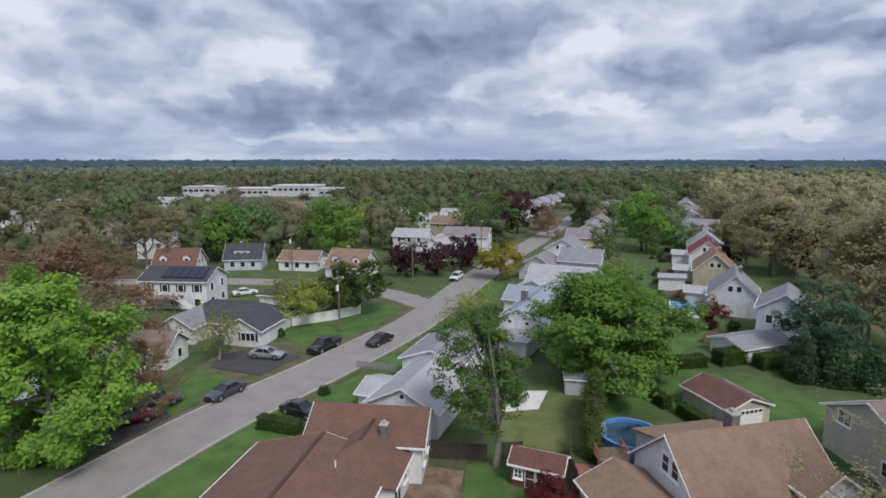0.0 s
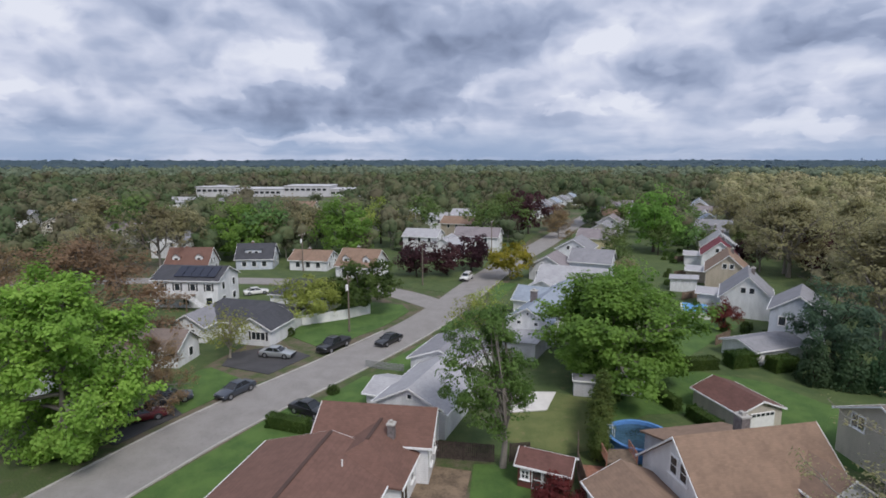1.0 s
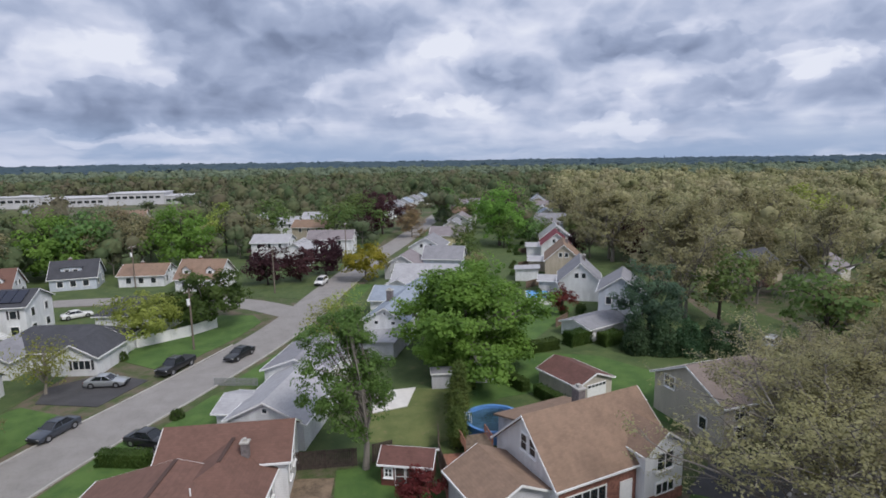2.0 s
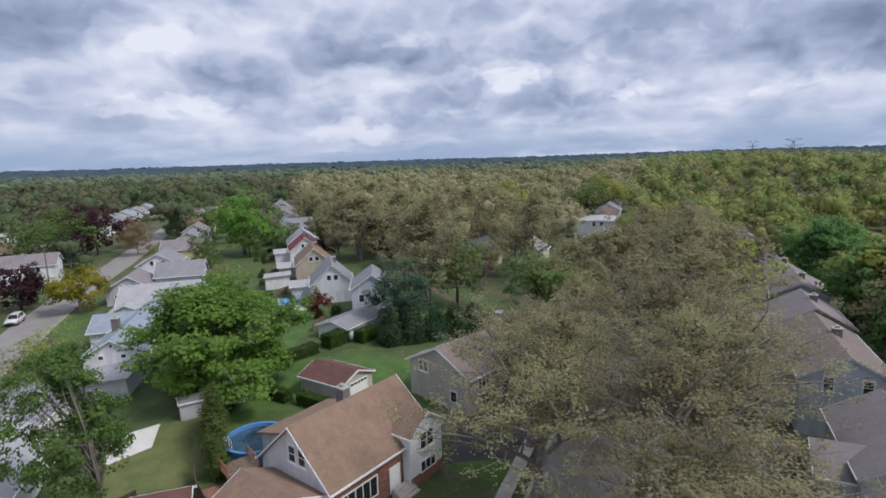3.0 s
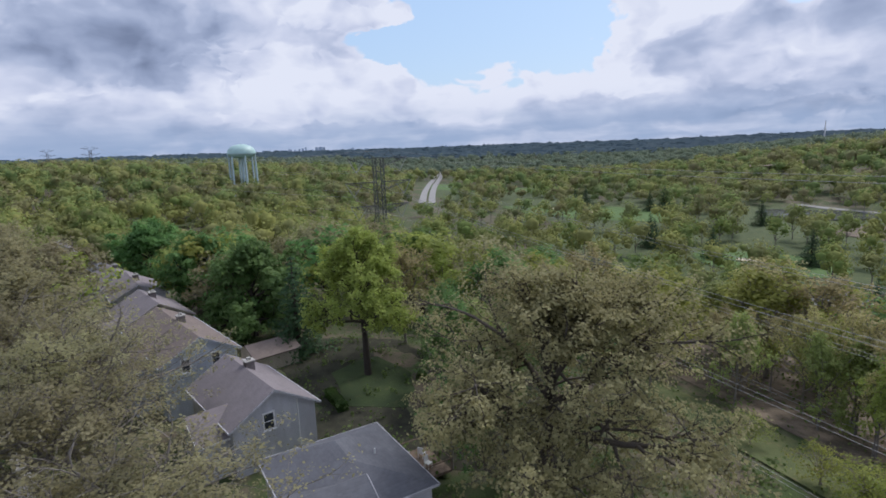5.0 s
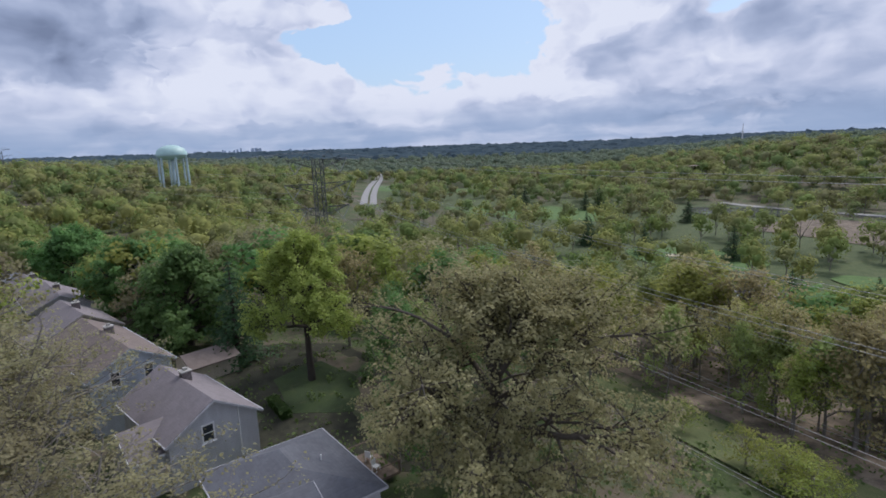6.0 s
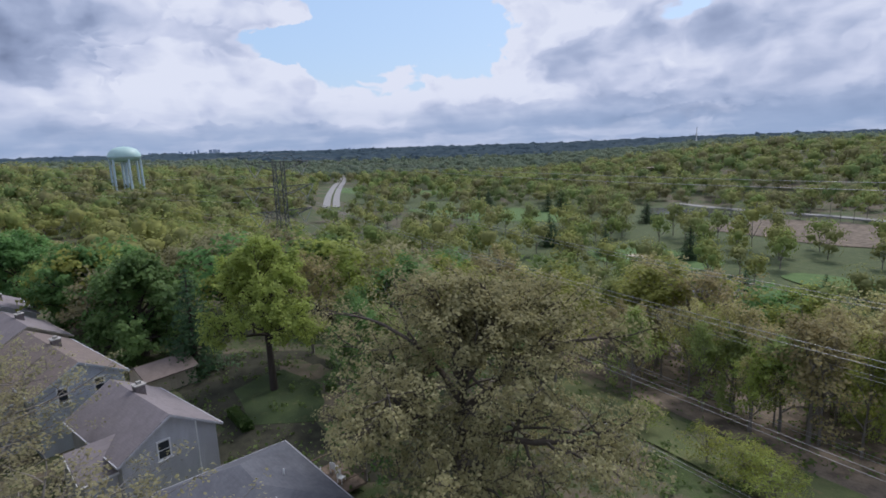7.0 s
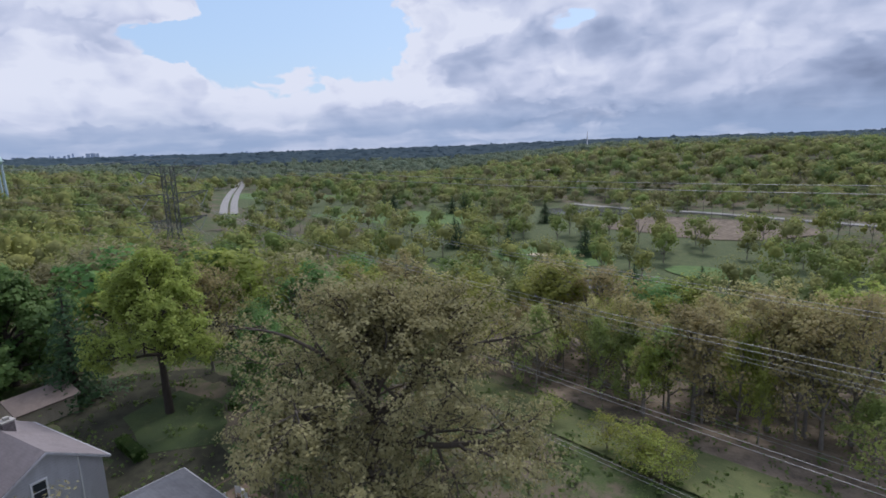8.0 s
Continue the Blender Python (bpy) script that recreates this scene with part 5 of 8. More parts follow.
def branch_tree(name, seed, height, spread, mat, barkm, label, limbs=8, kids=(5, 4, 4), leaves=14, leaf=0.15, clump=0.45, trunk_r=0.3, fork=0.25, rise=0.5, flat=0.75, sides=(6, 4, 3, 3), wob=0.22, thin=0.5, base=None):
    """A tree grown limb by limb: boughs from the trunk, branches, twigs, and tufts of leaves at the twigs' ends."""
    rng = np.random.default_rng(seed)
    segs, tips = [], []
    base = 20 + 30 * rise if base is None else base

    def grow(p, d, length, r, level):
        pts = [p]
        k = 3 if level < 2 else 2
        for i in range(k):
            d = (d + Vector(rng.normal(0, wob, 3)) + Vector((0, 0, 0.16 * rise))).normalized()
            pts.append(pts[-1] + d * (length / k))
        segs.append((pts, r, r * 0.5, level))
        if level >= len(kids):
            tips.append(pts[-1])
            if rng.random() < 0.5:
                tips.append(pts[1])
            return
        n = kids[level]
        spin = rng.uniform(0, 6.28)
        for j in range(n + 1):
            t = 1.0 if j == n else 0.28 + 0.66 * (j + rng.random() * 0.8) / n
            q = t * k
            i = min(k - 1, int(q))
            at = pts[i].lerp(pts[i + 1], q - i)
            if j == n:
                way = d
            else:
                side = d.orthogonal().normalized()
                side = side * math.cos(spin + 2.4 * j) + d.cross(side) * math.sin(spin + 2.4 * j)
                way = (d * rng.uniform(0.55, 0.9) + side * rng.uniform(0.6, 0.95)).normalized()
            grow(at, way, length * rng.uniform(0.48, 0.68) * (1.12 - 0.35 * t), r * (0.42 if j < n else 0.5), level + 1)

    lean = Vector((rng.normal(0, 0.02), rng.normal(0, 0.02), 1.0)).normalized()
    top = height * 0.62
    trunk = [Vector((0, 0, -0.3)), lean * (height * fork * 0.5), lean * (height * fork), lean * (height * fork * 0.45 + top * 0.55) + Vector(rng.normal(0, 0.2, 3)), lean * top]
    segs.append((trunk, trunk_r * 1.2, trunk_r * 0.35, 0))
    spin = rng.uniform(0, 6.28)
    for i in range(limbs):
        t = i / (limbs - 1)
        at = lean * (height * fork + (top - height * fork) * t)
        lift = radians(base + (82 - base) * t ** 1.4 + rng.uniform(-8, 8))
        az = spin + 2.4 * i + rng.uniform(-0.3, 0.3)
        way = Vector((math.cos(az) * math.cos(lift), math.sin(az) * math.cos(lift), math.sin(lift)))
        reach = (spread * (1 - 0.25 * t) * math.cos(lift) + (height - at.z) * math.sin(lift)) * rng.uniform(0.42, 0.56)
        grow(at, way, reach, trunk_r * (0.62 - 0.22 * t), 0)
    P = np.array([tuple(q) for q in tips])
    rad = np.hypot(P[:, 0], P[:, 1])
    fit = Vector((spread / np.percentile(rad, 94), spread / np.percentile(rad, 94), (height - clump) / np.percentile(P[:, 2], 98)))
    ob = thing(name, Matrix.Identity(4), label, "tree")
    g = Geo()
    for pts, r0, r1, level in segs:
        limb(g, [Vector((q.x * fit.x, q.y * fit.y, q.z * fit.z if q.z > 0 else q.z)) for q in pts], r0, max(r1, 0.012), sides[min(level, 3)])
    me = bpy.data.meshes.new("trunk")
    me.from_pydata(g.v, [], g.f)
    me.polygons.foreach_set("use_smooth", np.ones(len(me.polygons), bool))
    me.materials.append(barkm)
    part("trunk", me, barkm, ob)
    P = P * np.array(fit)
    per = np.maximum(1, leaves * rng.uniform(1 - thin, 1 + thin, len(P))).astype(int)
    idx = np.repeat(np.arange(len(P)), per)
    d = rng.normal(0, 1, (len(idx), 3))
    d /= np.linalg.norm(d, axis=1, keepdims=True)
    pos = P[idx] + d * clump * rng.uniform(0.25, 1.0, (len(idx), 1)) * np.array([1.0, 1.0, flat])
    out = pos - np.array([0, 0, height * 0.5])
    out /= np.linalg.norm(out, axis=1, keepdims=True) + 1e-6
    v, f = cards(pos, out * 0.5 + d * 0.45 + np.array([0, 0, 0.55]), leaf, rng, 0.42)
    part("crown", from_arrays("crown", v, f, mat), mat, ob)
    return ob


def make_conifer(name, seed, height, spread, mat, label, tiers=22, leaf=0.3, droop=0.25, column=False, dense=60):
    rng = np.random.default_rng(seed)
    ob = thing(name, Matrix.Identity(4), label, "tree")
    g = Geo()
    g.tube((0, 0, -0.3), (0, 0, height * 0.97), 0.02 * height + 0.05, 0.02, 7, False)
    P, N = [], []
    for i in range(tiers):
        t = (i + 0.3) / tiers
        z = height * (0.05 + 0.93 * t)
        r = spread * ((1 - t) ** (0.45 if column else 0.85)) * rng.uniform(0.8, 1.12) * (min(1, 0.55 + t * 2.2) if column else 1)
        arms = max(4, int((9 if not column else 12) * (1 - t * 0.6)))
        for a in range(arms):
            ang = 2 * math.pi * (a + rng.random()) / arms
            L = r * rng.uniform(0.75, 1.12)
            tip = Vector((math.cos(ang) * L, math.sin(ang) * L, z - droop * L if not column else z + 0.5 * L))
            if not column:
                limb(g, [Vector((0, 0, z)), tip], 0.045, 0.012, 3)
            m = max(6, int(dense * L / spread))
            q = rng.uniform(0.2, 1.0, m) ** 0.7
            pp = np.outer(1 - q, (0, 0, z)) + np.outer(q, tip) + rng.normal(0, 0.16 * L + 0.06, (m, 3)) * np.array([1, 1, 0.5])
            P.append(pp)
            N.append(np.tile((math.cos(ang), math.sin(ang), 0.7), (m, 1)))
    part("trunk", g, M["bark_dark"], ob)
    v, f = cards(np.concatenate(P), np.concatenate(N), leaf, rng, 0.5, 0.45)
    part("crown", from_arrays("crown", v, f, mat), mat, ob)
    return ob


def make_shrub(name, seed, r, h, mat, label, n=900, leaf=0.16, category="shrub", box=None):
    """A rounded or, with box, a clipped shrub."""
    rng = np.random.default_rng(seed)
    if box:
        lx, ly, lz = box
        face = rng.integers(0, 3, n)
        p = rng.uniform(-0.5, 0.5, (n, 3)) * (lx, ly, lz)
        s = rng.choice([-0.5, 0.5], n)
        nr = np.zeros((n, 3))
        for ax in range(3):
            m = face == ax
            p[m, ax] = s[m] * box[ax] * rng.uniform(0.86, 1.03, m.sum())
            nr[m, ax] = np.sign(s[m])
        p[:, 2] = np.abs(p[:, 2] + lz / 2)
        p += rng.normal(0, 0.05, p.shape)
        g = Geo().box(0, 0, lz / 2 * 0.93, lx * 0.86, ly * 0.86, lz * 0.93)
    else:
        d = rng.normal(0, 1, (n, 3))
        d[:, 2] = np.abs(d[:, 2])
        d /= np.linalg.norm(d, axis=1, keepdims=True)
        lump = np.array([0.86 + 0.28 * noise.noise(Vector(q) * 2.2 + Vector((seed, 0, 0))) for q in d])
        p = d * (r, r, h) * lump[:, None] * rng.uniform(0.75, 1.0, (n, 1))
        nr = d
        g = Geo()
        for i in range(7):
            a = i * 0.9
            g.tube((0, 0, -0.1), (math.cos(a) * r * 0.5, math.sin(a) * r * 0.5, h * 0.7), 0.05, 0.02, 4, False)
    ob = thing(name, Matrix.Identity(4), label, category)
    v, f = cards(p, nr, leaf, rng, 0.5)
    part("stem" if not box else "core", g, M["bark_dark"] if not box else mat, ob)
    part("leaves", from_arrays("leaves", v, f, mat), mat, ob)
    return ob


PROTO, NOMINAL = {}, {}


def proto(key, ob, height):
    PROTO[key], NOMINAL[key] = ob, height
    ob["used"] = 0


def plant(key, x, y, height=None, wide=1.0, turn=0.0, label="", group="", z=None, thin=1.0):
    """Set a tree of a kind: the first one stands where its meshes were made for, the rest are copies."""
    x, y = x * PLAN, y * PLAN
    s = (height * PLAN if height else NOMINAL[key]) / NOMINAL[key]
    m = pose(x, y, land(x, y) if z is None else z, 0, 0, turn) @ Matrix.Diagonal((s * wide, s * wide, s, 1))
    ob = PROTO[key]
    if ob["used"]:
        ob = copy_thing(ob, Matrix.Identity(4))
    else:
        ob["used"] = 1
        PLANTED.append((ob, m))
        tagged(ob, label, "", group)
        return ob
    PLANTED.append((ob, m))
    return tagged(ob, label, "", group)


PLANTED = []

# kinds of tree
proto("maple_left", branch_tree("maple_tree", 11, 14.0, 5.9, M["lf_bright"], M["bark"], "tall maple in bright spring-green leaf", limbs=18, kids=(4, 4, 2), leaves=27, leaf=0.30, clump=0.80, trunk_r=0.34, fork=0.12, rise=0.2, flat=0.7, base=-6), 14.0)
proto("maple_round", branch_tree("maple_tree", 12, 12.0, 6.6, M["lf_maple"], M["bark"], "broad round maple in fresh green leaf", limbs=21, kids=(4, 4, 2), leaves=22, leaf=0.36, clump=0.95, trunk_r=0.36, fork=0.12, rise=0.08, flat=0.8, base=-22), 12.0)
YARD_LOBES = [(-1.5, 0.2, 8.0, 3.2, 4.2), (-1.2, 0, 10.6, 2.0, 2.0), (-2.6, 0.4, 6.0, 2.2, 2.8), (-0.4, -0.6, 5.4, 2.0, 2.6), (0.8, 0.3, 8.2, 1.5, 2.4), (1.2, 0.2, 5.2, 1.0, 1.2)]
proto("yard", make_tree("maple_tree", 13, 12.6, 3.4, M["lf_yard"], M["bark"], lobes=YARD_LOBES, clumps=130, leaves=120, leaf=0.20, clump_r=0.75, trunk_r=0.25, fork=0.16, limbs=36, twigs=80, inner=0.45, label="slender leafy maple with forked grey trunks"), 12.6)
proto("street_a", branch_tree("street_tree", 21, 13.0, 6.2, M["lf_olive"], M["bark"], "street tree with thin olive-brown young leaves and bare twigs", limbs=9, kids=(5, 4, 2), leaves=15, leaf=0.135, clump=0.50, trunk_r=0.27, fork=0.2, rise=0.75, thin=0.9), 13.0)
proto("street_b", branch_tree("street_tree", 22, 13.0, 5.9, M["lf_olive"], M["bark"], "street tree with thin olive-brown young leaves and bare twigs", limbs=9, kids=(5, 4, 2), leaves=15, leaf=0.135, clump=0.50, trunk_r=0.27, fork=0.22, rise=0.75, thin=0.9), 13.0)
proto("oak", branch_tree("oak_tree", 31, 15.0, 9.0, M["lf_oak"], M["bark_mid"], "large spreading oak with pale catkins and dark limbs", limbs=15, kids=(6, 5, 3), leaves=17, leaf=0.19, clump=0.55, trunk_r=0.46, fork=0.2, rise=0.3, flat=0.85, wob=0.28, base=4), 15.0)
proto("lime", branch_tree("tall_tree", 38, 15.0, 5.6, M["lf_lime"], M["bark_dark"], "tall tree in yellow-green young leaf", limbs=11, kids=(5, 4, 2), leaves=18, leaf=0.24, clump=0.60, trunk_r=0.32, fork=0.3, rise=0.4, base=22), 15.0)
proto("green", branch_tree("broadleaf_tree", 33, 12.0, 5.4, M["lf_deep"], M["bark_dark"], "dense broadleaf tree in deep green leaf", limbs=14, kids=(4, 3, 2), leaves=13, leaf=0.42, clump=0.85, base=5, trunk_r=0.3, fork=0.1, rise=0.3), 12.0)
for key, seed, mat, lab in (("near_lime", 141, "lf_lime", "slope tree in yellow-green young leaf"), ("near_green", 143, "lf_fresh", "slope tree in soft green young leaf"), ("near_olive", 142, "lf_tan", "half-bare slope tree with golden-olive young leaves"), ("near_deep", 144, "lf_deep", "slope tree in dark green leaf")):
    bare = key == "near_olive"
    proto(key, branch_tree("broadleaf_tree", seed, 13.0, 4.6, M[mat], M["bark"], lab, limbs=9, kids=(4, 3), leaves=14 if not bare else 11, leaf=0.36 if not bare else 0.30, clump=0.95 if not bare else 0.85, trunk_r=0.2, fork=0.2, rise=0.65, sides=(5, 3, 3, 3), thin=0.7), 13.0)
proto("street_far", branch_tree("street_tree", 23, 13.0, 6.2, M["lf_olive"], M["bark"], "street tree with thin olive-brown young leaves and bare twigs", limbs=9, kids=(4, 3, 2), leaves=9, leaf=0.27, clump=0.65, trunk_r=0.27, fork=0.2, rise=0.75, thin=0.8), 13.0)
proto("mid_lime", make_tree("broadleaf_tree", 41, 13.0, 5.4, M["lf_lime"], M["bark_dark"], clumps=58, leaves=22, leaf=0.60, clump_r=1.3, trunk_r=0.26, fork=0.3, limbs=16, low=0.2, inner=0.5, label="woodland tree in yellow-green young leaf"), 13.0)
proto("mid_olive", branch_tree("broadleaf_tree", 42, 13.0, 5.8, M["lf_olive"], M["bark"], "half-bare tree with olive-brown young leaves", limbs=9, kids=(4, 3), leaves=10, leaf=0.50, clump=1.0, trunk_r=0.24, fork=0.22, rise=0.6, sides=(5, 3, 3, 3), thin=0.6), 13.0)
proto("mid_green", make_tree("broadleaf_tree", 43, 12.0, 5.0, M["lf_green"], M["bark_dark"], clumps=58, leaves=22, leaf=0.60, clump_r=1.3, trunk_r=0.26, fork=0.26, limbs=12, low=0.12, label="broadleaf tree in fresh green leaf"), 12.0)
proto("mid_deep", make_tree("broadleaf_tree", 44, 12.0, 5.0, M["lf_deep"], M["bark_dark"], clumps=58, leaves=22, leaf=0.60, clump_r=1.3, trunk_r=0.26, fork=0.26, limbs=12, low=0.12, label="broadleaf tree in dark green leaf"), 12.0)
proto("mid_rust", branch_tree("broadleaf_tree", 45, 12.0, 5.4, M["lf_rust"], M["bark"], "tree in rust-brown young leaf", limbs=12, kids=(4, 4, 2), leaves=10, leaf=0.23, clump=0.70, trunk_r=0.26, fork=0.16, rise=0.35, base=10, thin=0.6), 12.0)
proto("roundgreen", make_tree("round_tree", 52, 12.0, 5.6, M["lf_maple"], M["bark_dark"], clumps=150, leaves=40, leaf=0.42, clump_r=1.0, trunk_r=0.3, fork=0.2, limbs=12, low=-0.05, inner=0.6, label="dense round tree in saturated green leaf"), 12.0)
proto("round_light", make_tree("round_tree", 53, 8.5, 5.4, M["lf_lime"], M["bark"], clumps=120, leaves=60, leaf=0.32, clump_r=1.0, trunk_r=0.25, fork=0.2, limbs=12, low=0.0, label="low rounded tree in light olive-green leaf"), 8.5)
proto("purple", make_tree("plum_tree", 46, 8.0, 4.0, M["lf_purple"], M["bark_dark"], clumps=90, leaves=42, leaf=0.40, clump_r=0.9, trunk_r=0.2, fork=0.2, limbs=12, low=0.08, label="dark purple-leaved plum tree"), 8.0)
proto("red", make_tree("ornamental_maple", 47, 4.5, 2.4, M["lf_red"], M["bark_dark"], clumps=60, leaves=50, leaf=0.22, clump_r=0.55, trunk_r=0.12, fork=0.2, limbs=10, low=0.1, label="small crimson ornamental maple"), 4.5)
proto("yellow", make_tree("blossom_tree", 48, 7.4, 4.4, M["lf_yellow"], M["bark"], clumps=90, leaves=56, leaf=0.36, clump_r=0.95, trunk_r=0.2, fork=0.2, limbs=12, low=0.1, label="rounded tree in yellow-green spring bloom"), 7.4)
proto("round", make_tree("round_tree", 49, 8.5, 5.2, M["lf_hedge"], M["bark"], clumps=110, leaves=60, leaf=0.40, clump_r=1.0, trunk_r=0.25, fork=0.2, limbs=12, low=0.05, label="low rounded tree with dense olive-green leaves"), 8.5)
proto("willow", make_tree("willow_shrub", 50, 6.5, 3.0, M["lf_lime"], M["bark_pale"], clumps=60, leaves=26, leaf=0.21, clump_r=0.85, trunk_r=0.14, fork=0.15, limbs=20, twigs=70, low=0.1, inner=0.4, label="airy shrub with thin pale twigs and young leaves"), 6.5)
proto("pink", make_tree("blossom_tree", 51, 5.0, 2.6, M["lf_pink"], M["bark_dark"], clumps=40, leaves=40, leaf=0.28, clump_r=0.7, trunk_r=0.14, fork=0.2, limbs=10, low=0.15, label="small tree in pink blossom"), 5.0)
proto("pine", make_tree("pine_tree", 61, 10.5, 4.3, M["lf_pine"], M["bark_dark"], clumps=140, leaves=70, leaf=0.28, clump_r=0.8, trunk_r=0.22, fork=0.4, limbs=30, low=-0.25, inner=0.5, label="dark bushy pine beside the house"), 10.5)
proto("spruce", make_conifer("spruce_tree", 62, 11.0, 2.6, M["lf_conifer"], "dark conical spruce tree", 20, 0.34, 0.3, dense=46), 11.0)
proto("arbor", make_conifer("arborvitae", 63, 6.0, 0.95, M["lf_arbor"], "columnar arborvitae by the back lawn", 24, 0.24, column=True, dense=26), 6.0)
proto("bigshrub", make_shrub("shrub", 71, 2.2, 4.2, M["lf_conifer"], "tall dark bushy evergreen shrub", 2600, 0.26), 4.2)
proto("bush", make_shrub("bush", 72, 1.0, 1.3, M["lf_hedge"], "rounded clipped garden bush", 900, 0.15), 1.3)
proto("hedge", make_shrub("hedge", 73, 1, 1, M["lf_hedge"], "clipped green garden hedge", 2200, 0.16, "hedge", (1.5, 5.0, 1.3)), 1.3)

# single trees near the streets
plant("maple_left", -30.6, 39.5, 14.4, 1.0, 0, "tall maple in bright spring-green leaf beside the street")
plant("maple_round", 16.9, 54.6, 10.9, 1.24, 20, "broad round maple in fresh green leaf between the gardens")
plant("roundgreen", 25.0, 76.0, 9.6, 1.05, 130, "round maple in green leaf behind the lawns")
plant("yard", 4.0, 38.1, 12.8, 1.0, 0, "slender leafy maple with forked grey trunks in the yard")
plant("mid_rust", -27.5, 47.5, 7.2, 0.95, 40, "small tree in rust-brown leaf by the driveway")
plant("mid_rust", -42.0, 60.5, 14.3, 1.35, 80, "large tree in rust-brown young leaf")
plant("mid_rust", -60, 63, 13.0, 1.1, 10, "large tree in rust-brown young leaf")
plant("willow", -26.0, 60.4, 6.8, 1.0, 0)
plant("round_light", -20.6, 75.0, 7.4, 1.05, 0, "low rounded tree in light olive-green leaf on the corner lawn")
plant("round", -14.2, 81.0, 8.6, 1.1, 120, "rounded dark green tree on the corner lawn")
plant("purple", -7.2, 106.0, 7.8, 1.0, 0)
plant("purple", -1.2, 107.5, 7.4, 0.95, 90)
plant("purple", 3.8, 112.0, 8.4, 0.95, 190)
plant("purple", 23.5, 170.0, 15.0, 0.85, 40)
plant("purple", 17.5, 162.0, 8.0, 0.9, 70)
plant("purple", 73.0, 106.0, 11.0, 0.8, 10, "tall dark purple-leaved plum tree")
plant("purple", 64.0, 118.0, 6.0, 1.0, 10)
plant("yellow", 11.0, 103.5, 7.6, 1.0, 0)
plant("red", 36.5, 71.5, 4.4, 1.0, 0, "small crimson maple on the back lawn")
plant("red", 7.0, 32.6, 2.6, 1.25, 40, "dark red ornamental maple by the shed")
plant("roundgreen", -50, 125, 14.5, 1.1, 0)
plant("roundgreen", -26, 128, 15.5, 1.0, 50, "dense broad tree in deep green leaf")
plant("pine", 42.4, 58.6, 10.4, 1.0, 0)
for i, (x, y, h) in enumerate([(38.0, 54.6, 4.6), (40.6, 53.4, 4.8), (43.4, 52.4, 4.8), (46.0, 51.6, 4.6), (48.4, 51.0, 4.2)]):
    plant("bigshrub", x, y, h, 0.95, i * 70, "tall dark evergreen shrub in a screen", "evergreen screen")
for i, (x, y, h) in enumerate([(12.0, 41.0, 4.3), (12.6, 43.0, 4.7), (13.2, 45.0, 4.9), (13.9, 47.0, 4.5), (11.4, 39.2, 3.6)]):
    plant("arbor", x, y, h, 1.5, i * 50, "", "row of arborvitae")
# rows of street trees on both sides of the tree-lined street
STREET_D = (0.905, 0.425)
for i, (s, off, h, key) in enumerate([
    (21, 6.5, 11.2, "street_b"), (29, 6.0, 12.4, "street_a"), (29.5, -3.6, 11.6, "street_b"), (36.5, -6.0, 12.0, "street_a"), (38, 6.5, 13.0, "street_b"), (45, -6.0, 10.6, "street_b"), (46, 4.6, 13.2, "street_a"), (54, -5.6, 10.2, "street_a"), (55, 4.8, 13.6, "street_b"),
    (63, -5.0, 9.8, "street_b"), (64, 4.6, 14.0, "street_a"), (73, -4.4, 10.0, "street_a"), (74, 4.8, 14.2, "street_b"), (84, -4.0, 10.2, "street_b"), (86, 4.6, 14.4, "street_a"), (96, -4.0, 10.8, "street_a"), (98, 4.6, 14.5, "street_b"), (109, -4.0, 11.6, "street_b"), (111, 4.6, 14.5, "street_a"), (122, -4.0, 13.0, "street_a"), (124, 4.6, 14.5, "street_b")]):
    x, y = s * STREET_D[0] + off * STREET_D[1] + 1.0, s * STREET_D[1] - off * STREET_D[0] + 5.5
    plant(key if s < 50 else "street_far", x, y, h, 1.12 if off < 0 and s > 50 else 1.36 if s < 68 else 1.2, i * 77, "", "street trees")

# back of the gardens and the slope
plant("oak", 28.8, -12.9, 15.2, 1.0, 0)
plant("lime", 52.3, -4.6, 14.8, 1.08, 30, "tall tree in yellow-green young leaf behind the gardens")
plant("green", 80, 14.0, 12.0, 1.05, 60)
plant("green", 69, 7.0, 12.2, 1.05, 200)
plant("green", 108, 27, 12.5, 1.1, 10)
plant("spruce", 61.0, 2.0, 11.5, 1.35, 0, "dark conical spruce at the end of the garden")

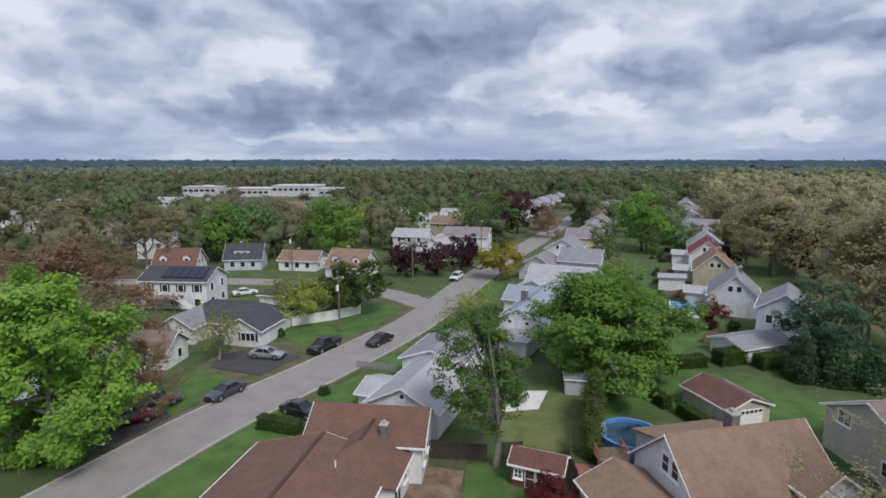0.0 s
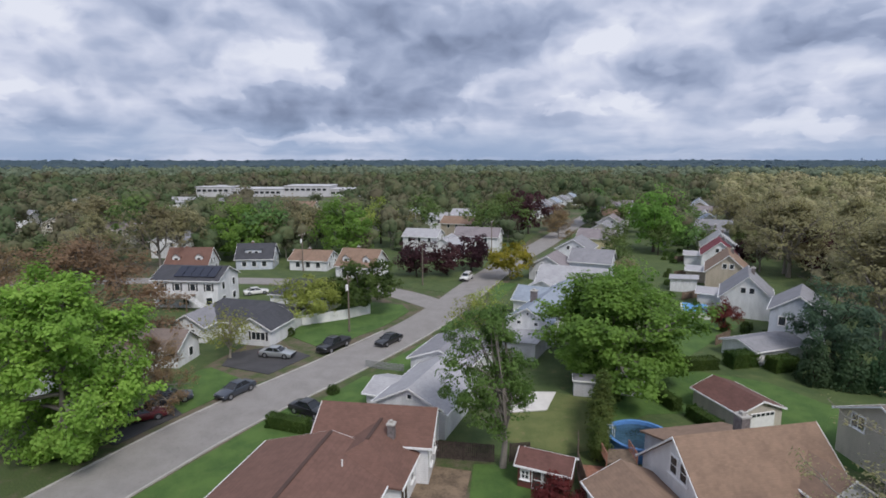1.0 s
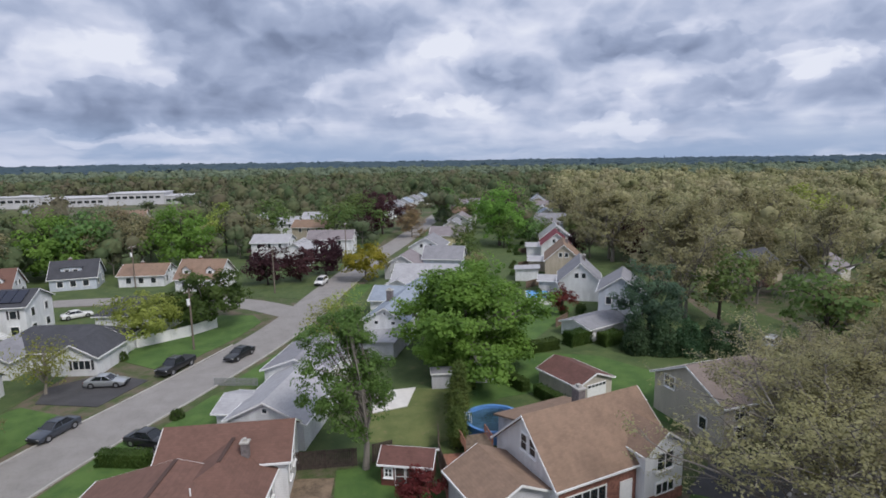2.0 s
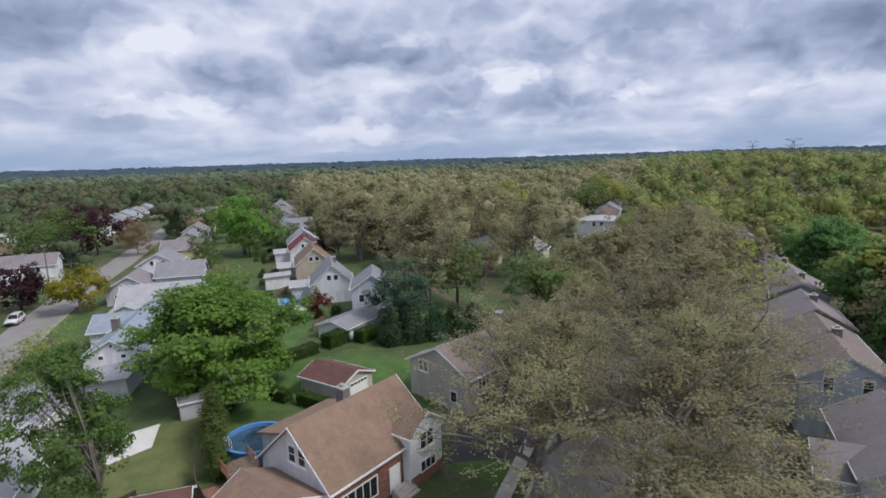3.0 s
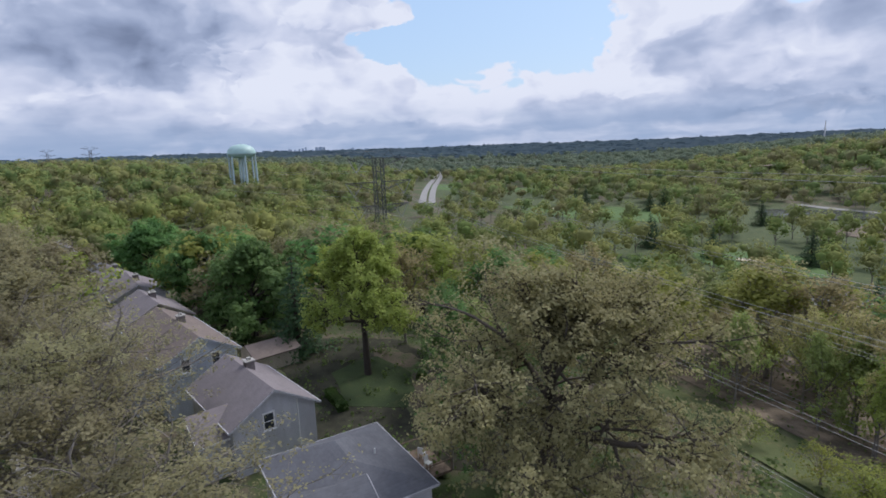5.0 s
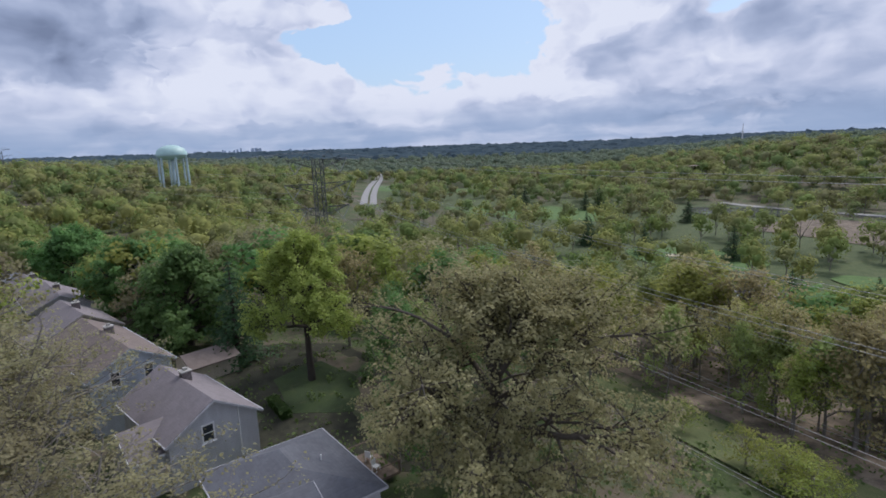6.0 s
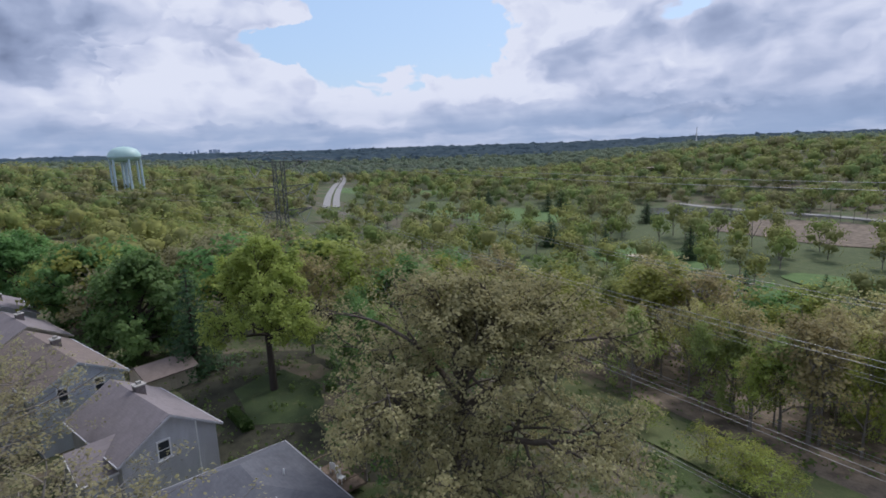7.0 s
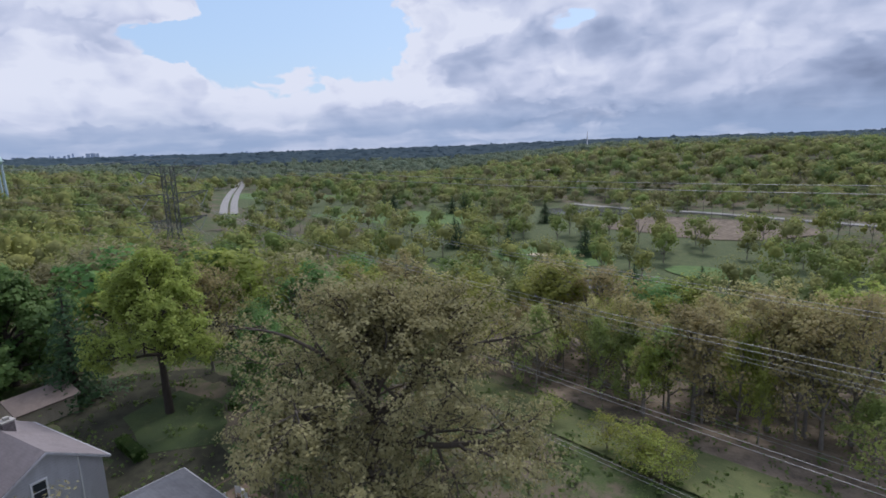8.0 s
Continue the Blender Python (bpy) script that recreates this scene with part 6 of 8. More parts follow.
for key, x, y, h, w in [("street_far", -62, 112, 14.5, 1.0), ("street_far", -70, 104, 13, 1.0), ("mid_green", -78, 116, 10, 1.1), ("mid_olive", -45, 128, 11, 1.0), ("mid_olive", -36, 134, 12.5, 1.0), ("mid_deep", -32, 142, 11, 1.0), ("mid_lime", -20, 148, 14.5, 0.85),
                        ("mid_olive", -12, 156, 9, 1.0), ("mid_rust", -70, 78, 11, 1.1), ("mid_green", -72, 92, 9, 1.2), ("mid_rust", 33, 178, 9, 1.2), ("mid_green", 55, 180, 12, 1.1), ("green", 52, 198, 13, 0.9), ("mid_green", 60, 172, 11, 1.0), ("mid_deep", 57, 160, 9, 1.0), ("mid_deep", 60, 146, 8, 1.0),
                        ("mid_green", 15, 190, 12, 1.1), ("mid_green", 20, 196, 13, 1.1), ("mid_deep", 13, 178, 9, 1.0), ("mid_green", 34, 112, 7, 1.0), ("mid_olive", 31, 97, 6, 1.0), ("mid_green", 37, 125, 8, 1.0), ("mid_rust", 31, 160, 8.5, 1.0), ("mid_green", 42, 140, 8, 1.0), ("willow", 2.5, 66, 7, 1.0), ("willow", 4.6, 72, 7, 0.9),
                        ("mid_olive", 63.3, 111.5, 9, 1.1), ("mid_olive", 69, 104, 8.5, 1.1), ("mid_olive", 62.5, 76.5, 8.5, 1.0), ("mid_olive", 82.3, 111.6, 10.5, 1.1), ("mid_olive", 83.3, 101, 10, 1.1), ("mid_olive", 80, 148, 10, 1.1), ("mid_olive", 89.7, 149, 10, 1.1), ("mid_olive", 76, 126, 9.5, 1.1), ("mid_olive", 95, 120, 11, 1.1), ("mid_olive", 70, 92, 8, 1.0),
                        ("mid_olive", 78, 70, 9.5, 1.0), ("mid_olive", 88, 90, 10, 1.0), ("mid_olive", 118, 98, 11, 1.1), ("mid_olive", 68, 68, 8.5, 1.0), ("pink", 74, 74, 4.5, 1.2), ("mid_olive", 72, 52, 10, 1.0), ("mid_olive", 60, 47, 9.5, 1.0), ("mid_green", 72, 134, 7, 1.0), ("mid_green", 63, 138, 7.5, 1.0), ("mid_olive", 86, 166, 9, 1.0), ("mid_green", 72, 168, 8, 1.0), ("mid_deep", 80, 184, 8, 1.0), ("mid_olive", 92, 182, 9.5, 1.0), ("mid_green", 86, 202, 9, 1.0), ("mid_olive", 101, 202, 9.5, 1.0)]:
    plant(key, x, y, h, w, (x * 37) % 360, "", "trees among the houses")
for key, x, y, h, w in [("roundgreen", 50.4, 136.4, 17.5, 0.92), ("mid_deep", 57.9, 133.8, 7.9, 1.15), ("mid_green", 50.0, 132.1, 8.4, 0.95), ("mid_green", 8.2, 158.8, 12.4, 1.20), ("mid_green", 20.0, 164.9, 11.6, 1.07), ("street_far", 66.2, 106.6, 15.6, 1.31), ("street_far", 53.0, 66.6, 16.8, 1.05), ("mid_olive", 84.8, 164.9, 14.2, 1.37), ("street_far", 79.4, 138.1, 15.6, 1.22), ("street_far", 79.5, 109.4, 16.0, 1.20), ("street_far", 52.6, 64.8, 13.2, 0.89), ("street_far", 94.5, 101.1, 15.8, 1.14), ("street_far", 79.0, 66.4, 16.1, 1.05), ("mid_olive", 106.6, 103.8, 16.7, 1.14), ("mid_olive", 67.3, 109.9, 16.0, 1.03), ("street_far", 73.8, 88.7, 15.9, 0.95), ("mid_lime", 129.2, 114.9, 17.2, 1.13), ("mid_green", 164.7, 114.6, 14.3, 1.40), ("mid_lime", 177.9, 114.7, 17.5, 1.21), ("mid_green", -9.0, 158.8, 13.7, 1.01), ("mid_deep", -44.3, 125.8, 14.3, 1.05), ("mid_olive", -45.6, 147.8, 13.6, 0.93), ("mid_olive", -59.1, 115.4, 13.8, 0.98), ("mid_olive", -100.0, 147.8, 14.3, 1.45), ("mid_green", -80.5, 138.1, 15.6, 1.15)]:
    plant(key, x, y, h, w, (x * 53) % 360, "", "trees between the rows of houses")

# ---------------------------------------------------------------- woods
HOMES = [(o.matrix_basis.translation.x, o.matrix_basis.translation.y) for o in scene.objects if o.name.split(".")[0] in ("house", "garage")]
LINES = [np.array([(p.x, p.y) for p in smooth_line(r, 3.0)]) for r in (ROAD, SIDE, STREET)]
HWY = [(372, -89), (455, -111), (547, -138), (676, -178), (800, -212), (1000, -250), (1300, -290)]
OPEN = [  # centre, half sizes and turn of clearings: fairways, pond, fields, the strip under the wires
    (490, -155, 70, 24, 12), (455, -178, 60, 16, 20), (282, -146, 46, 16, 20), (262, -172, 50, 18, 10), (136, -142, 22, 16, 20), (84, -129, 15, 11, 20), (84, -156, 14, 9, 0),
    (205, -240, 36, 30, 20), (135, -236, 46, 34, 20), (190, 33, 42, 9, 20), (130, -28, 60, 7, 6), (338, -80, 36, 11, -13), (92, -103, 20, 12, -50), (26, -38, 44, 4, 7)]
LAWNS = [(26, 50, 17, 15), (28, 72, 14, 22), (52 * 1.17, -6 * 1.17, 10, 8), (9, 46, 9, 9), (-20, 82, 14, 12)]


def clear_of(x, y, pad=0.0):
    """True where a wood tree may stand."""
    for hx, hy in HOMES:
        if (x - hx) ** 2 + (y - hy) ** 2 < (8.5 + pad) ** 2:
            return False
    for ln in LINES:
        if ((ln - (x, y)) ** 2).sum(1).min() < (6.5 + pad) ** 2:
            return False
    for cx, cy, a, b, t in OPEN:
        dx, dy = x - cx, y - cy
        c, s = math.cos(radians(t)), math.sin(radians(t))
        u, w = dx * c + dy * s, -dx * s + dy * c
        if (u / (a + pad)) ** 2 + (w / (b + pad)) ** 2 < 1:
            return False
    for cx, cy, a, b in LAWNS:
        if ((x - cx) / a) ** 2 + ((y - cy) / b) ** 2 < 1:
            return False
    return True


hw = np.array(HWY, float)
hw_line = np.concatenate([np.linspace(hw[i], hw[i + 1], 40) for i in range(len(hw) - 1)])
rw = random.Random(77)
near_trees, far_trees = [], []
ROW_A, ROW_B = (43.9 * PLAN, 67.6 * PLAN), (112 * PLAN, 252 * PLAN)
ROW_D = Vector((ROW_B[0] - ROW_A[0], ROW_B[1] - ROW_A[1])).normalized()


def right_of_row(x, y):
    return (x - ROW_A[0]) * ROW_D.y - (y - ROW_A[1]) * ROW_D.x


def hides_home(x, y, d):
    """True in the open front and back yards, between a house and the middle of the place."""
    for hx, hy in HOMES:
        hd = math.hypot(hx, hy)
        if hd - 36 < d < hd + 4 and abs(hx * y - hy * x) / hd < 7.5:
            return True
    return False


d = 46.0
while d < 1500:
    step = 8.2 + d * (0.0095 if d < 640 else 0.0150)
    a = -47.0 + rw.random() * 2
    while a < 172:
        x, y = d * math.sin(radians(a)), d * math.cos(radians(a))
        x, y = x + rw.uniform(-0.42, 0.42) * step, y + rw.uniform(-0.42, 0.42) * step
        a += math.degrees(step / d)
        if not clear_of(x, y) or (a < 66 and d < 330 and hides_home(x, y, d)):
            continue
        if a < 66 and d < 150 and right_of_row(x, y) < 15:
            continue
        if (a < 110 and d < 80) or (a > 100 and d < 64):
            continue
        if (137 < a < 150 and 88 < d < 158) or (135.5 < a < 144 and 258 < d < 352):
            continue
        if 20 < a < 66 and d < 330 and -60 < right_of_row(x, y) < 13 and rw.random() < 0.7:
            continue
        if 4 < a < 24 and d < 260 and rw.random() < 0.5:
            continue
        if 40 < a < 70 and d < 160 and rw.random() < 0.35:
            continue
        if d < 620 and ((hw_line - (x, y)) ** 2).sum(1).min() < (13 if d < 500 else 18) ** 2:
            continue
        golf = 98 < a < 168 and (92 if a > 120 else 165) < d < 395
        if golf and rw.random() < (0.46 if d < 300 else 0.30):
            continue
        if 103 < a < 131 and 200 < d < 520 and rw.random() < 0.36:
            continue
        if -25 < a < -8 and 345 < d < 440:
            continue
        if a > 66 and d < 700 and rw.random() < 0.10:
            continue
        if -26 < a < -7 and 230 < d < 345 and rw.random() < 0.8:
            continue
        if a < 60 and rw.random() < 0.10:
            continue
        (near_trees if d < 112 and not golf else far_trees).append((x, y, d, a))
    d += step * 0.92

for x, y, d, a in near_trees:
    r = rw.random()
    if a > 66:
        key = ("near_" if d < 84 and a > 80 else "mid_") + ("lime" if r < 0.40 else "olive" if r < 0.68 else "green" if r < 0.90 else "deep")
        h = rw.uniform(9.5, 13.0) if d > 45 else rw.uniform(6, 9)
    elif a > 26:
        key = "mid_olive" if r < 0.72 else "mid_green" if r < 0.84 else "mid_lime"
        h = rw.uniform(8, 12)
    else:
        key = "mid_olive" if r < 0.34 else "mid_green" if r < 0.6 else "mid_deep" if r < 0.85 else "mid_rust"
        h = rw.uniform(6.5, 10.5)
    plant(key, x / PLAN, y / PLAN, h, rw.uniform(0.95, 1.2) * (1.15 if a > 66 and d > 70 else 1.0), rw.uniform(0, 360), "", "trees of the wood" if a > 66 else "trees among the houses")


def dome(rows, cols):
    """Directions and faces of a crown-shaped shell, open below."""
    v = [(0.0, 0.0, 1.0)]
    for i in range(1, rows + 1):
        e = math.pi / 2 - (math.pi * 0.74) * i / rows
        for j in range(cols):
            t = 2 * math.pi * (j + 0.5 * (i % 2)) / cols
            v.append((math.cos(e) * math.cos(t), math.cos(e) * math.sin(t), math.sin(e)))
    f = [(0, 1 + j, 1 + (j + 1) % cols) for j in range(cols)]
    for i in range(rows - 1):
        a, b = 1 + i * cols, 1 + (i + 1) * cols
        for j in range(cols):
            k = (j + 1) % cols
            f += [(a + j, b + j, a + k), (a + k, b + j, b + k)] if i % 2 else [(a + j, b + j, b + k), (a + j, b + k, a + k)]
    return np.array(v), np.array(f)


SHELL = dome(2, 5)
# how far a band reaches, leaf sprays to a crown, their size, lobes
BANDS = [(170, 240, 0.56, 8), (260, 165, 0.76, 6), (420, 82, 1.1, 4), (700, 44, 1.6, 3), (1000, 22, 2.3, 2), (1600, 14, 3.2, 1)]


def wood(name, trees, mat, label, seed, trunks=True, airy=0.0):
    """Many crowns in one mesh, each a heap of uneven lobes fringed with leaf sprays, the nearer ones on trunks and limbs."""
    rng = np.random.default_rng(seed)
    C, D, R, S, T = [], [], [], [], []
    V, Fc, VT, n0 = [], [], [], 0
    tg = Geo()
    u0, f0 = SHELL
    for x, y, d, a in trees:
        big = a > 62
        h = rng.uniform(9.0, 14.0) if big else rng.uniform(6.0, 13.0)
        if rng.random() < 0.28:
            h = rng.uniform(12.0, 18.0)
        if d < 150 and a > 110:
            h *= 0.72
        hill, vase = a > 118 and d > 335, a > 98 and 92 < d < 335
        r = (2.2 + 0.34 * h) * rng.uniform(0.72, 1.18) * (1.22 if hill else 0.92 if vase else 1.05 if big else 1.15) * (1.0 if d < 500 else 1.2 if d < 700 else 1.5)
        count, size, parts = next(b[1:] for b in BANDS if d < b[0])
        z = land(x, y)
        tone = rng.random()
        lean = rng.normal(0, 0.08, 2) * r
        mid = np.array((x, y, z + h * (0.62 if vase else 0.54)))
        unit = np.array((r, r, h * (0.40 if vase else 0.45)))
        lobes = np.zeros((parts, 4))
        lobes[0] = (0, 0, 0.20, 0.64)
        for i in range(1, parts):
            t = 2.4 * i + rng.uniform(0, 1.2)
            g = rng.uniform(0.36, 0.68)
            lobes[i] = (math.cos(t) * g, math.sin(t) * g, rng.uniform(-0.70, 0.50), rng.uniform(0.30, 0.50))
        lobes[:, :2] += lean / r * (lobes[:, 2:3] + 0.5)
        for lx, ly, lz, ls in lobes:
            p = u0 * (rng.uniform(0.80, 1.12, (len(u0), 1)) * ls * (0.55 if vase else (0.70 if d < 420 else 0.78) - airy * rng.uniform(0.6, 1.4))) + (lx, ly, lz)
            V.append(mid + p * unit)
            VT.append(np.full(len(u0), tone + rng.normal(0, 0.06)))
            Fc.append(f0 + n0)
            n0 += len(u0)
        n = int(count * rng.uniform(0.8, 1.2) * (1.5 if big else 1.25))
        w = lobes[:, 3] ** 2
        pick = rng.choice(parts, n, p=w / w.sum())
        u = rng.normal(0, 1, (n, 3))
        u[:, 2] += 0.35
        u /= np.linalg.norm(u, axis=1, keepdims=True)
        p = lobes[pick, :3] + u * lobes[pick, 3:4] * rng.uniform(0.72, 1.22, (n, 1))
        C.append(mid + p * unit)
        D.append(u)
        R.append(p)
        S.append(np.full(n, size * (0.8 + 0.03 * h)))
        T.append(np.full(n, tone) + rng.normal(0, 0.06, n))
        if trunks and d < 300:
            for lx, ly, lz, ls in lobes[1:]:
                tg.tube((x, y, z + h * 0.22), (x + lx * r * 0.95, y + ly * r * 0.95, z + h * (0.56 + lz * 0.36)), 0.10, 0.04, 3, False)
        if trunks and d < 340:
            tg.tube((x, y, z - 0.3), (x + lean[0] * 0.5, y + lean[1] * 0.5, z + h * 0.6), 0.18, 0.08, 4, False)
    if not C:
        return
    C, D, R, S, T = (np.concatenate(q) for q in (C, D, R, S, T))
    face = D * 0.9 + R * 0.4 + np.array([0, 0, 0.2])
    v, f = cards(C, face, 1.0, rng, 0.30, 0.8)
    v = ((v.reshape(-1, 4, 3) - C[:, None]) * S[:, None, None] + C[:, None]).reshape(-1, 3)
    soft = np.repeat(face / np.linalg.norm(face, axis=1, keepdims=True), 4, 0) + rng.normal(0, 0.14, (len(v), 3))
    ob = thing(name, Matrix.Identity(4), label, "woods", kind="stuff")
    for piece, vv, ff, tt in (("crowns", np.concatenate(V), np.concatenate(Fc), np.concatenate(VT)), ("sprays", v, f, np.repeat(T, 4))):
        me = from_arrays(piece, vv, ff, mat, True)
        if piece == "sprays":
            me.normals_split_custom_set_from_vertices(soft / np.linalg.norm(soft, axis=1, keepdims=True))
        me.attributes.new("tone", "FLOAT", "POINT").data.foreach_set("value", np.clip(tt, 0, 1).astype(np.float32))
        part(piece, me, mat, ob)["kind"] = "stuff"
    if tg.v:
        me = bpy.data.meshes.new("trunks")
        me.from_pydata(tg.v, [], tg.f)
        me.materials.append(M["bark"])
        part("trunks", me, M["bark"], ob)["kind"] = "stuff"


wood("woods", [t for t in far_trees if t[3] <= 27 and t[2] < 700], M["woods_left"], "mixed spring trees among distant houses", 101)
wood("woods", [t for t in far_trees if 27 < t[3] <= 62 and t[2] < 700], M["woods_olive"], "pale olive half-bare trees along the streets", 102, airy=0.12)
wood("woods", [t for t in far_trees if 62 < t[3] and t[2] < 250], M["woods"], "yellow-green spring woodland on the slope", 103, airy=0.05)
wood("woods", [t for t in far_trees if 62 < t[3] and 250 <= t[2] < 700], M["woods_valley"], "yellow-green woodland over the valley and hills, haze paled into its colour", 105)
wood("woods", [t for t in far_trees if t[2] >= 700], M["woods_far"], "distant woodland, haze tinted into its green", 104, False)


def far_canopy():
    """Treetops from 1.4 km out to the horizon."""
    rng = np.random.default_rng(9)
    P, N, S = [], [], []
    d = 1380.0
    while d < 4650:
        step = d * 0.022
        for a in np.arange(-52, 176, math.degrees(step / d)):
            aa = radians(a + rng.uniform(-0.6, 0.6))
            dd = d + rng.uniform(-0.5, 0.5) * step
            x, y = dd * math.sin(aa), dd * math.cos(aa)
            z = land(x, y)
            for _ in range(3):
                P.append((x + rng.normal(0, step * 0.3), y + rng.normal(0, step * 0.3), z + rng.uniform(4, 13)))
                N.append((-math.sin(aa) * 0.4, -math.cos(aa) * 0.4, 0.9))
                S.append(step * 0.85)
        d += step * 0.8
    P, N, S = np.array(P), np.array(N), np.array(S)
    v, f = cards(P, N, 1.0, rng, 0.3, 0.8)
    v = (v.reshape(-1, 4, 3) - P[:, None]) * S[:, None, None] * np.array([1, 1, 0.55]) + P[:, None]
    ob = thing("woods", Matrix.Identity(4), "treetops reaching to the horizon, haze blue tinted into their colour", "woods", kind="stuff")
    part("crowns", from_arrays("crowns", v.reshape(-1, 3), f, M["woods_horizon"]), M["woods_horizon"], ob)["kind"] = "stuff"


far_canopy()


def undergrowth():
    """Low brush under the woods."""
    rng = np.random.default_rng(55)
    P, N = [], []
    for _ in range(2000):
        a, d = radians(rng.uniform(84, 170)), rng.uniform(34, 150)
        x, y = d * math.sin(a), d * math.cos(a)
        strip = not clear_of(x, y, -1.0)
        if strip and (d > 75 or rng.random() < 0.35):
            continue
        n = 12
        r = rng.uniform(0.3, 0.8) if strip else rng.uniform(0.6, 1.8)
        q = rng.normal(0, 1, (n, 3))
        q[:, 2] = np.abs(q[:, 2])
        P.append(q * (r * 0.6, r * 0.6, r * 0.45) + (x, y, land(x, y)))
        N.append(q + (0, 0, 0.5))
    v, f = cards(np.concatenate(P), np.concatenate(N), 0.36, rng, 0.5)
    ob = thing("undergrowth", Matrix.Identity(4), "low tangled green brush under the trees", "brush", kind="stuff")
    part("leaves", from_arrays("leaves", v, f, M["lf_green"]), M["lf_green"], ob)["kind"] = "stuff"


undergrowth()

# trees standing on the slope below the strip
for key, x, y, h, w in [("near_green", 30.3, -40.4, 8.1, 1.09), ("near_green", 26.2, -40.5, 8.8, 1.05), ("near_olive", 23.9, -40.5, 11.2, 1.05), ("near_lime", 20.8, -41.6, 9.6, 0.64), ("near_olive", 19.8, -44.3, 12.1, 1.00), ("near_olive", 17.3, -45.4, 12.0, 0.95), ("near_olive", 14.6, -46.9, 12.7, 0.96), ("near_lime", 35.0, -42.1, 8.8, 1.19), ("near_olive", 26.2, -49.0, 9.5, 1.29), ("near_olive", 20.5, -56.0, 9.9, 1.32), ("near_olive", 23.4, -41, 10.5, 0.8), ("near_olive", 19.5, -44, 11.0, 0.8), ("near_olive", 15.6, -44, 11.5, 0.9), ("near_green", 27.0, -41, 8.0, 0.7), ("near_green", 31.5, -38, 8.5, 0.7), ("near_green", 25.5, -47, 9.0, 0.8), ("near_lime", 18.6, -40.5, 7.0, 0.45), ("near_green", 36.5, -34.5, 9.0, 0.7), ("near_lime", 42, -30, 10.5, 0.9), ("near_deep", 38, -22, 9.0, 0.9), ("near_deep", 34, -8, 7.0, 0.9), ("near_deep", 40, -15, 8.0, 0.9), ("near_deep", 47, -12, 9.5, 0.9), ("near_deep", 53, -13, 9.0, 0.9), ("near_deep", 43, -9.5, 7.5, 0.8), ("near_lime", 48, -24, 11.0, 1.0), ("near_green", 45, -14, 9.0, 0.9), ("near_lime", 56, -18, 12.0, 1.0), ("near_olive", 60, -10, 12.0, 1.0)]:
    plant(key, x, y, h, w, (x * 53) % 360, "", "trees on the slope")

rs = random.Random(5)
for i in range(20):
    x = rs.uniform(4, 44)
    y = -36.5 - rs.uniform(2, 20) + 0.1 * (x - 20)
    key = ("near_olive", "near_olive", "near_olive", "near_lime", "near_olive", "near_green")[i % 6]
    plant(key, x, y, rs.uniform(6.5, 10.5), rs.uniform(0.75, 1.0), rs.uniform(0, 360), "", "trees on the slope")
for i in range(12):
    plant("near_green", rs.uniform(10, 40), -43.0 - rs.uniform(0, 9), rs.uniform(3.4, 5.6), 1.15, rs.uniform(0, 360), "young bushy tree in soft green leaf", "saplings on the slope")
for i in range(7):
    plant("willow", rs.uniform(12, 40), -28.5 - rs.uniform(0, 2.4), rs.uniform(2.2, 4.0), 1.2, rs.uniform(0, 360), "low scrubby bush with thin twigs beside the strip", "scrub bushes")
for ob, m in PLANTED:
    ob.matrix_basis = m
for key, ob in PROTO.items():
    if not ob["used"]:
        for o in (*ob.children_recursive, ob):
            bpy.data.objects.remove(o)
    else:
        del ob["used"]

# ---------------------------------------------------------------- valley: fairways, pond, road, field
def blob(name, cx, cy, a, b, turn, mat, label, category, z=0.12, seed=0, level=None):
    """A rounded, uneven piece of ground that follows the land."""
    v, n = [], 48
    c, s = math.cos(radians(turn)), math.sin(radians(turn))
    m = max(3, int(a / 7))
    for r in range(m):
        q = 1 - r / m
        for i in range(n):
            t = 2 * math.pi * i / n
            k = q * (1 + 0.22 * noise.noise(Vector((math.cos(t) * 1.6 + seed, math.sin(t) * 1.6, 3))))
            u, w = a * k * math.cos(t), b * k * math.sin(t)
            x, y = cx + u * c - w * s, cy + u * s + w * c
            v.append((x, y, (land(x, y) if level is None else level) + z))
    v.append((cx, cy, (land(cx, cy) if level is None else level) + z))
    f = [(r * n + i, r * n + (i + 1) % n, (r + 1) * n + (i + 1) % n, (r + 1) * n + i) for r in range(m - 1) for i in range(n)]
    f += [((m - 1) * n + i, (m - 1) * n + (i + 1) % n, m * n) for i in range(n)]
    return single(name, Geo().poly(v, f), mat, label, category, kind="structure", smooth=True)


blob("golf_course", 165, -168, 150, 88, -24, M["rough"], "rough golf course grass in the valley", "grass", 0.22, 60)
blob("golf_course", 400, -150, 110, 45, 12, M["rough"], "rough golf course grass in the valley", "grass", 0.22, 61)
for i, (cx, cy, a, b, t) in enumerate(OPEN[:7]):
    blob("fairway", cx, cy, a, b, t, M["fairway"], "bright mown golf fairway in the valley", "fairway", 0.36 + 0.03 * i, i)
for i, (cx, cy, a, b, t) in enumerate([(275, -160, 6, 3, 10), (140, -140, 5, 2.4, 30), (300, -150, 4, 2, 10)]):
    blob("bunker", cx, cy, a, b, t, M["sand"], "pale sand bunker on the golf course", "bunker", 0.70, i + 20)
blob("water", 208, -246, 26, 17, 30, M["water"], "still grey pond reflecting the sky", "pond", 0.75, 41, -15.0)
blob("field", 135, -236, 44, 30, 20, M["litter"], "bare brown field beyond the golf course", "field", 0.5, 42)
blob("field", 190, 33, 40, 8, 20, M["dry"], "strip of dry grass under the power line", "field", 0.3, 43)
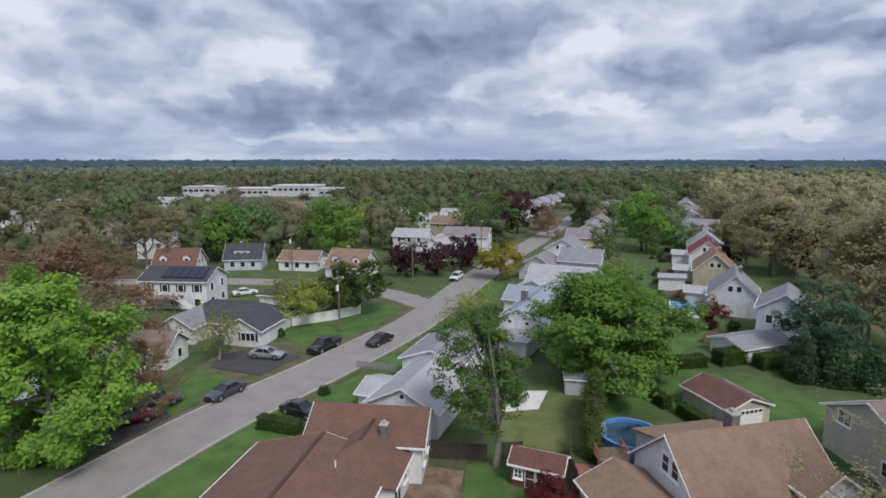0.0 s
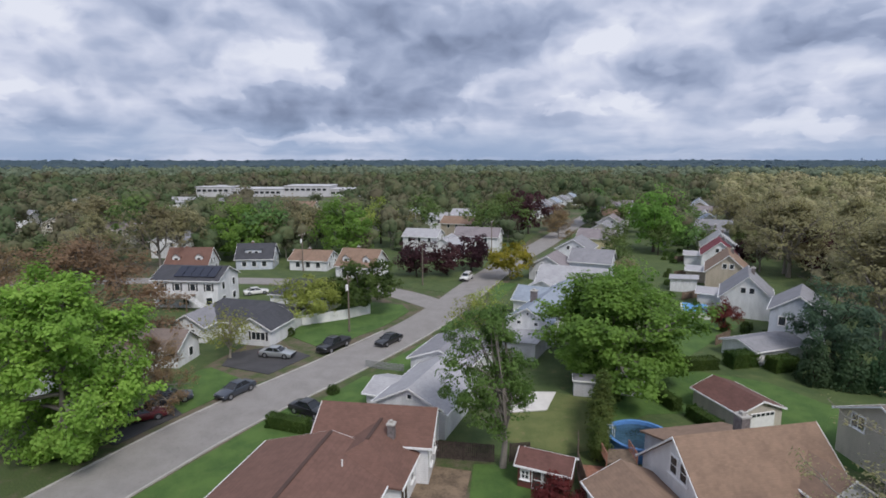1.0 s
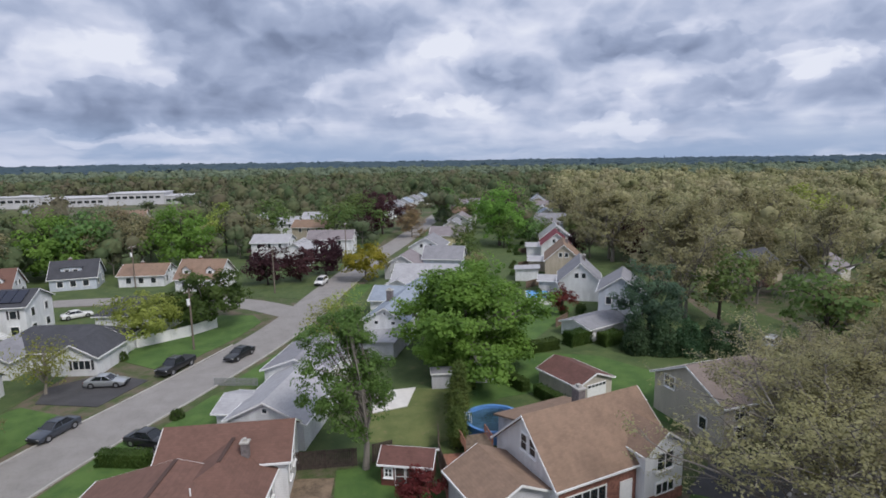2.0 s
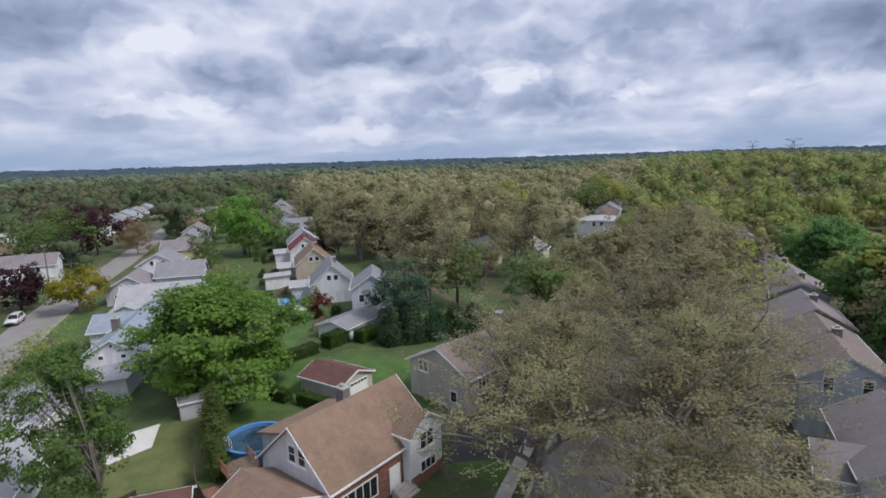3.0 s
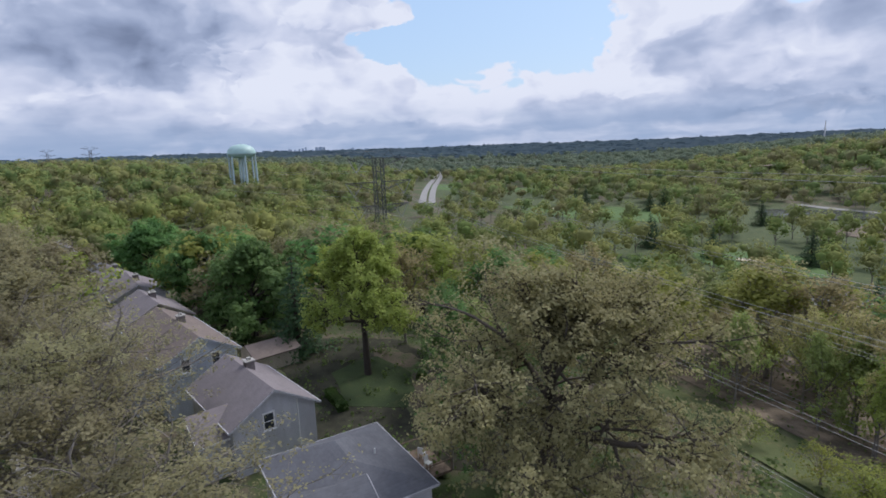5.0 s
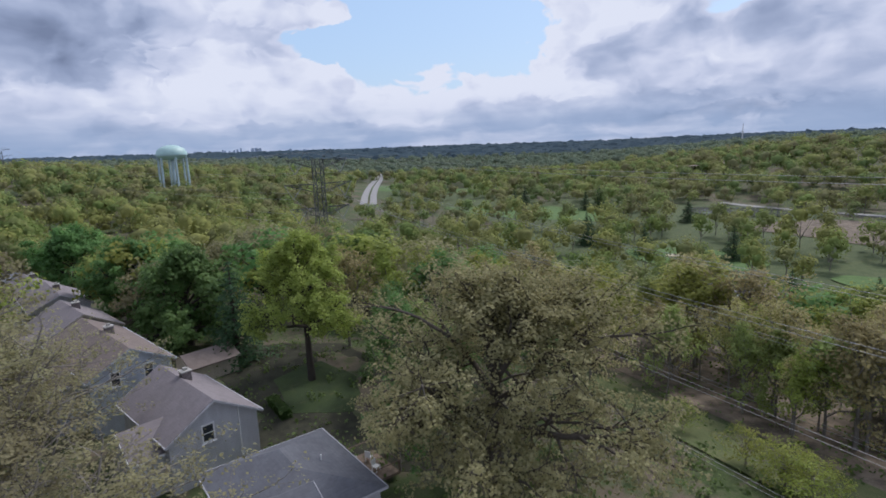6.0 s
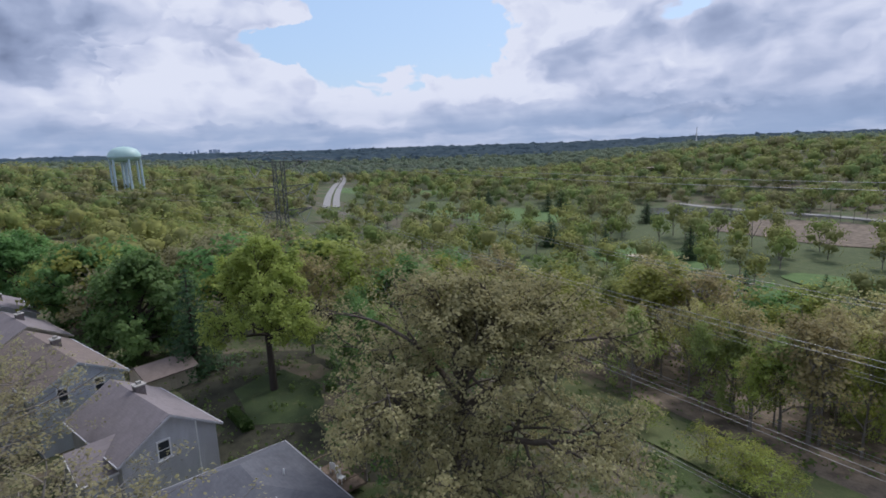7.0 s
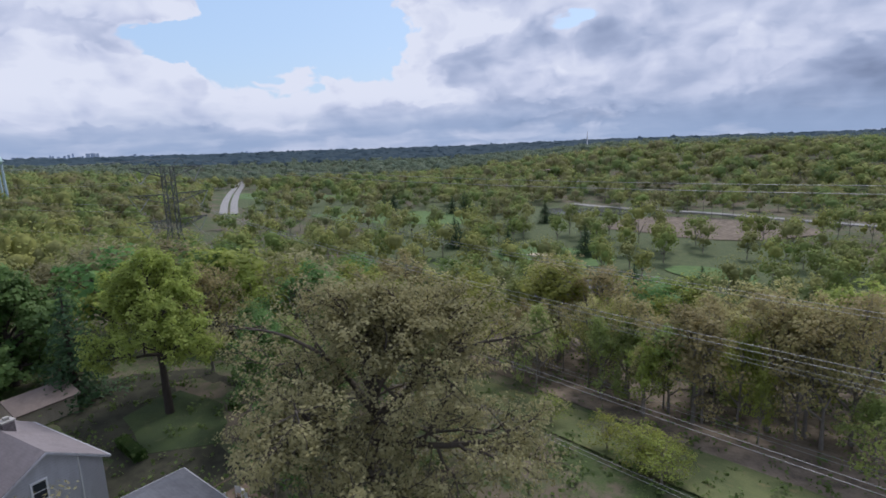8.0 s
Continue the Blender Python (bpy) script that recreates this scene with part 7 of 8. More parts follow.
blob("field", 128, -28, 58, 6, 6, M["lawn"], "green strip cleared under the power line", "field", 0.3, 44)
blob("field", 26, -38, 34, 3.4, 7, M["scrub"], "rough grassy strip under the wires", "field", 0.15, 45)
blob("slope_floor", 30, -62, 62, 20, 7, M["litter"], "brown leaf litter on the wooded slope", "slope", 0.08, 47)
blob("rock_face", 352, -360, 30, 9, 20, M["rock"], "bare reddish rock outcrop in the wooded hill", "rock", 7.0, 46)
P1 = [(x / PLAN, y / PLAN) for x, y in HWY]
ribbon("highway", P1, -6.0, -0.9, 0.9, M["highway"], "pale grey highway carriageway", "road", 1.2, 12)
ribbon("highway", P1, 0.9, 6.0, 0.9, M["highway"], "pale grey highway carriageway", "road", 1.2, 12)
ribbon("road", [(x / PLAN, y / PLAN) for x, y in [(240, -270), (207, -272), (160, -282), (119, -284), (77, -286), (40, -284)]], -3, 3, 0.5, M["highway"], "pale road along the foot of the hill", "road", 0.7, 8)
# ---------------------------------------------------------------- cars
def loft(sections):
    """A closed body through cross-sections, each a list of points of equal number."""
    g, n = Geo(), len(sections[0])
    v = [p for s in sections for p in s]
    f = []
    for i in range(len(sections) - 1):
        for j in range(n):
            a, b = i * n + j, i * n + (j + 1) % n
            f.append((a, b, b + n, a + n))
    f += [tuple(range(n))[::-1], tuple(range(len(v) - n, len(v)))]
    return g.poly(v, f)


def make_car(label, colour, style="sedan"):
    """A car facing +y, wheels on z = 0."""
    ob = thing("car" if style != "pickup" else "pickup_truck", Matrix.Identity(4), label, "car" if style != "pickup" else "truck", "parked cars")
    L = {"sedan": 4.8, "suv": 4.7, "pickup": 5.7}[style]
    W = {"sedan": 1.82, "suv": 1.88, "pickup": 2.0}[style]
    top = {"sedan": 1.45, "suv": 1.72, "pickup": 1.85}[style]
    belt = {"sedan": 0.88, "suv": 1.02, "pickup": 1.12}[style]
    # lower body: height of bonnet and boot along the length, with rounded flanks
    prof = {"sedan": [(-0.5, 0.42, 0.80), (-0.485, 0.28, 0.88), (-0.40, 0.24, 0.98), (-0.26, 0.22, 0.95), (0.10, 0.22, 0.92), (0.24, 0.22, 0.90), (0.40, 0.24, 0.80), (0.485, 0.28, 0.70), (0.5, 0.42, 0.60)],
            "suv": [(-0.5, 0.45, 1.00), (-0.485, 0.30, 1.06), (-0.40, 0.26, 1.06), (-0.26, 0.26, 1.05), (0.10, 0.26, 1.04), (0.26, 0.26, 1.04), (0.40, 0.28, 0.98), (0.485, 0.32, 0.86), (0.5, 0.46, 0.72)],
            "pickup": [(-0.5, 0.52, 1.05), (-0.49, 0.42, 1.12), (-0.40, 0.38, 1.12), (-0.18, 0.36, 1.12), (0.10, 0.36, 1.14), (0.24, 0.36, 1.16), (0.40, 0.38, 1.12), (0.485, 0.42, 1.02), (0.5, 0.54, 0.90)]}[style]
    secs = []
    for t, lo, hi in prof:
        e = 0.90 if abs(t) > 0.49 else 1.0
        w = W / 2 * e * (0.96 if abs(t) > 0.45 else 1.0)
        y = t * L
        secs.append([(-w * 0.92, y, lo), (w * 0.92, y, lo), (w, y, lo + 0.16), (w * 1.0, y, hi - 0.22), (w * 0.94, y, hi - 0.05), (w * 0.80, y, hi), (-w * 0.80, y, hi), (-w * 0.94, y, hi - 0.05), (-w * 1.0, y, hi - 0.22), (-w, y, lo + 0.16)])
    body = part("body", loft(secs), colour, ob, smooth=True)
    body.data.set_sharp_from_angle(angle=radians(38))
    cab = {"sedan": [(-0.36, 0.0), (-0.20, 1.0), (0.04, 1.0), (0.21, 0.0)], "suv": [(-0.47, 0.0), (-0.42, 1.0), (0.06, 1.0), (0.22, 0.0)], "pickup": [(-0.12, 0.0), (-0.09, 1.0), (0.13, 1.0), (0.25, 0.0)]}[style]
    b0, b1 = W / 2 * 0.86, W / 2 * 0.66
    q = [(s * (b1 if k else b0), t * L, top - 0.06 if k else belt - 0.02) for t, k in cab for s in (-1, 1)]
    part("glasshouse", Geo().poly(q, [(0, 1, 3, 2), (2, 3, 5, 4), (4, 5, 7, 6), (0, 2, 4, 6), (1, 7, 5, 3), (0, 6, 7, 1)]), M["carglass"], ob, "dark tinted glass")
    t0, t1 = cab[1][0] * L, cab[2][0] * L
    rf = loft([[(-b1 * k - 0.02, y, top - 0.075), (b1 * k + 0.02, y, top - 0.075), (b1 * k, y, top - 0.02), (b1 * 0.8 * k, y, z), (-b1 * 0.8 * k, y, z), (-b1 * k, y, top - 0.02)] for y, k, z in ((t0 - 0.06, 1, top - 0.03), (t0 + 0.15, 1, top), ((t0 + t1) / 2, 1.03, top + 0.02), (t1 - 0.12, 1, top), (t1 + 0.06, 1, top - 0.03))])
    part("roof", rf, colour, ob, smooth=True)
    for s in (-1, 1):
        for i, ((ta, ka), (tb, kb)) in enumerate(zip(cab[::1], cab[1:])):
            if i == 1:
                continue
            pa, pb = Vector((s * (b1 if ka else b0), ta * L, top - 0.06 if ka else belt)), Vector((s * (b1 if kb else b0), tb * L, top - 0.06 if kb else belt))
            part("pillar", Geo().tube(pa, pb, 0.045, 0.04, 5), colour, ob)
        part("pillar", Geo().tube((s * b0, -0.05 * L, belt), (s * b1, -0.05 * L, top - 0.06), 0.04, 0.035, 5), colour, ob)
        part("mirror", Geo().box(s * (W / 2 + 0.07), 0.17 * L, belt + 0.06, 0.16, 0.10, 0.12), colour, ob)
        part("headlight", Geo().box(s * W * 0.34, L * 0.485, prof[-2][2] - 0.14, W * 0.2, 0.14, 0.13), M["lens"], ob, "clear headlight")
        part("tail_light", Geo().box(s * W * 0.36, -L * 0.488, prof[1][2] - 0.16, W * 0.18, 0.10, 0.14), M["tail"], ob, "red tail light")
        for t in (-0.30, 0.31):
            r = 0.34 if style != "pickup" else 0.40
            x = s * (W / 2 - 0.10)
            wh = part("wheel", Geo().tube((x - 0.12, t * L, r), (x + 0.12, t * L, r), r, r, 18), M["black"], ob, "black tyre")
            part("rim", Geo().tube((x - 0.13, t * L, r), (x + 0.13, t * L, r), r * 0.62, r * 0.62, 14), M["rim"], wh, "alloy rim")
            part("wheel_arch", Geo().tube((x + s * 0.095, t * L, r), (x + s * 0.112, t * L, r), r * 1.18, r * 1.18, 18), M["black"], ob)
    part("bumper", Geo().box(0, L * 0.492, 0.46, W * 0.86, 0.12, 0.22), M["grill"], ob)
    part("bumper", Geo().box(0, -L * 0.492, 0.46, W * 0.86, 0.12, 0.22), M["grill"], ob)
    part("grille", Geo().box(0, L * 0.496, prof[-1][2] - 0.05, W * 0.42, 0.06, 0.14), M["grill"], ob)
    if style == "pickup":
        part("bed", Geo().box(0, -0.30 * L, 1.125, W * 0.80, 0.34 * L, 0.03), M["grill"], ob, "black bed cover")
    return ob


def park(label, colour, style, x, y, heading, z=0.09):
    c = make_car(label, colour, style)
    c.matrix_basis = at_heading(x, y, heading, z)
    return c


C_SLATE = paint("slate_blue_paint", (0.055, 0.065, 0.085))
C_SILVER = paint("silver_paint", (0.46, 0.48, 0.50), 0.6)
C_BLACK = paint("black_paint", (0.012, 0.013, 0.015), 0.2)
C_WHITE = paint("white_paint", (0.72, 0.72, 0.71), 0.0)
C_RED = paint("dark_red_paint", (0.10, 0.012, 0.016))
park("slate blue sedan parked on the street", C_SLATE, "sedan", -21.4, 50.6, 207)
park("silver coupe parked on the driveway", C_SILVER, "sedan", -20.6, 61.0, 100)
park("black pickup truck parked at the kerb", C_BLACK, "pickup", -14.5, 63.8, 207)
park("black sedan parked on the street", C_BLACK, "sedan", -8.0, 66.0, 212)
park("white sedan parked on the street", C_WHITE, "suv", 2.6, 103.0, 200)
park("black car parked on the driveway behind the hedge", C_BLACK, "sedan", -12.9, 46.5, 118)
park("dark red car parked under the maple", C_RED, "sedan", -27.6, 45.0, 60)
park("grey car parked on the shaded driveway", C_SLATE, "sedan", -27.0, 48.6, 60)
park("white sedan parked by the two-storey house", C_WHITE, "sedan", -34.0, 91.0, 60)
park("white van parked on the drive beneath trees", C_WHITE, "suv", 54.5, 51.5, 60)
park("dark car parked on the tree-lined street", C_SLATE, "sedan", 100.0, 53.5, 64)
park("white car parked on the tree-lined street", C_WHITE, "suv", 91.0, 49.0, 64)

# ---------------------------------------------------------------- poles and wires
def wire(name, a, b, sag, r, label, mat, parent=None, n=16):
    cu = bpy.data.curves.new(name, "CURVE")
    cu.dimensions, cu.bevel_depth, cu.bevel_resolution = "3D", r, 0
    sp = cu.splines.new("POLY")
    sp.points.add(n)
    for i in range(n + 1):
        t = i / n
        p = Vector(a).lerp(Vector(b), t)
        sp.points[i].co = (p.x, p.y, p.z - 4 * sag * t * (1 - t), 1)
    cu.materials.append(mat)
    ob = new(name, cu)
    if parent:
        ob.parent = parent
        return ob
    return tagged(ob, label, "cable")


def utility_pole(x, y, h, heading, transformer=False):
    ob = thing("utility_pole", at_heading(x, y, heading), "weathered wooden utility pole with a crossarm", "pole", "utility poles")
    part("shaft", Geo().tube((0, 0, -0.4), (0, 0, h), 0.16, 0.11, 9), M["pole"], ob)
    part("crossarm", Geo().box(0, 0, h - 0.5, 2.2, 0.10, 0.12), M["pole"], ob)
    for u in (-1.0, -0.4, 0.4, 1.0):
        part("insulator", Geo().tube((u, 0, h - 0.44), (u, 0, h - 0.24), 0.05, 0.03, 7), M["trim"], ob)
    if transformer:
        part("transformer", Geo().tube((0.34, 0, h - 2.4), (0.34, 0, h - 1.5), 0.22, 0.22, 12), M["trim"], ob, "pale grey transformer can")
    return ob


POLES = [(-13.9, 70.6, 9.2, True), (-5.6, 98.5, 9.5, False), (9.3, 131, 10, False), (-31.2, 110.5, 9.5, True)]
for x, y, h, tr in POLES:
    utility_pole(x, y, h, 25 + 90, tr)
for (xa, ya, ha, _), (xb, yb, hb, _) in ((POLES[0], POLES[1]), (POLES[1], POLES[2]), (POLES[0], POLES[3])):
    for o in (-0.8, 0.0, 0.8):
        wire("cable", (xa * PLAN + o * 0.9, ya * PLAN - o * 0.4, ha - 0.3), (xb * PLAN + o * 0.9, yb * PLAN - o * 0.4, hb - 0.3), 0.7, 0.018, "thin overhead cable between poles", M["black"])
utility_pole(88.0, 57.5, 10.5, 60)

# lattice tower of the power line
def lattice_tower(x, y, heading, height, label, near=True):
    ob = thing("transmission_tower", at_heading(x / PLAN, y / PLAN, heading), label, "tower", "power line towers")
    r = 0.095 if near else 0.13
    half = lambda z: 3.4 + (1.15 - 3.4) * min(1, z / (height * 0.46)) if z < height * 0.46 else 1.15
    levels = [0, 6.5, 11.5, 15.0, 18.6, 22.4, 26.2, height - 1.0] if near else [0, height * 0.3, height * 0.5, height * 0.7, height * 0.9]
    c = lambda z, i: Vector((half(z) * (1, 1, -1, -1)[i], half(z) * (1, -1, -1, 1)[i], z))
    for i in range(4):
        ring = [c(z, i) + Vector((u * r, w * r, 0)) for z in (0, height * 0.46, levels[-1]) for u, w in ((-1, -1), (1, -1), (1, 1), (-1, 1))]
        part("leg", Geo().poly(ring, [(k + j, k + (j + 1) % 4, k + 4 + (j + 1) % 4, k + 4 + j) for k in (0, 4) for j in range(4)]), M["steel"], ob)
        g = Geo()
        for a, b in zip(levels, levels[1:]):
            g.tube(c(a, i), c(b, (i + 1) % 4), r * 0.8, r * 0.8, 4, False).tube(c(a, (i + 1) % 4), c(b, i), r * 0.8, r * 0.8, 4, False).tube(c(b, i), c(b, (i + 1) % 4), r * 0.8, r * 0.8, 4, False)
        part("bracing", g, M["steel"], ob)["kind"] = "stuff"
    tips = []
    for z, span in ((height - 1.2, 8.6), (height - 7.6, 9.6), (height - 14.0, 8.6)):
        for s in (-1, 1):
            tip = Vector((s * span, 0, z + 0.2))
            g = Geo()
            for yy in (-1.15, 1.15):
                g.tube((s * 1.15, yy, z), tip, r, r, 4, False).tube((s * 1.15, yy, z - 2.2), tip, r, r, 4, False)
                for k in (0.3, 0.55, 0.78):
                    g.tube(Vector((s * 1.15, yy, z)).lerp(tip, k), Vector((s * 1.15, yy, z - 2.2)).lerp(tip, k - 0.12), r * 0.7, r * 0.7, 4, False)
            part("crossarm", g, M["steel"], ob)
            if near:
                hang = Vector((s * (span - 2.2), 0, z - 3.6))
                part("insulator", Geo().tube(tip, hang, 0.09, 0.09, 6, False).tube(Vector((s * (span - 4.6), 0, z - 0.6)), hang, 0.09, 0.09, 6, False), M["wire"], ob, "V-shaped insulator string")
                tips.append(hang)
            else:
                tips.append(tip)
    for s in (-1, 1):
        part("peak", Geo().tube((s * 1.15, 0, height - 1), (s * 3.4, 0, height + 1.0), r, r * 0.7, 4, False).tube((s * 5.0, 0, height - 1.1), (s * 3.4, 0, height + 1.0), r, r * 0.7, 4, False), M["steel"], ob)
        tips.append(Vector((s * 3.4, 0, height + 1.0)))
    return [ob.matrix_basis @ t for t in tips]


T_MAIN = lattice_tower(149.3, -21.6, 76, 31.0, "tall grey steel lattice tower carrying power lines")
T_NEXT = lattice_tower(700.0, 215.0, 65, 30.0, "far steel lattice tower on the rise", False)
lattice_tower(900.0, 330.0, 65, 30.0, "far steel lattice tower on the rise", False)
back = [Vector((-140.0 + o[0], -62.0 + o[1], o[2])) for o in ((0.6, 6.5, 23), (-0.6, -6.5, 23), (0.7, 7.5, 17), (-0.7, -7.5, 17), (0.6, 6.5, 11), (-0.6, -6.5, 11), (0.3, 3, 33), (-0.3, -3, 33))]
order = [1, 0, 3, 2, 5, 4, 7, 6]
for i in range(8):
    for tw in ((-0.2, 0.2) if i < 6 else (0.0,)):
        t = Vector((0, 0, tw))
        wire("power_line", T_MAIN[i] + t, back[order[i] if (T_MAIN[0].y < T_MAIN[1].y) else i] + t, 8.0 if i < 6 else 6.0, 0.019, "long sagging power line conductor", M["wire"], n=40)
    wire("power_line", T_MAIN[i], T_NEXT[i], 9.0, 0.03, "long sagging power line conductor", M["wire"], n=30)

# ---------------------------------------------------------------- water tower
def water_tower(x, y):
    ob = thing("water_tower", at_heading(x / PLAN, y / PLAN, 0), "pale green water tower on tubular legs above the trees", "water tower")
    zb = ob.matrix_basis.translation.z
    lo, hi, R = 22.7 - zb, 30.7 - zb, 8.0
    prof = [(0.2, hi), (0.30 * R, hi - 0.15), (0.58 * R, hi - 0.8), (0.82 * R, hi - 2.0), (0.96 * R, hi - 3.6), (R, hi - 4.9), (R * 0.99, hi - 5.6), (R * 0.93, hi - 6.7), (R * 0.72, hi - 7.6), (R * 0.4, lo), (0.2, lo - 0.1)]
    n = 40
    v = [(r * math.cos(2 * math.pi * j / n), r * math.sin(2 * math.pi * j / n), z) for r, z in prof for j in range(n)]
    f = [(i * n + j, i * n + (j + 1) % n, (i + 1) * n + (j + 1) % n, (i + 1) * n + j) for i in range(len(prof) - 1) for j in range(n)]
    part("tank", Geo().poly(v, f), M["tank"], ob, smooth=True)
    part("balcony", Geo().tube((0, 0, hi - 5.5), (0, 0, hi - 5.2), R + 0.5, R + 0.5, 40), M["tankleg"], ob)
    part("riser", Geo().tube((0, 0, -0.5), (0, 0, lo), 0.9, 0.9, 14), M["tankleg"], ob)
    for i in range(6):
        a = 2 * math.pi * i / 6 + 0.3
        part("leg", Geo().tube((R * 0.98 * math.cos(a), R * 0.98 * math.sin(a), -0.5), (R * 0.93 * math.cos(a), R * 0.93 * math.sin(a), lo + 1.2), 0.62, 0.58, 12), M["tankleg"], ob)
    part("vent", Geo().tube((0, 0, hi - 0.05), (0, 0, hi + 0.6), 0.35, 0.2, 8), M["tankleg"], ob)


water_tower(341.0, 28.0)

# ---------------------------------------------------------------- yard things
def fence(name, pts, h, mat, label, board=0.14, gap=0.02, posts=True, category="fence"):
    ob = thing(name, Matrix.Identity(4), label, category)
    for (xa, ya), (xb, yb) in zip(pts, pts[1:]):
        a, b = Vector((xa * PLAN, ya * PLAN, 0)), Vector((xb * PLAN, yb * PLAN, 0))
        d = (b - a)
        L = d.length
        ang = math.degrees(math.atan2(d.y, d.x))
        k = max(1, int(L / (board + gap)))
        me = Geo().box(0, 0, h / 2 + 0.05, board, 0.025, h).mesh("board", mat)
        for i in range(k):
            p = a.lerp(b, (i + 0.5) / k)
            o = part("board", me, mat, ob)
            o.matrix_basis = pose(p.x, p.y, 0, 0, 0, ang)
        m = pose(a.x, a.y, 0, 0, 0, ang)
        for z in (0.35, h - 0.25):
            part("rail", Geo().box(L / 2, 0.045, z, L, 0.05, 0.09, m), mat, ob)
        for i in range(int(L / 2.4) + 1):
            p = a.lerp(b, min(1, i * 2.4 / L))
            part("post", Geo().box(p.x, p.y, h / 2, 0.11, 0.11, h + 0.15), mat, ob)
    return ob


fence("wooden_fence", [(-1.6, 39.3), (1.0, 39.0), (3.4, 38.7)], 1.7, M["darkwood"], "dark weathered board fence between the yards", 0.16, 0.02)
fence("wooden_fence", [(4.6, 38.9), (6.2, 39.2)], 1.7, M["darkwood"], "dark weathered board fence behind the shed", 0.16, 0.02)
fence("wooden_fence", [(9.3, 33.2), (9.5, 37.4), (10.3, 41.0)], 1.8, M["wood"], "brown board fence beside the shed", 0.16, 0.02)
fence("white_fence", [(-21, 73.2), (-15.5, 76.4), (-12.4, 79.6)], 1.7, M["trim"], "white board fence behind the corner lawn", 0.20, 0.01)
fence("low_fence", [(-9.6, 57.9), (-7.6, 57.3), (-5.2, 56.6)], 1.0, M["wire"], "low grey picket fence by the front lawn", 0.10, 0.05)

# shed
sh = thing("shed", at_heading(6.9, 36.0, 113), "red-brown garden shed with white-framed doors and windows", "shed")
block(sh, 0, 0, 0, 2.6, 4.2, 2.05, 0.75, M["redbrown"], M["r_red"], over=0.22, windows=[("E", -1.45, 1.25, 0.62, 0.72, 2, None, True), ("E", 1.45, 1.25, 0.62, 0.72, 2, None, True)])
for s in (-1, 1):
    dr = part("door", Geo().box(1.34, s * 0.46, 1.0, 0.06, 0.86, 1.7), M["darkwood"], sh)
    part("door_frame", Geo().box(1.37, s * 0.46 - 0.40, 1.0, 0.05, 0.07, 1.7).box(1.37, s * 0.46 + 0.40, 1.0, 0.05, 0.07, 1.7).box(1.37, s * 0.46, 1.82, 0.05, 0.87, 0.07).box(1.37, s * 0.46, 1.0, 0.05, 0.87, 0.06).box(1.37, s * 0.46, 0.2, 0.05, 0.87, 0.07), M["trim"], dr, "white door frame")

for x, y in ((13.2, 51.4), (17.9, 51.6)):
    s2 = thing("shed", at_heading(x, y, 10), "small grey garden shed under the maple", "shed", "grey sheds")
    block(s2, 0, 0, 90, 1.8, 2.4, 1.9, 0.4, M["greywall"], M["r_grey"], over=0.12)

# pool with deck
pool = thing("swimming_pool", at_heading(15.2, 41.0, 0), "round above-ground pool with a blue wall and dark cover", "pool")
n = 36
ring = []
for r, z in ((2.85, 0.0), (2.85, 1.35), (3.02, 1.38), (3.02, 1.46), (2.72, 1.46), (2.72, 1.2), (2.72, 0.1)):
    ring += [(r * math.cos(2 * math.pi * i / n), r * math.sin(2 * math.pi * i / n), z) for i in range(n)]
part("pool_wall", Geo().poly(ring, [(k * n + i, k * n + (i + 1) % n, (k + 1) * n + (i + 1) % n, (k + 1) * n + i) for k in range(6) for i in range(n)]), M["poolblue"], pool, smooth=False)
part("pool_water", Geo().tube((0, 0, 0.2), (0, 0, 1.12), 2.7, 2.7, n), M["poolcover"], pool, "dark water with a faded blue cover")
lad = part("ladder", Geo().tube((-2.9, 0.5, 1.2), (-2.9, 0.5, 2.2), 0.03, 0.03, 6).tube((-2.9, -0.1, 1.2), (-2.9, -0.1, 2.2), 0.03, 0.03, 6).tube((-2.9, 0.5, 2.2), (-2.4, 0.5, 2.1), 0.03, 0.03, 6).tube((-2.9, -0.1, 2.2), (-2.4, -0.1, 2.1), 0.03, 0.03, 6).tube((-2.4, 0.5, 2.1), (-2.4, 0.5, 1.2), 0.03, 0.03, 6).tube((-2.4, -0.1, 2.1), (-2.4, -0.1, 1.2), 0.03, 0.03, 6), M["trim"], pool, "white pool ladder")
dk = thing("deck", at_heading(12.6, 37.9, 0), "raised wooden pool deck with steps and railings", "deck")
for i in range(18):
    part("plank", Geo().box(-1.25 + i * 0.15, 0.2, 1.18, 0.14, 2.4, 0.05), M["wood"], dk)
for x, y in ((-1.3, -0.9), (1.3, -0.9), (-1.3, 1.3), (1.3, 1.3)):
    part("post", Geo().box(x, y, 1.05, 0.11, 0.11, 2.1), M["deck"], dk)
for x in (-1.3, 1.3):
    part("rail", Geo().box(x, 0.2, 2.1, 0.09, 2.3, 0.06), M["deck"], dk)
    for i in range(9):
        part("baluster", Geo().box(x, -0.7 + i * 0.23, 1.62, 0.04, 0.04, 0.9), M["deck"], dk)
for i in range(6):
    part("step", Geo().box(0.2, -1.1 - 0.28 * i, 1.02 - 0.19 * i, 1.2, 0.30, 0.05), M["wood"], dk)
for s in (-0.45, 0.85):
    part("stringer", Geo().tube((s, -0.9, 1.0), (s, -2.6, 0.05), 0.06, 0.06, 4), M["wood"], dk)

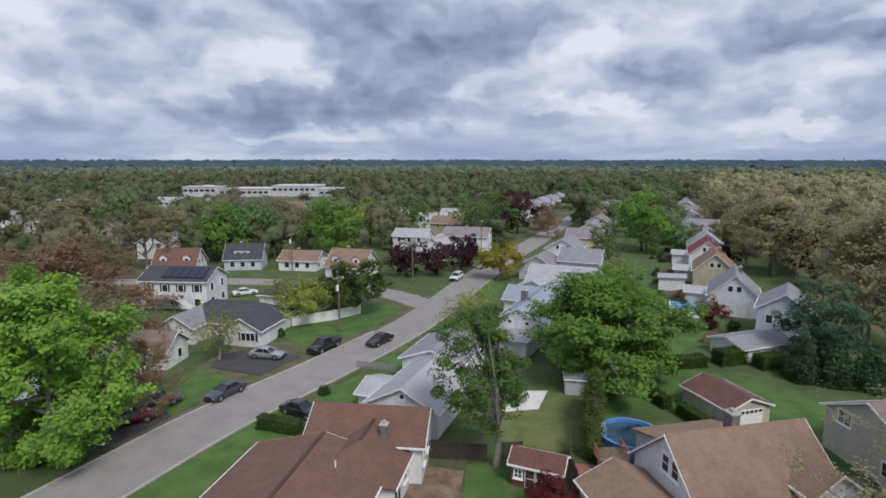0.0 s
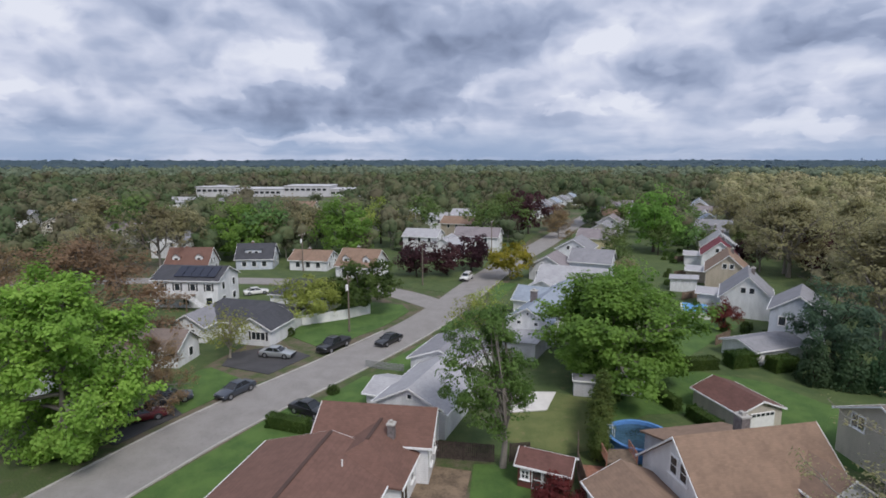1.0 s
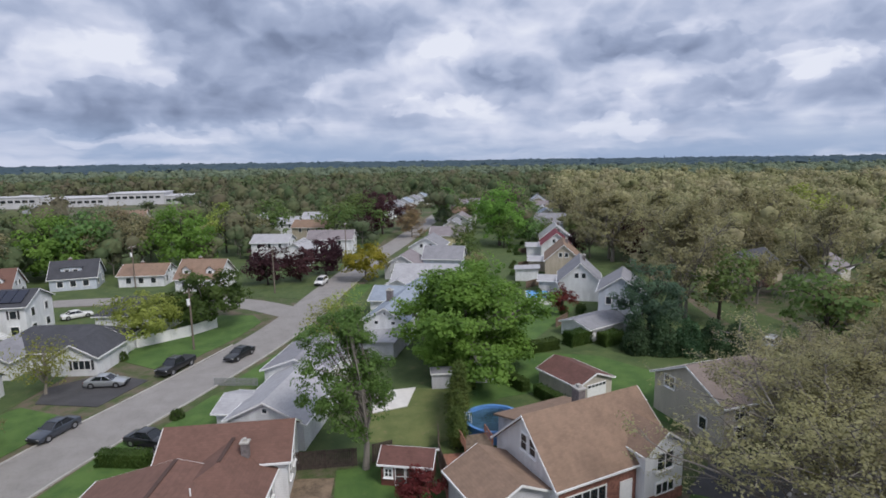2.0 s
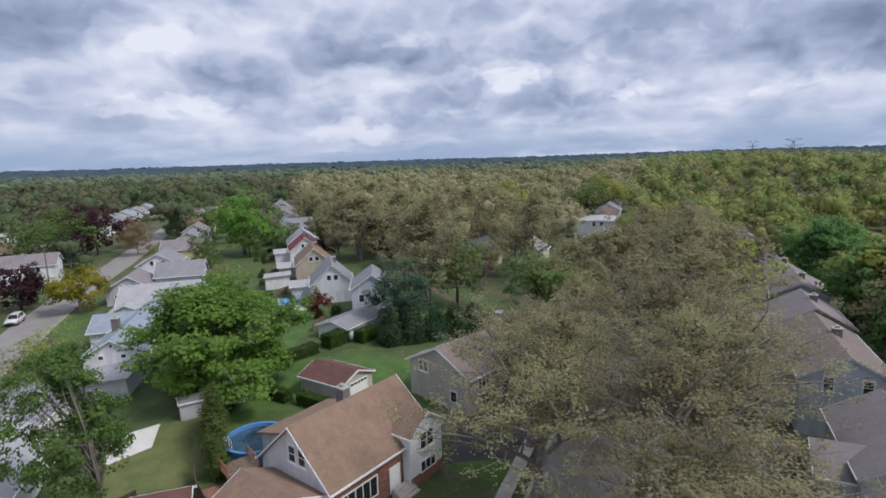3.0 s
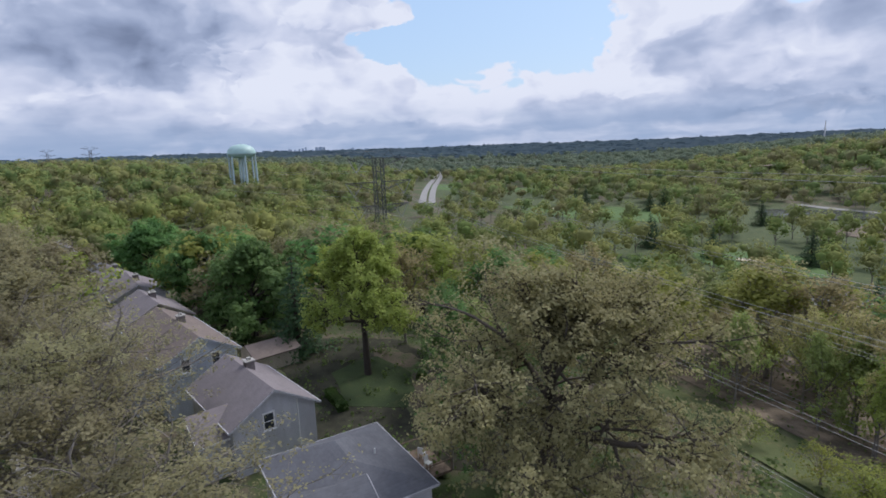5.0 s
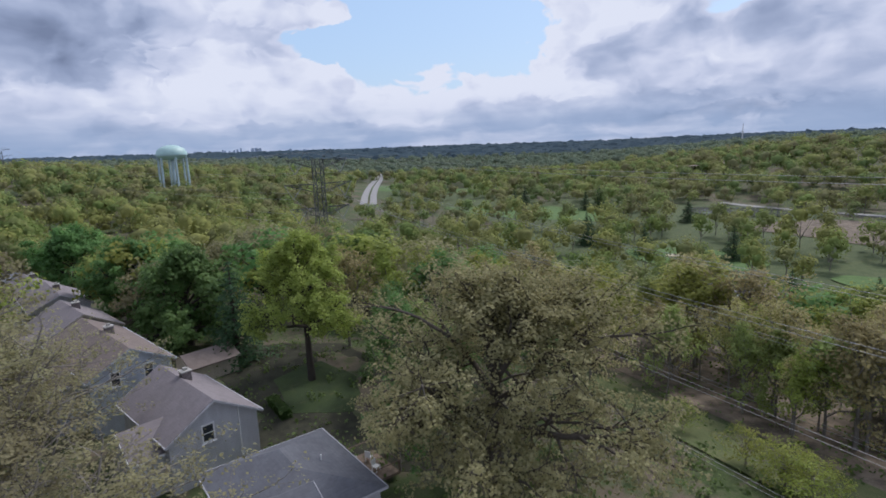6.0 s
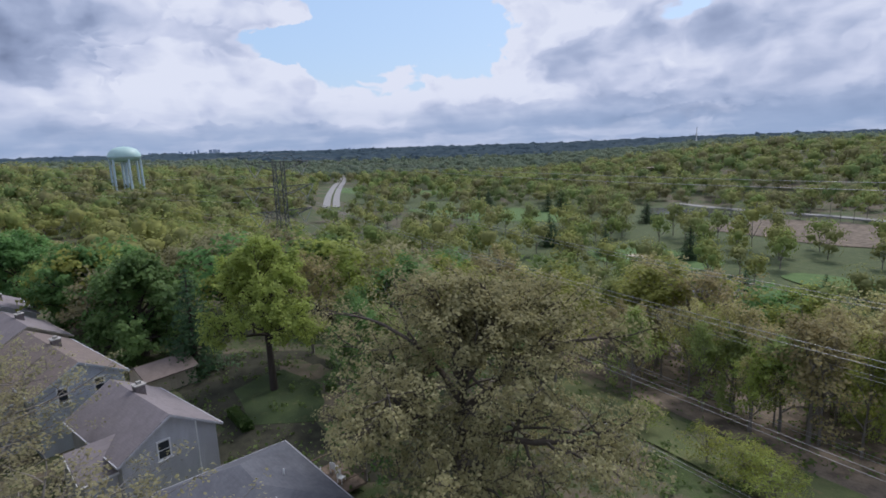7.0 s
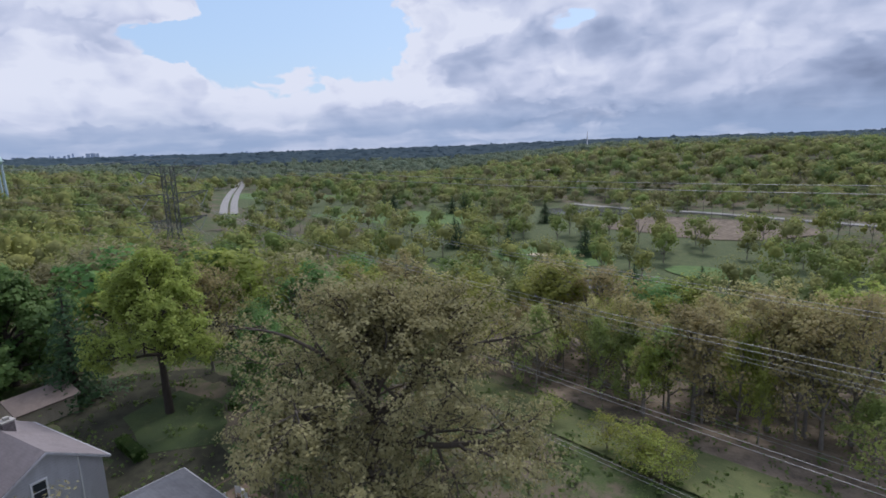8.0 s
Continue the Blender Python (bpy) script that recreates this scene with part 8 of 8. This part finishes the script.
# round garden table with chairs, white
tb = thing("garden_table", at_heading(10.2, 31.6, 0), "round white garden table on the side yard", "table")
part("tabletop", Geo().tube((0, 0, 0.70), (0, 0, 0.74), 0.75, 0.75, 28), M["trim"], tb)
part("pedestal", Geo().tube((0, 0, 0.08), (0, 0, 0.70), 0.06, 0.06, 8), M["trim"], tb)

# raised terrace behind the hip-roofed house
tr = thing("terrace", at_heading(34.5, -5.6, 74), "small railed terrace with pale chairs", "terrace")
part("floor_board", Geo().box(0, 0, 0.5, 4.0, 4.2, 0.2), M["wood"], tr)
for a, b in (((-2, -2.1), (2, -2.1)), ((2, -2.1), (2, 2.1)), ((-2, 2.1), (2, 2.1))):
    part("rail", Geo().tube((*a, 1.55), (*b, 1.55), 0.05, 0.05, 5), M["wood"], tr)
for x, y in ((-2, -2.1), (2, -2.1), (2, 2.1), (-2, 2.1), (2, 0)):
    part("post", Geo().box(x, y, 1.0, 0.10, 0.10, 1.2), M["wood"], tr)
for x, y, a in ((0.6, -0.8, 20), (-0.6, 0.9, 200), (0.9, 0.8, 120)):
    ch = thing("garden_chair", at_heading(34.5, -5.6, 74) @ pose(x, y, 0.6, 0, 0, a), "pale plastic garden chair on the terrace", "chair", "terrace chairs")
    part("seat", Geo().box(0, 0, 0.42, 0.5, 0.5, 0.05), M["trim"], ch)
    part("backrest", Geo().box(0, 0.24, 0.70, 0.5, 0.05, 0.55), M["trim"], ch)
    for u, w in ((-0.21, -0.21), (0.21, -0.21), (-0.21, 0.21), (0.21, 0.21)):
        part("leg", Geo().box(u, w, 0.21, 0.05, 0.05, 0.42), M["trim"], ch)

# open carport by the back lawn
cp = thing("carport", at_heading(37.0, 62.6, 70), "low grey-roofed outbuilding with white walls", "outbuilding")
block(cp, 0, 0, 0, 5.6, 9.0, 2.0, 0.8, M["white"], M["r_grey"], over=0.3)
gsh = thing("outbuilding", at_heading(47, 93, 24), "small flat-roofed white garden building", "outbuilding")
block(gsh, -7.5, 0, 0, 5.0, 4.0, 2.6, 0.0, M["white"], M["r_light"], shed=0.25)
wsh = thing("outbuilding", at_heading(59.0, 5.0, 64), "dark-roofed garden outbuilding among trees", "outbuilding")
block(wsh, 0, 0, 90, 4.6, 5.5, 2.0, 1.0, M["tanwall"], M["r_taupe"], over=0.3, eave=False)

# blue covered pool further on
p2 = thing("swimming_pool", at_heading(36.6, 80.2, 20), "rectangular garden pool under a bright blue cover", "pool")
part("pool_rim", Geo().box(0, 0, 0.55, 4.6, 6.6, 1.1), M["trim"], p2)
part("pool_cover", Geo().box(0, 0, 1.12, 4.2, 6.2, 0.08), M["bluecover"], p2, "bright blue cover")

# strip of shops far off
shop = thing("shop_row", at_heading(-112, 352, 0), "long pale flat-roofed shop building beyond the trees", "building")
for i, (x, w, h) in enumerate([(-46, 26, 7.0), (-14, 38, 5.5), (22, 34, 7.5), (50, 22, 5.0)]):
    part("wall", Geo().box(x, i * 2.0, h / 2, w, 26, h), M["shopwall"], shop)
    part("roof", Geo().box(x, i * 2.0, h + 0.25, w + 0.8, 26.8, 0.5), M["shopwall"], shop)
    for j in range(int(w / 4)):
        part("window", Geo().box(x - w / 2 + 2 + j * 4, i * 2.0 - 13.05, h - 2.4, 2.8, 0.2, 1.6), M["pane"], shop)

# clubhouse in the valley
club = thing("clubhouse", at_heading(80.0, -94.0, 50), "low clubhouse with a pale metal roof among trees", "building")
block(club, 0, 0, 0, 8, 11, 3.4, 1.2, M["tanwall"], M["r_grey"])
block(club, -1, -7, 90, 8, 9, 3.2, 1.5, M["tanwall"], M["r_slate"])

# hedges and bushes
def set_thing(ob, x, y, heading, sx=1.0, sy=1.0, sz=1.0, z=None, label=""):
    ob.matrix_basis = at_heading(x, y, heading, z) @ Matrix.Diagonal((sx, sy, sz, 1))
    return tagged(ob, label)


hedge0 = make_shrub("hedge", 173, 1, 1, M["lf_hedge"], "clipped green garden hedge", 2600, 0.17, "hedge", (1.3, 5.0, 1.25))
HEDGES = [(-14.0, 43.6, 108, 1.0, 0.95, 1.1), (20.2, 50.0, -16, 0.9, 1.2, 1.1), (22.3, 44.6, -16, 0.9, 1.05, 1.1), (27.6, 58.2, 80, 1.3, 0.9, 1.2), (32.6, 59.2, 76, 1.6, 0.8, 1.6), (36.4, 58.0, 76, 1.5, 0.7, 1.5), (-5.4, 50.6, 22, 0.8, 0.9, 1.2), (47.0, -1.0, 76, 0.8, 0.9, 0.7)]
for i, (x, y, hd, sx, sy, sz) in enumerate(HEDGES):
    set_thing(hedge0 if i == 0 else copy_thing(hedge0, Matrix.Identity(4)), x, y, hd, sx, sy, sz)
bush0 = make_shrub("bush", 172, 1.0, 1.5, M["lf_hedge"], "rounded garden bush beside the lawn", 520, 0.21)
BUSHES = [(-22.9, 67.0, 1.2), (-21.6, 69.0, 1.1), (-11.8, 51.0, 0.9), (18.2, 53.0, 1.2), (19.6, 51.6, 1.1), (21.0, 48.8, 1.0), (25.4, 33.0, 0.9), (26.2, 32.2, 0.7), (15.6, 50.0, 1.1), (-1.0, 68.5, 0.9), (0.4, 71.5, 0.8), (1.6, 74.6, 0.9), (2.8, 78.0, 0.8), (39.5, 71.5, 0.9), (41.5, 70.0, 0.8), (49.5, -9.5, 0.8)]
for i, (x, y, s) in enumerate(BUSHES):
    set_thing(bush0 if i == 0 else copy_thing(bush0, Matrix.Identity(4)), x, y, i * 50, s, s, s)
yard_bush = random.Random(31)
for x, y, hd, w, l, *_ in R[:9]:
    for i in range(4):
        q = at_heading(x, y, hd) @ Vector((-w / 2 - yard_bush.uniform(2.5, 9), yard_bush.uniform(-l * 0.7, l * 0.7), 0))
        s = yard_bush.uniform(0.7, 1.4)
        set_thing(copy_thing(bush0, Matrix.Identity(4)), q.x / PLAN, q.y / PLAN, i * 80, s, s, s * yard_bush.uniform(0.8, 1.4), label="rounded bush in a back yard")
for xa, ya, xb, yb in ((38.0, 88.5, 42.6, 91.0), (43.6, 106.0, 48.4, 108.4), (50.2, 122.4, 54.6, 124.6), (33.0, 66.0, 36.0, 68.4)):
    fence("wooden_fence", [(xa, ya), (xb, yb)], 1.5, M["wood"], "weathered board fence between back yards", 0.16, 0.02)
# golf conifers
for x, y, h in [(90.5, -126, 6.5), (75, -133, 7.0), (70, -142, 6), (175, -127, 11), (178, -131, 9), (256, -195, 12), (262, -190, 10), (150, -133, 9), (300, -172, 11), (306, -168, 9), (128, -150, 10), (196, -200, 10)]:
    m = pose(x, y, land(x, y)) @ Matrix.Diagonal((h / 11 * 1.15, h / 11 * 1.15, h / 11, 1))
    tagged(copy_thing(PROTO["spruce"], m), "dark conical spruce on the golf course", "", "golf course conifers")

# ---------------------------------------------------------------- far city and mast
def skyline(heading0, heading1, n, tall, seed, label):
    rs = random.Random(seed)
    g = Geo()
    for i in range(n):
        hd = heading0 + (heading1 - heading0) * (i + rs.random()) / n
        p = heading_vec(hd) * 4700
        mid = 1 - abs(2 * (i + 0.5) / n - 1)
        h = 12 + tall * (0.25 + 0.75 * mid) * rs.random() ** 1.5
        w = rs.uniform(10, 26)
        g.box(p.x, p.y, land(p.x, p.y) + h / 2, w, w, h + 20, None)
        if h > tall * 0.6:
            g.box(p.x, p.y, land(p.x, p.y) + h, w * 0.3, w * 0.3, h * 0.5, None)
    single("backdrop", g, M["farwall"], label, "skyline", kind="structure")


skyline(86.0, 98.0, 46, 36, 4, "city skyline on the horizon, coloured in haze blue")
skyline(35.0, 38.5, 8, 40, 6, "pair of towers on the horizon, coloured in haze blue")
skyline(104.0, 107.5, 12, 14, 8, "low city blocks on the horizon, coloured in haze blue")
ms = thing("radio_mast", pose(*(heading_vec(140.0) * 1500).xy, 0), "thin white mast on the far hill", "mast")
part("shaft", Geo().tube((0, 0, -10), (0, 0, 46), 1.8, 0.8, 8), M["trim"], ms)
part("platform", Geo().tube((0, 0, 26), (0, 0, 29), 3.0, 3.0, 10), M["trim"], ms)
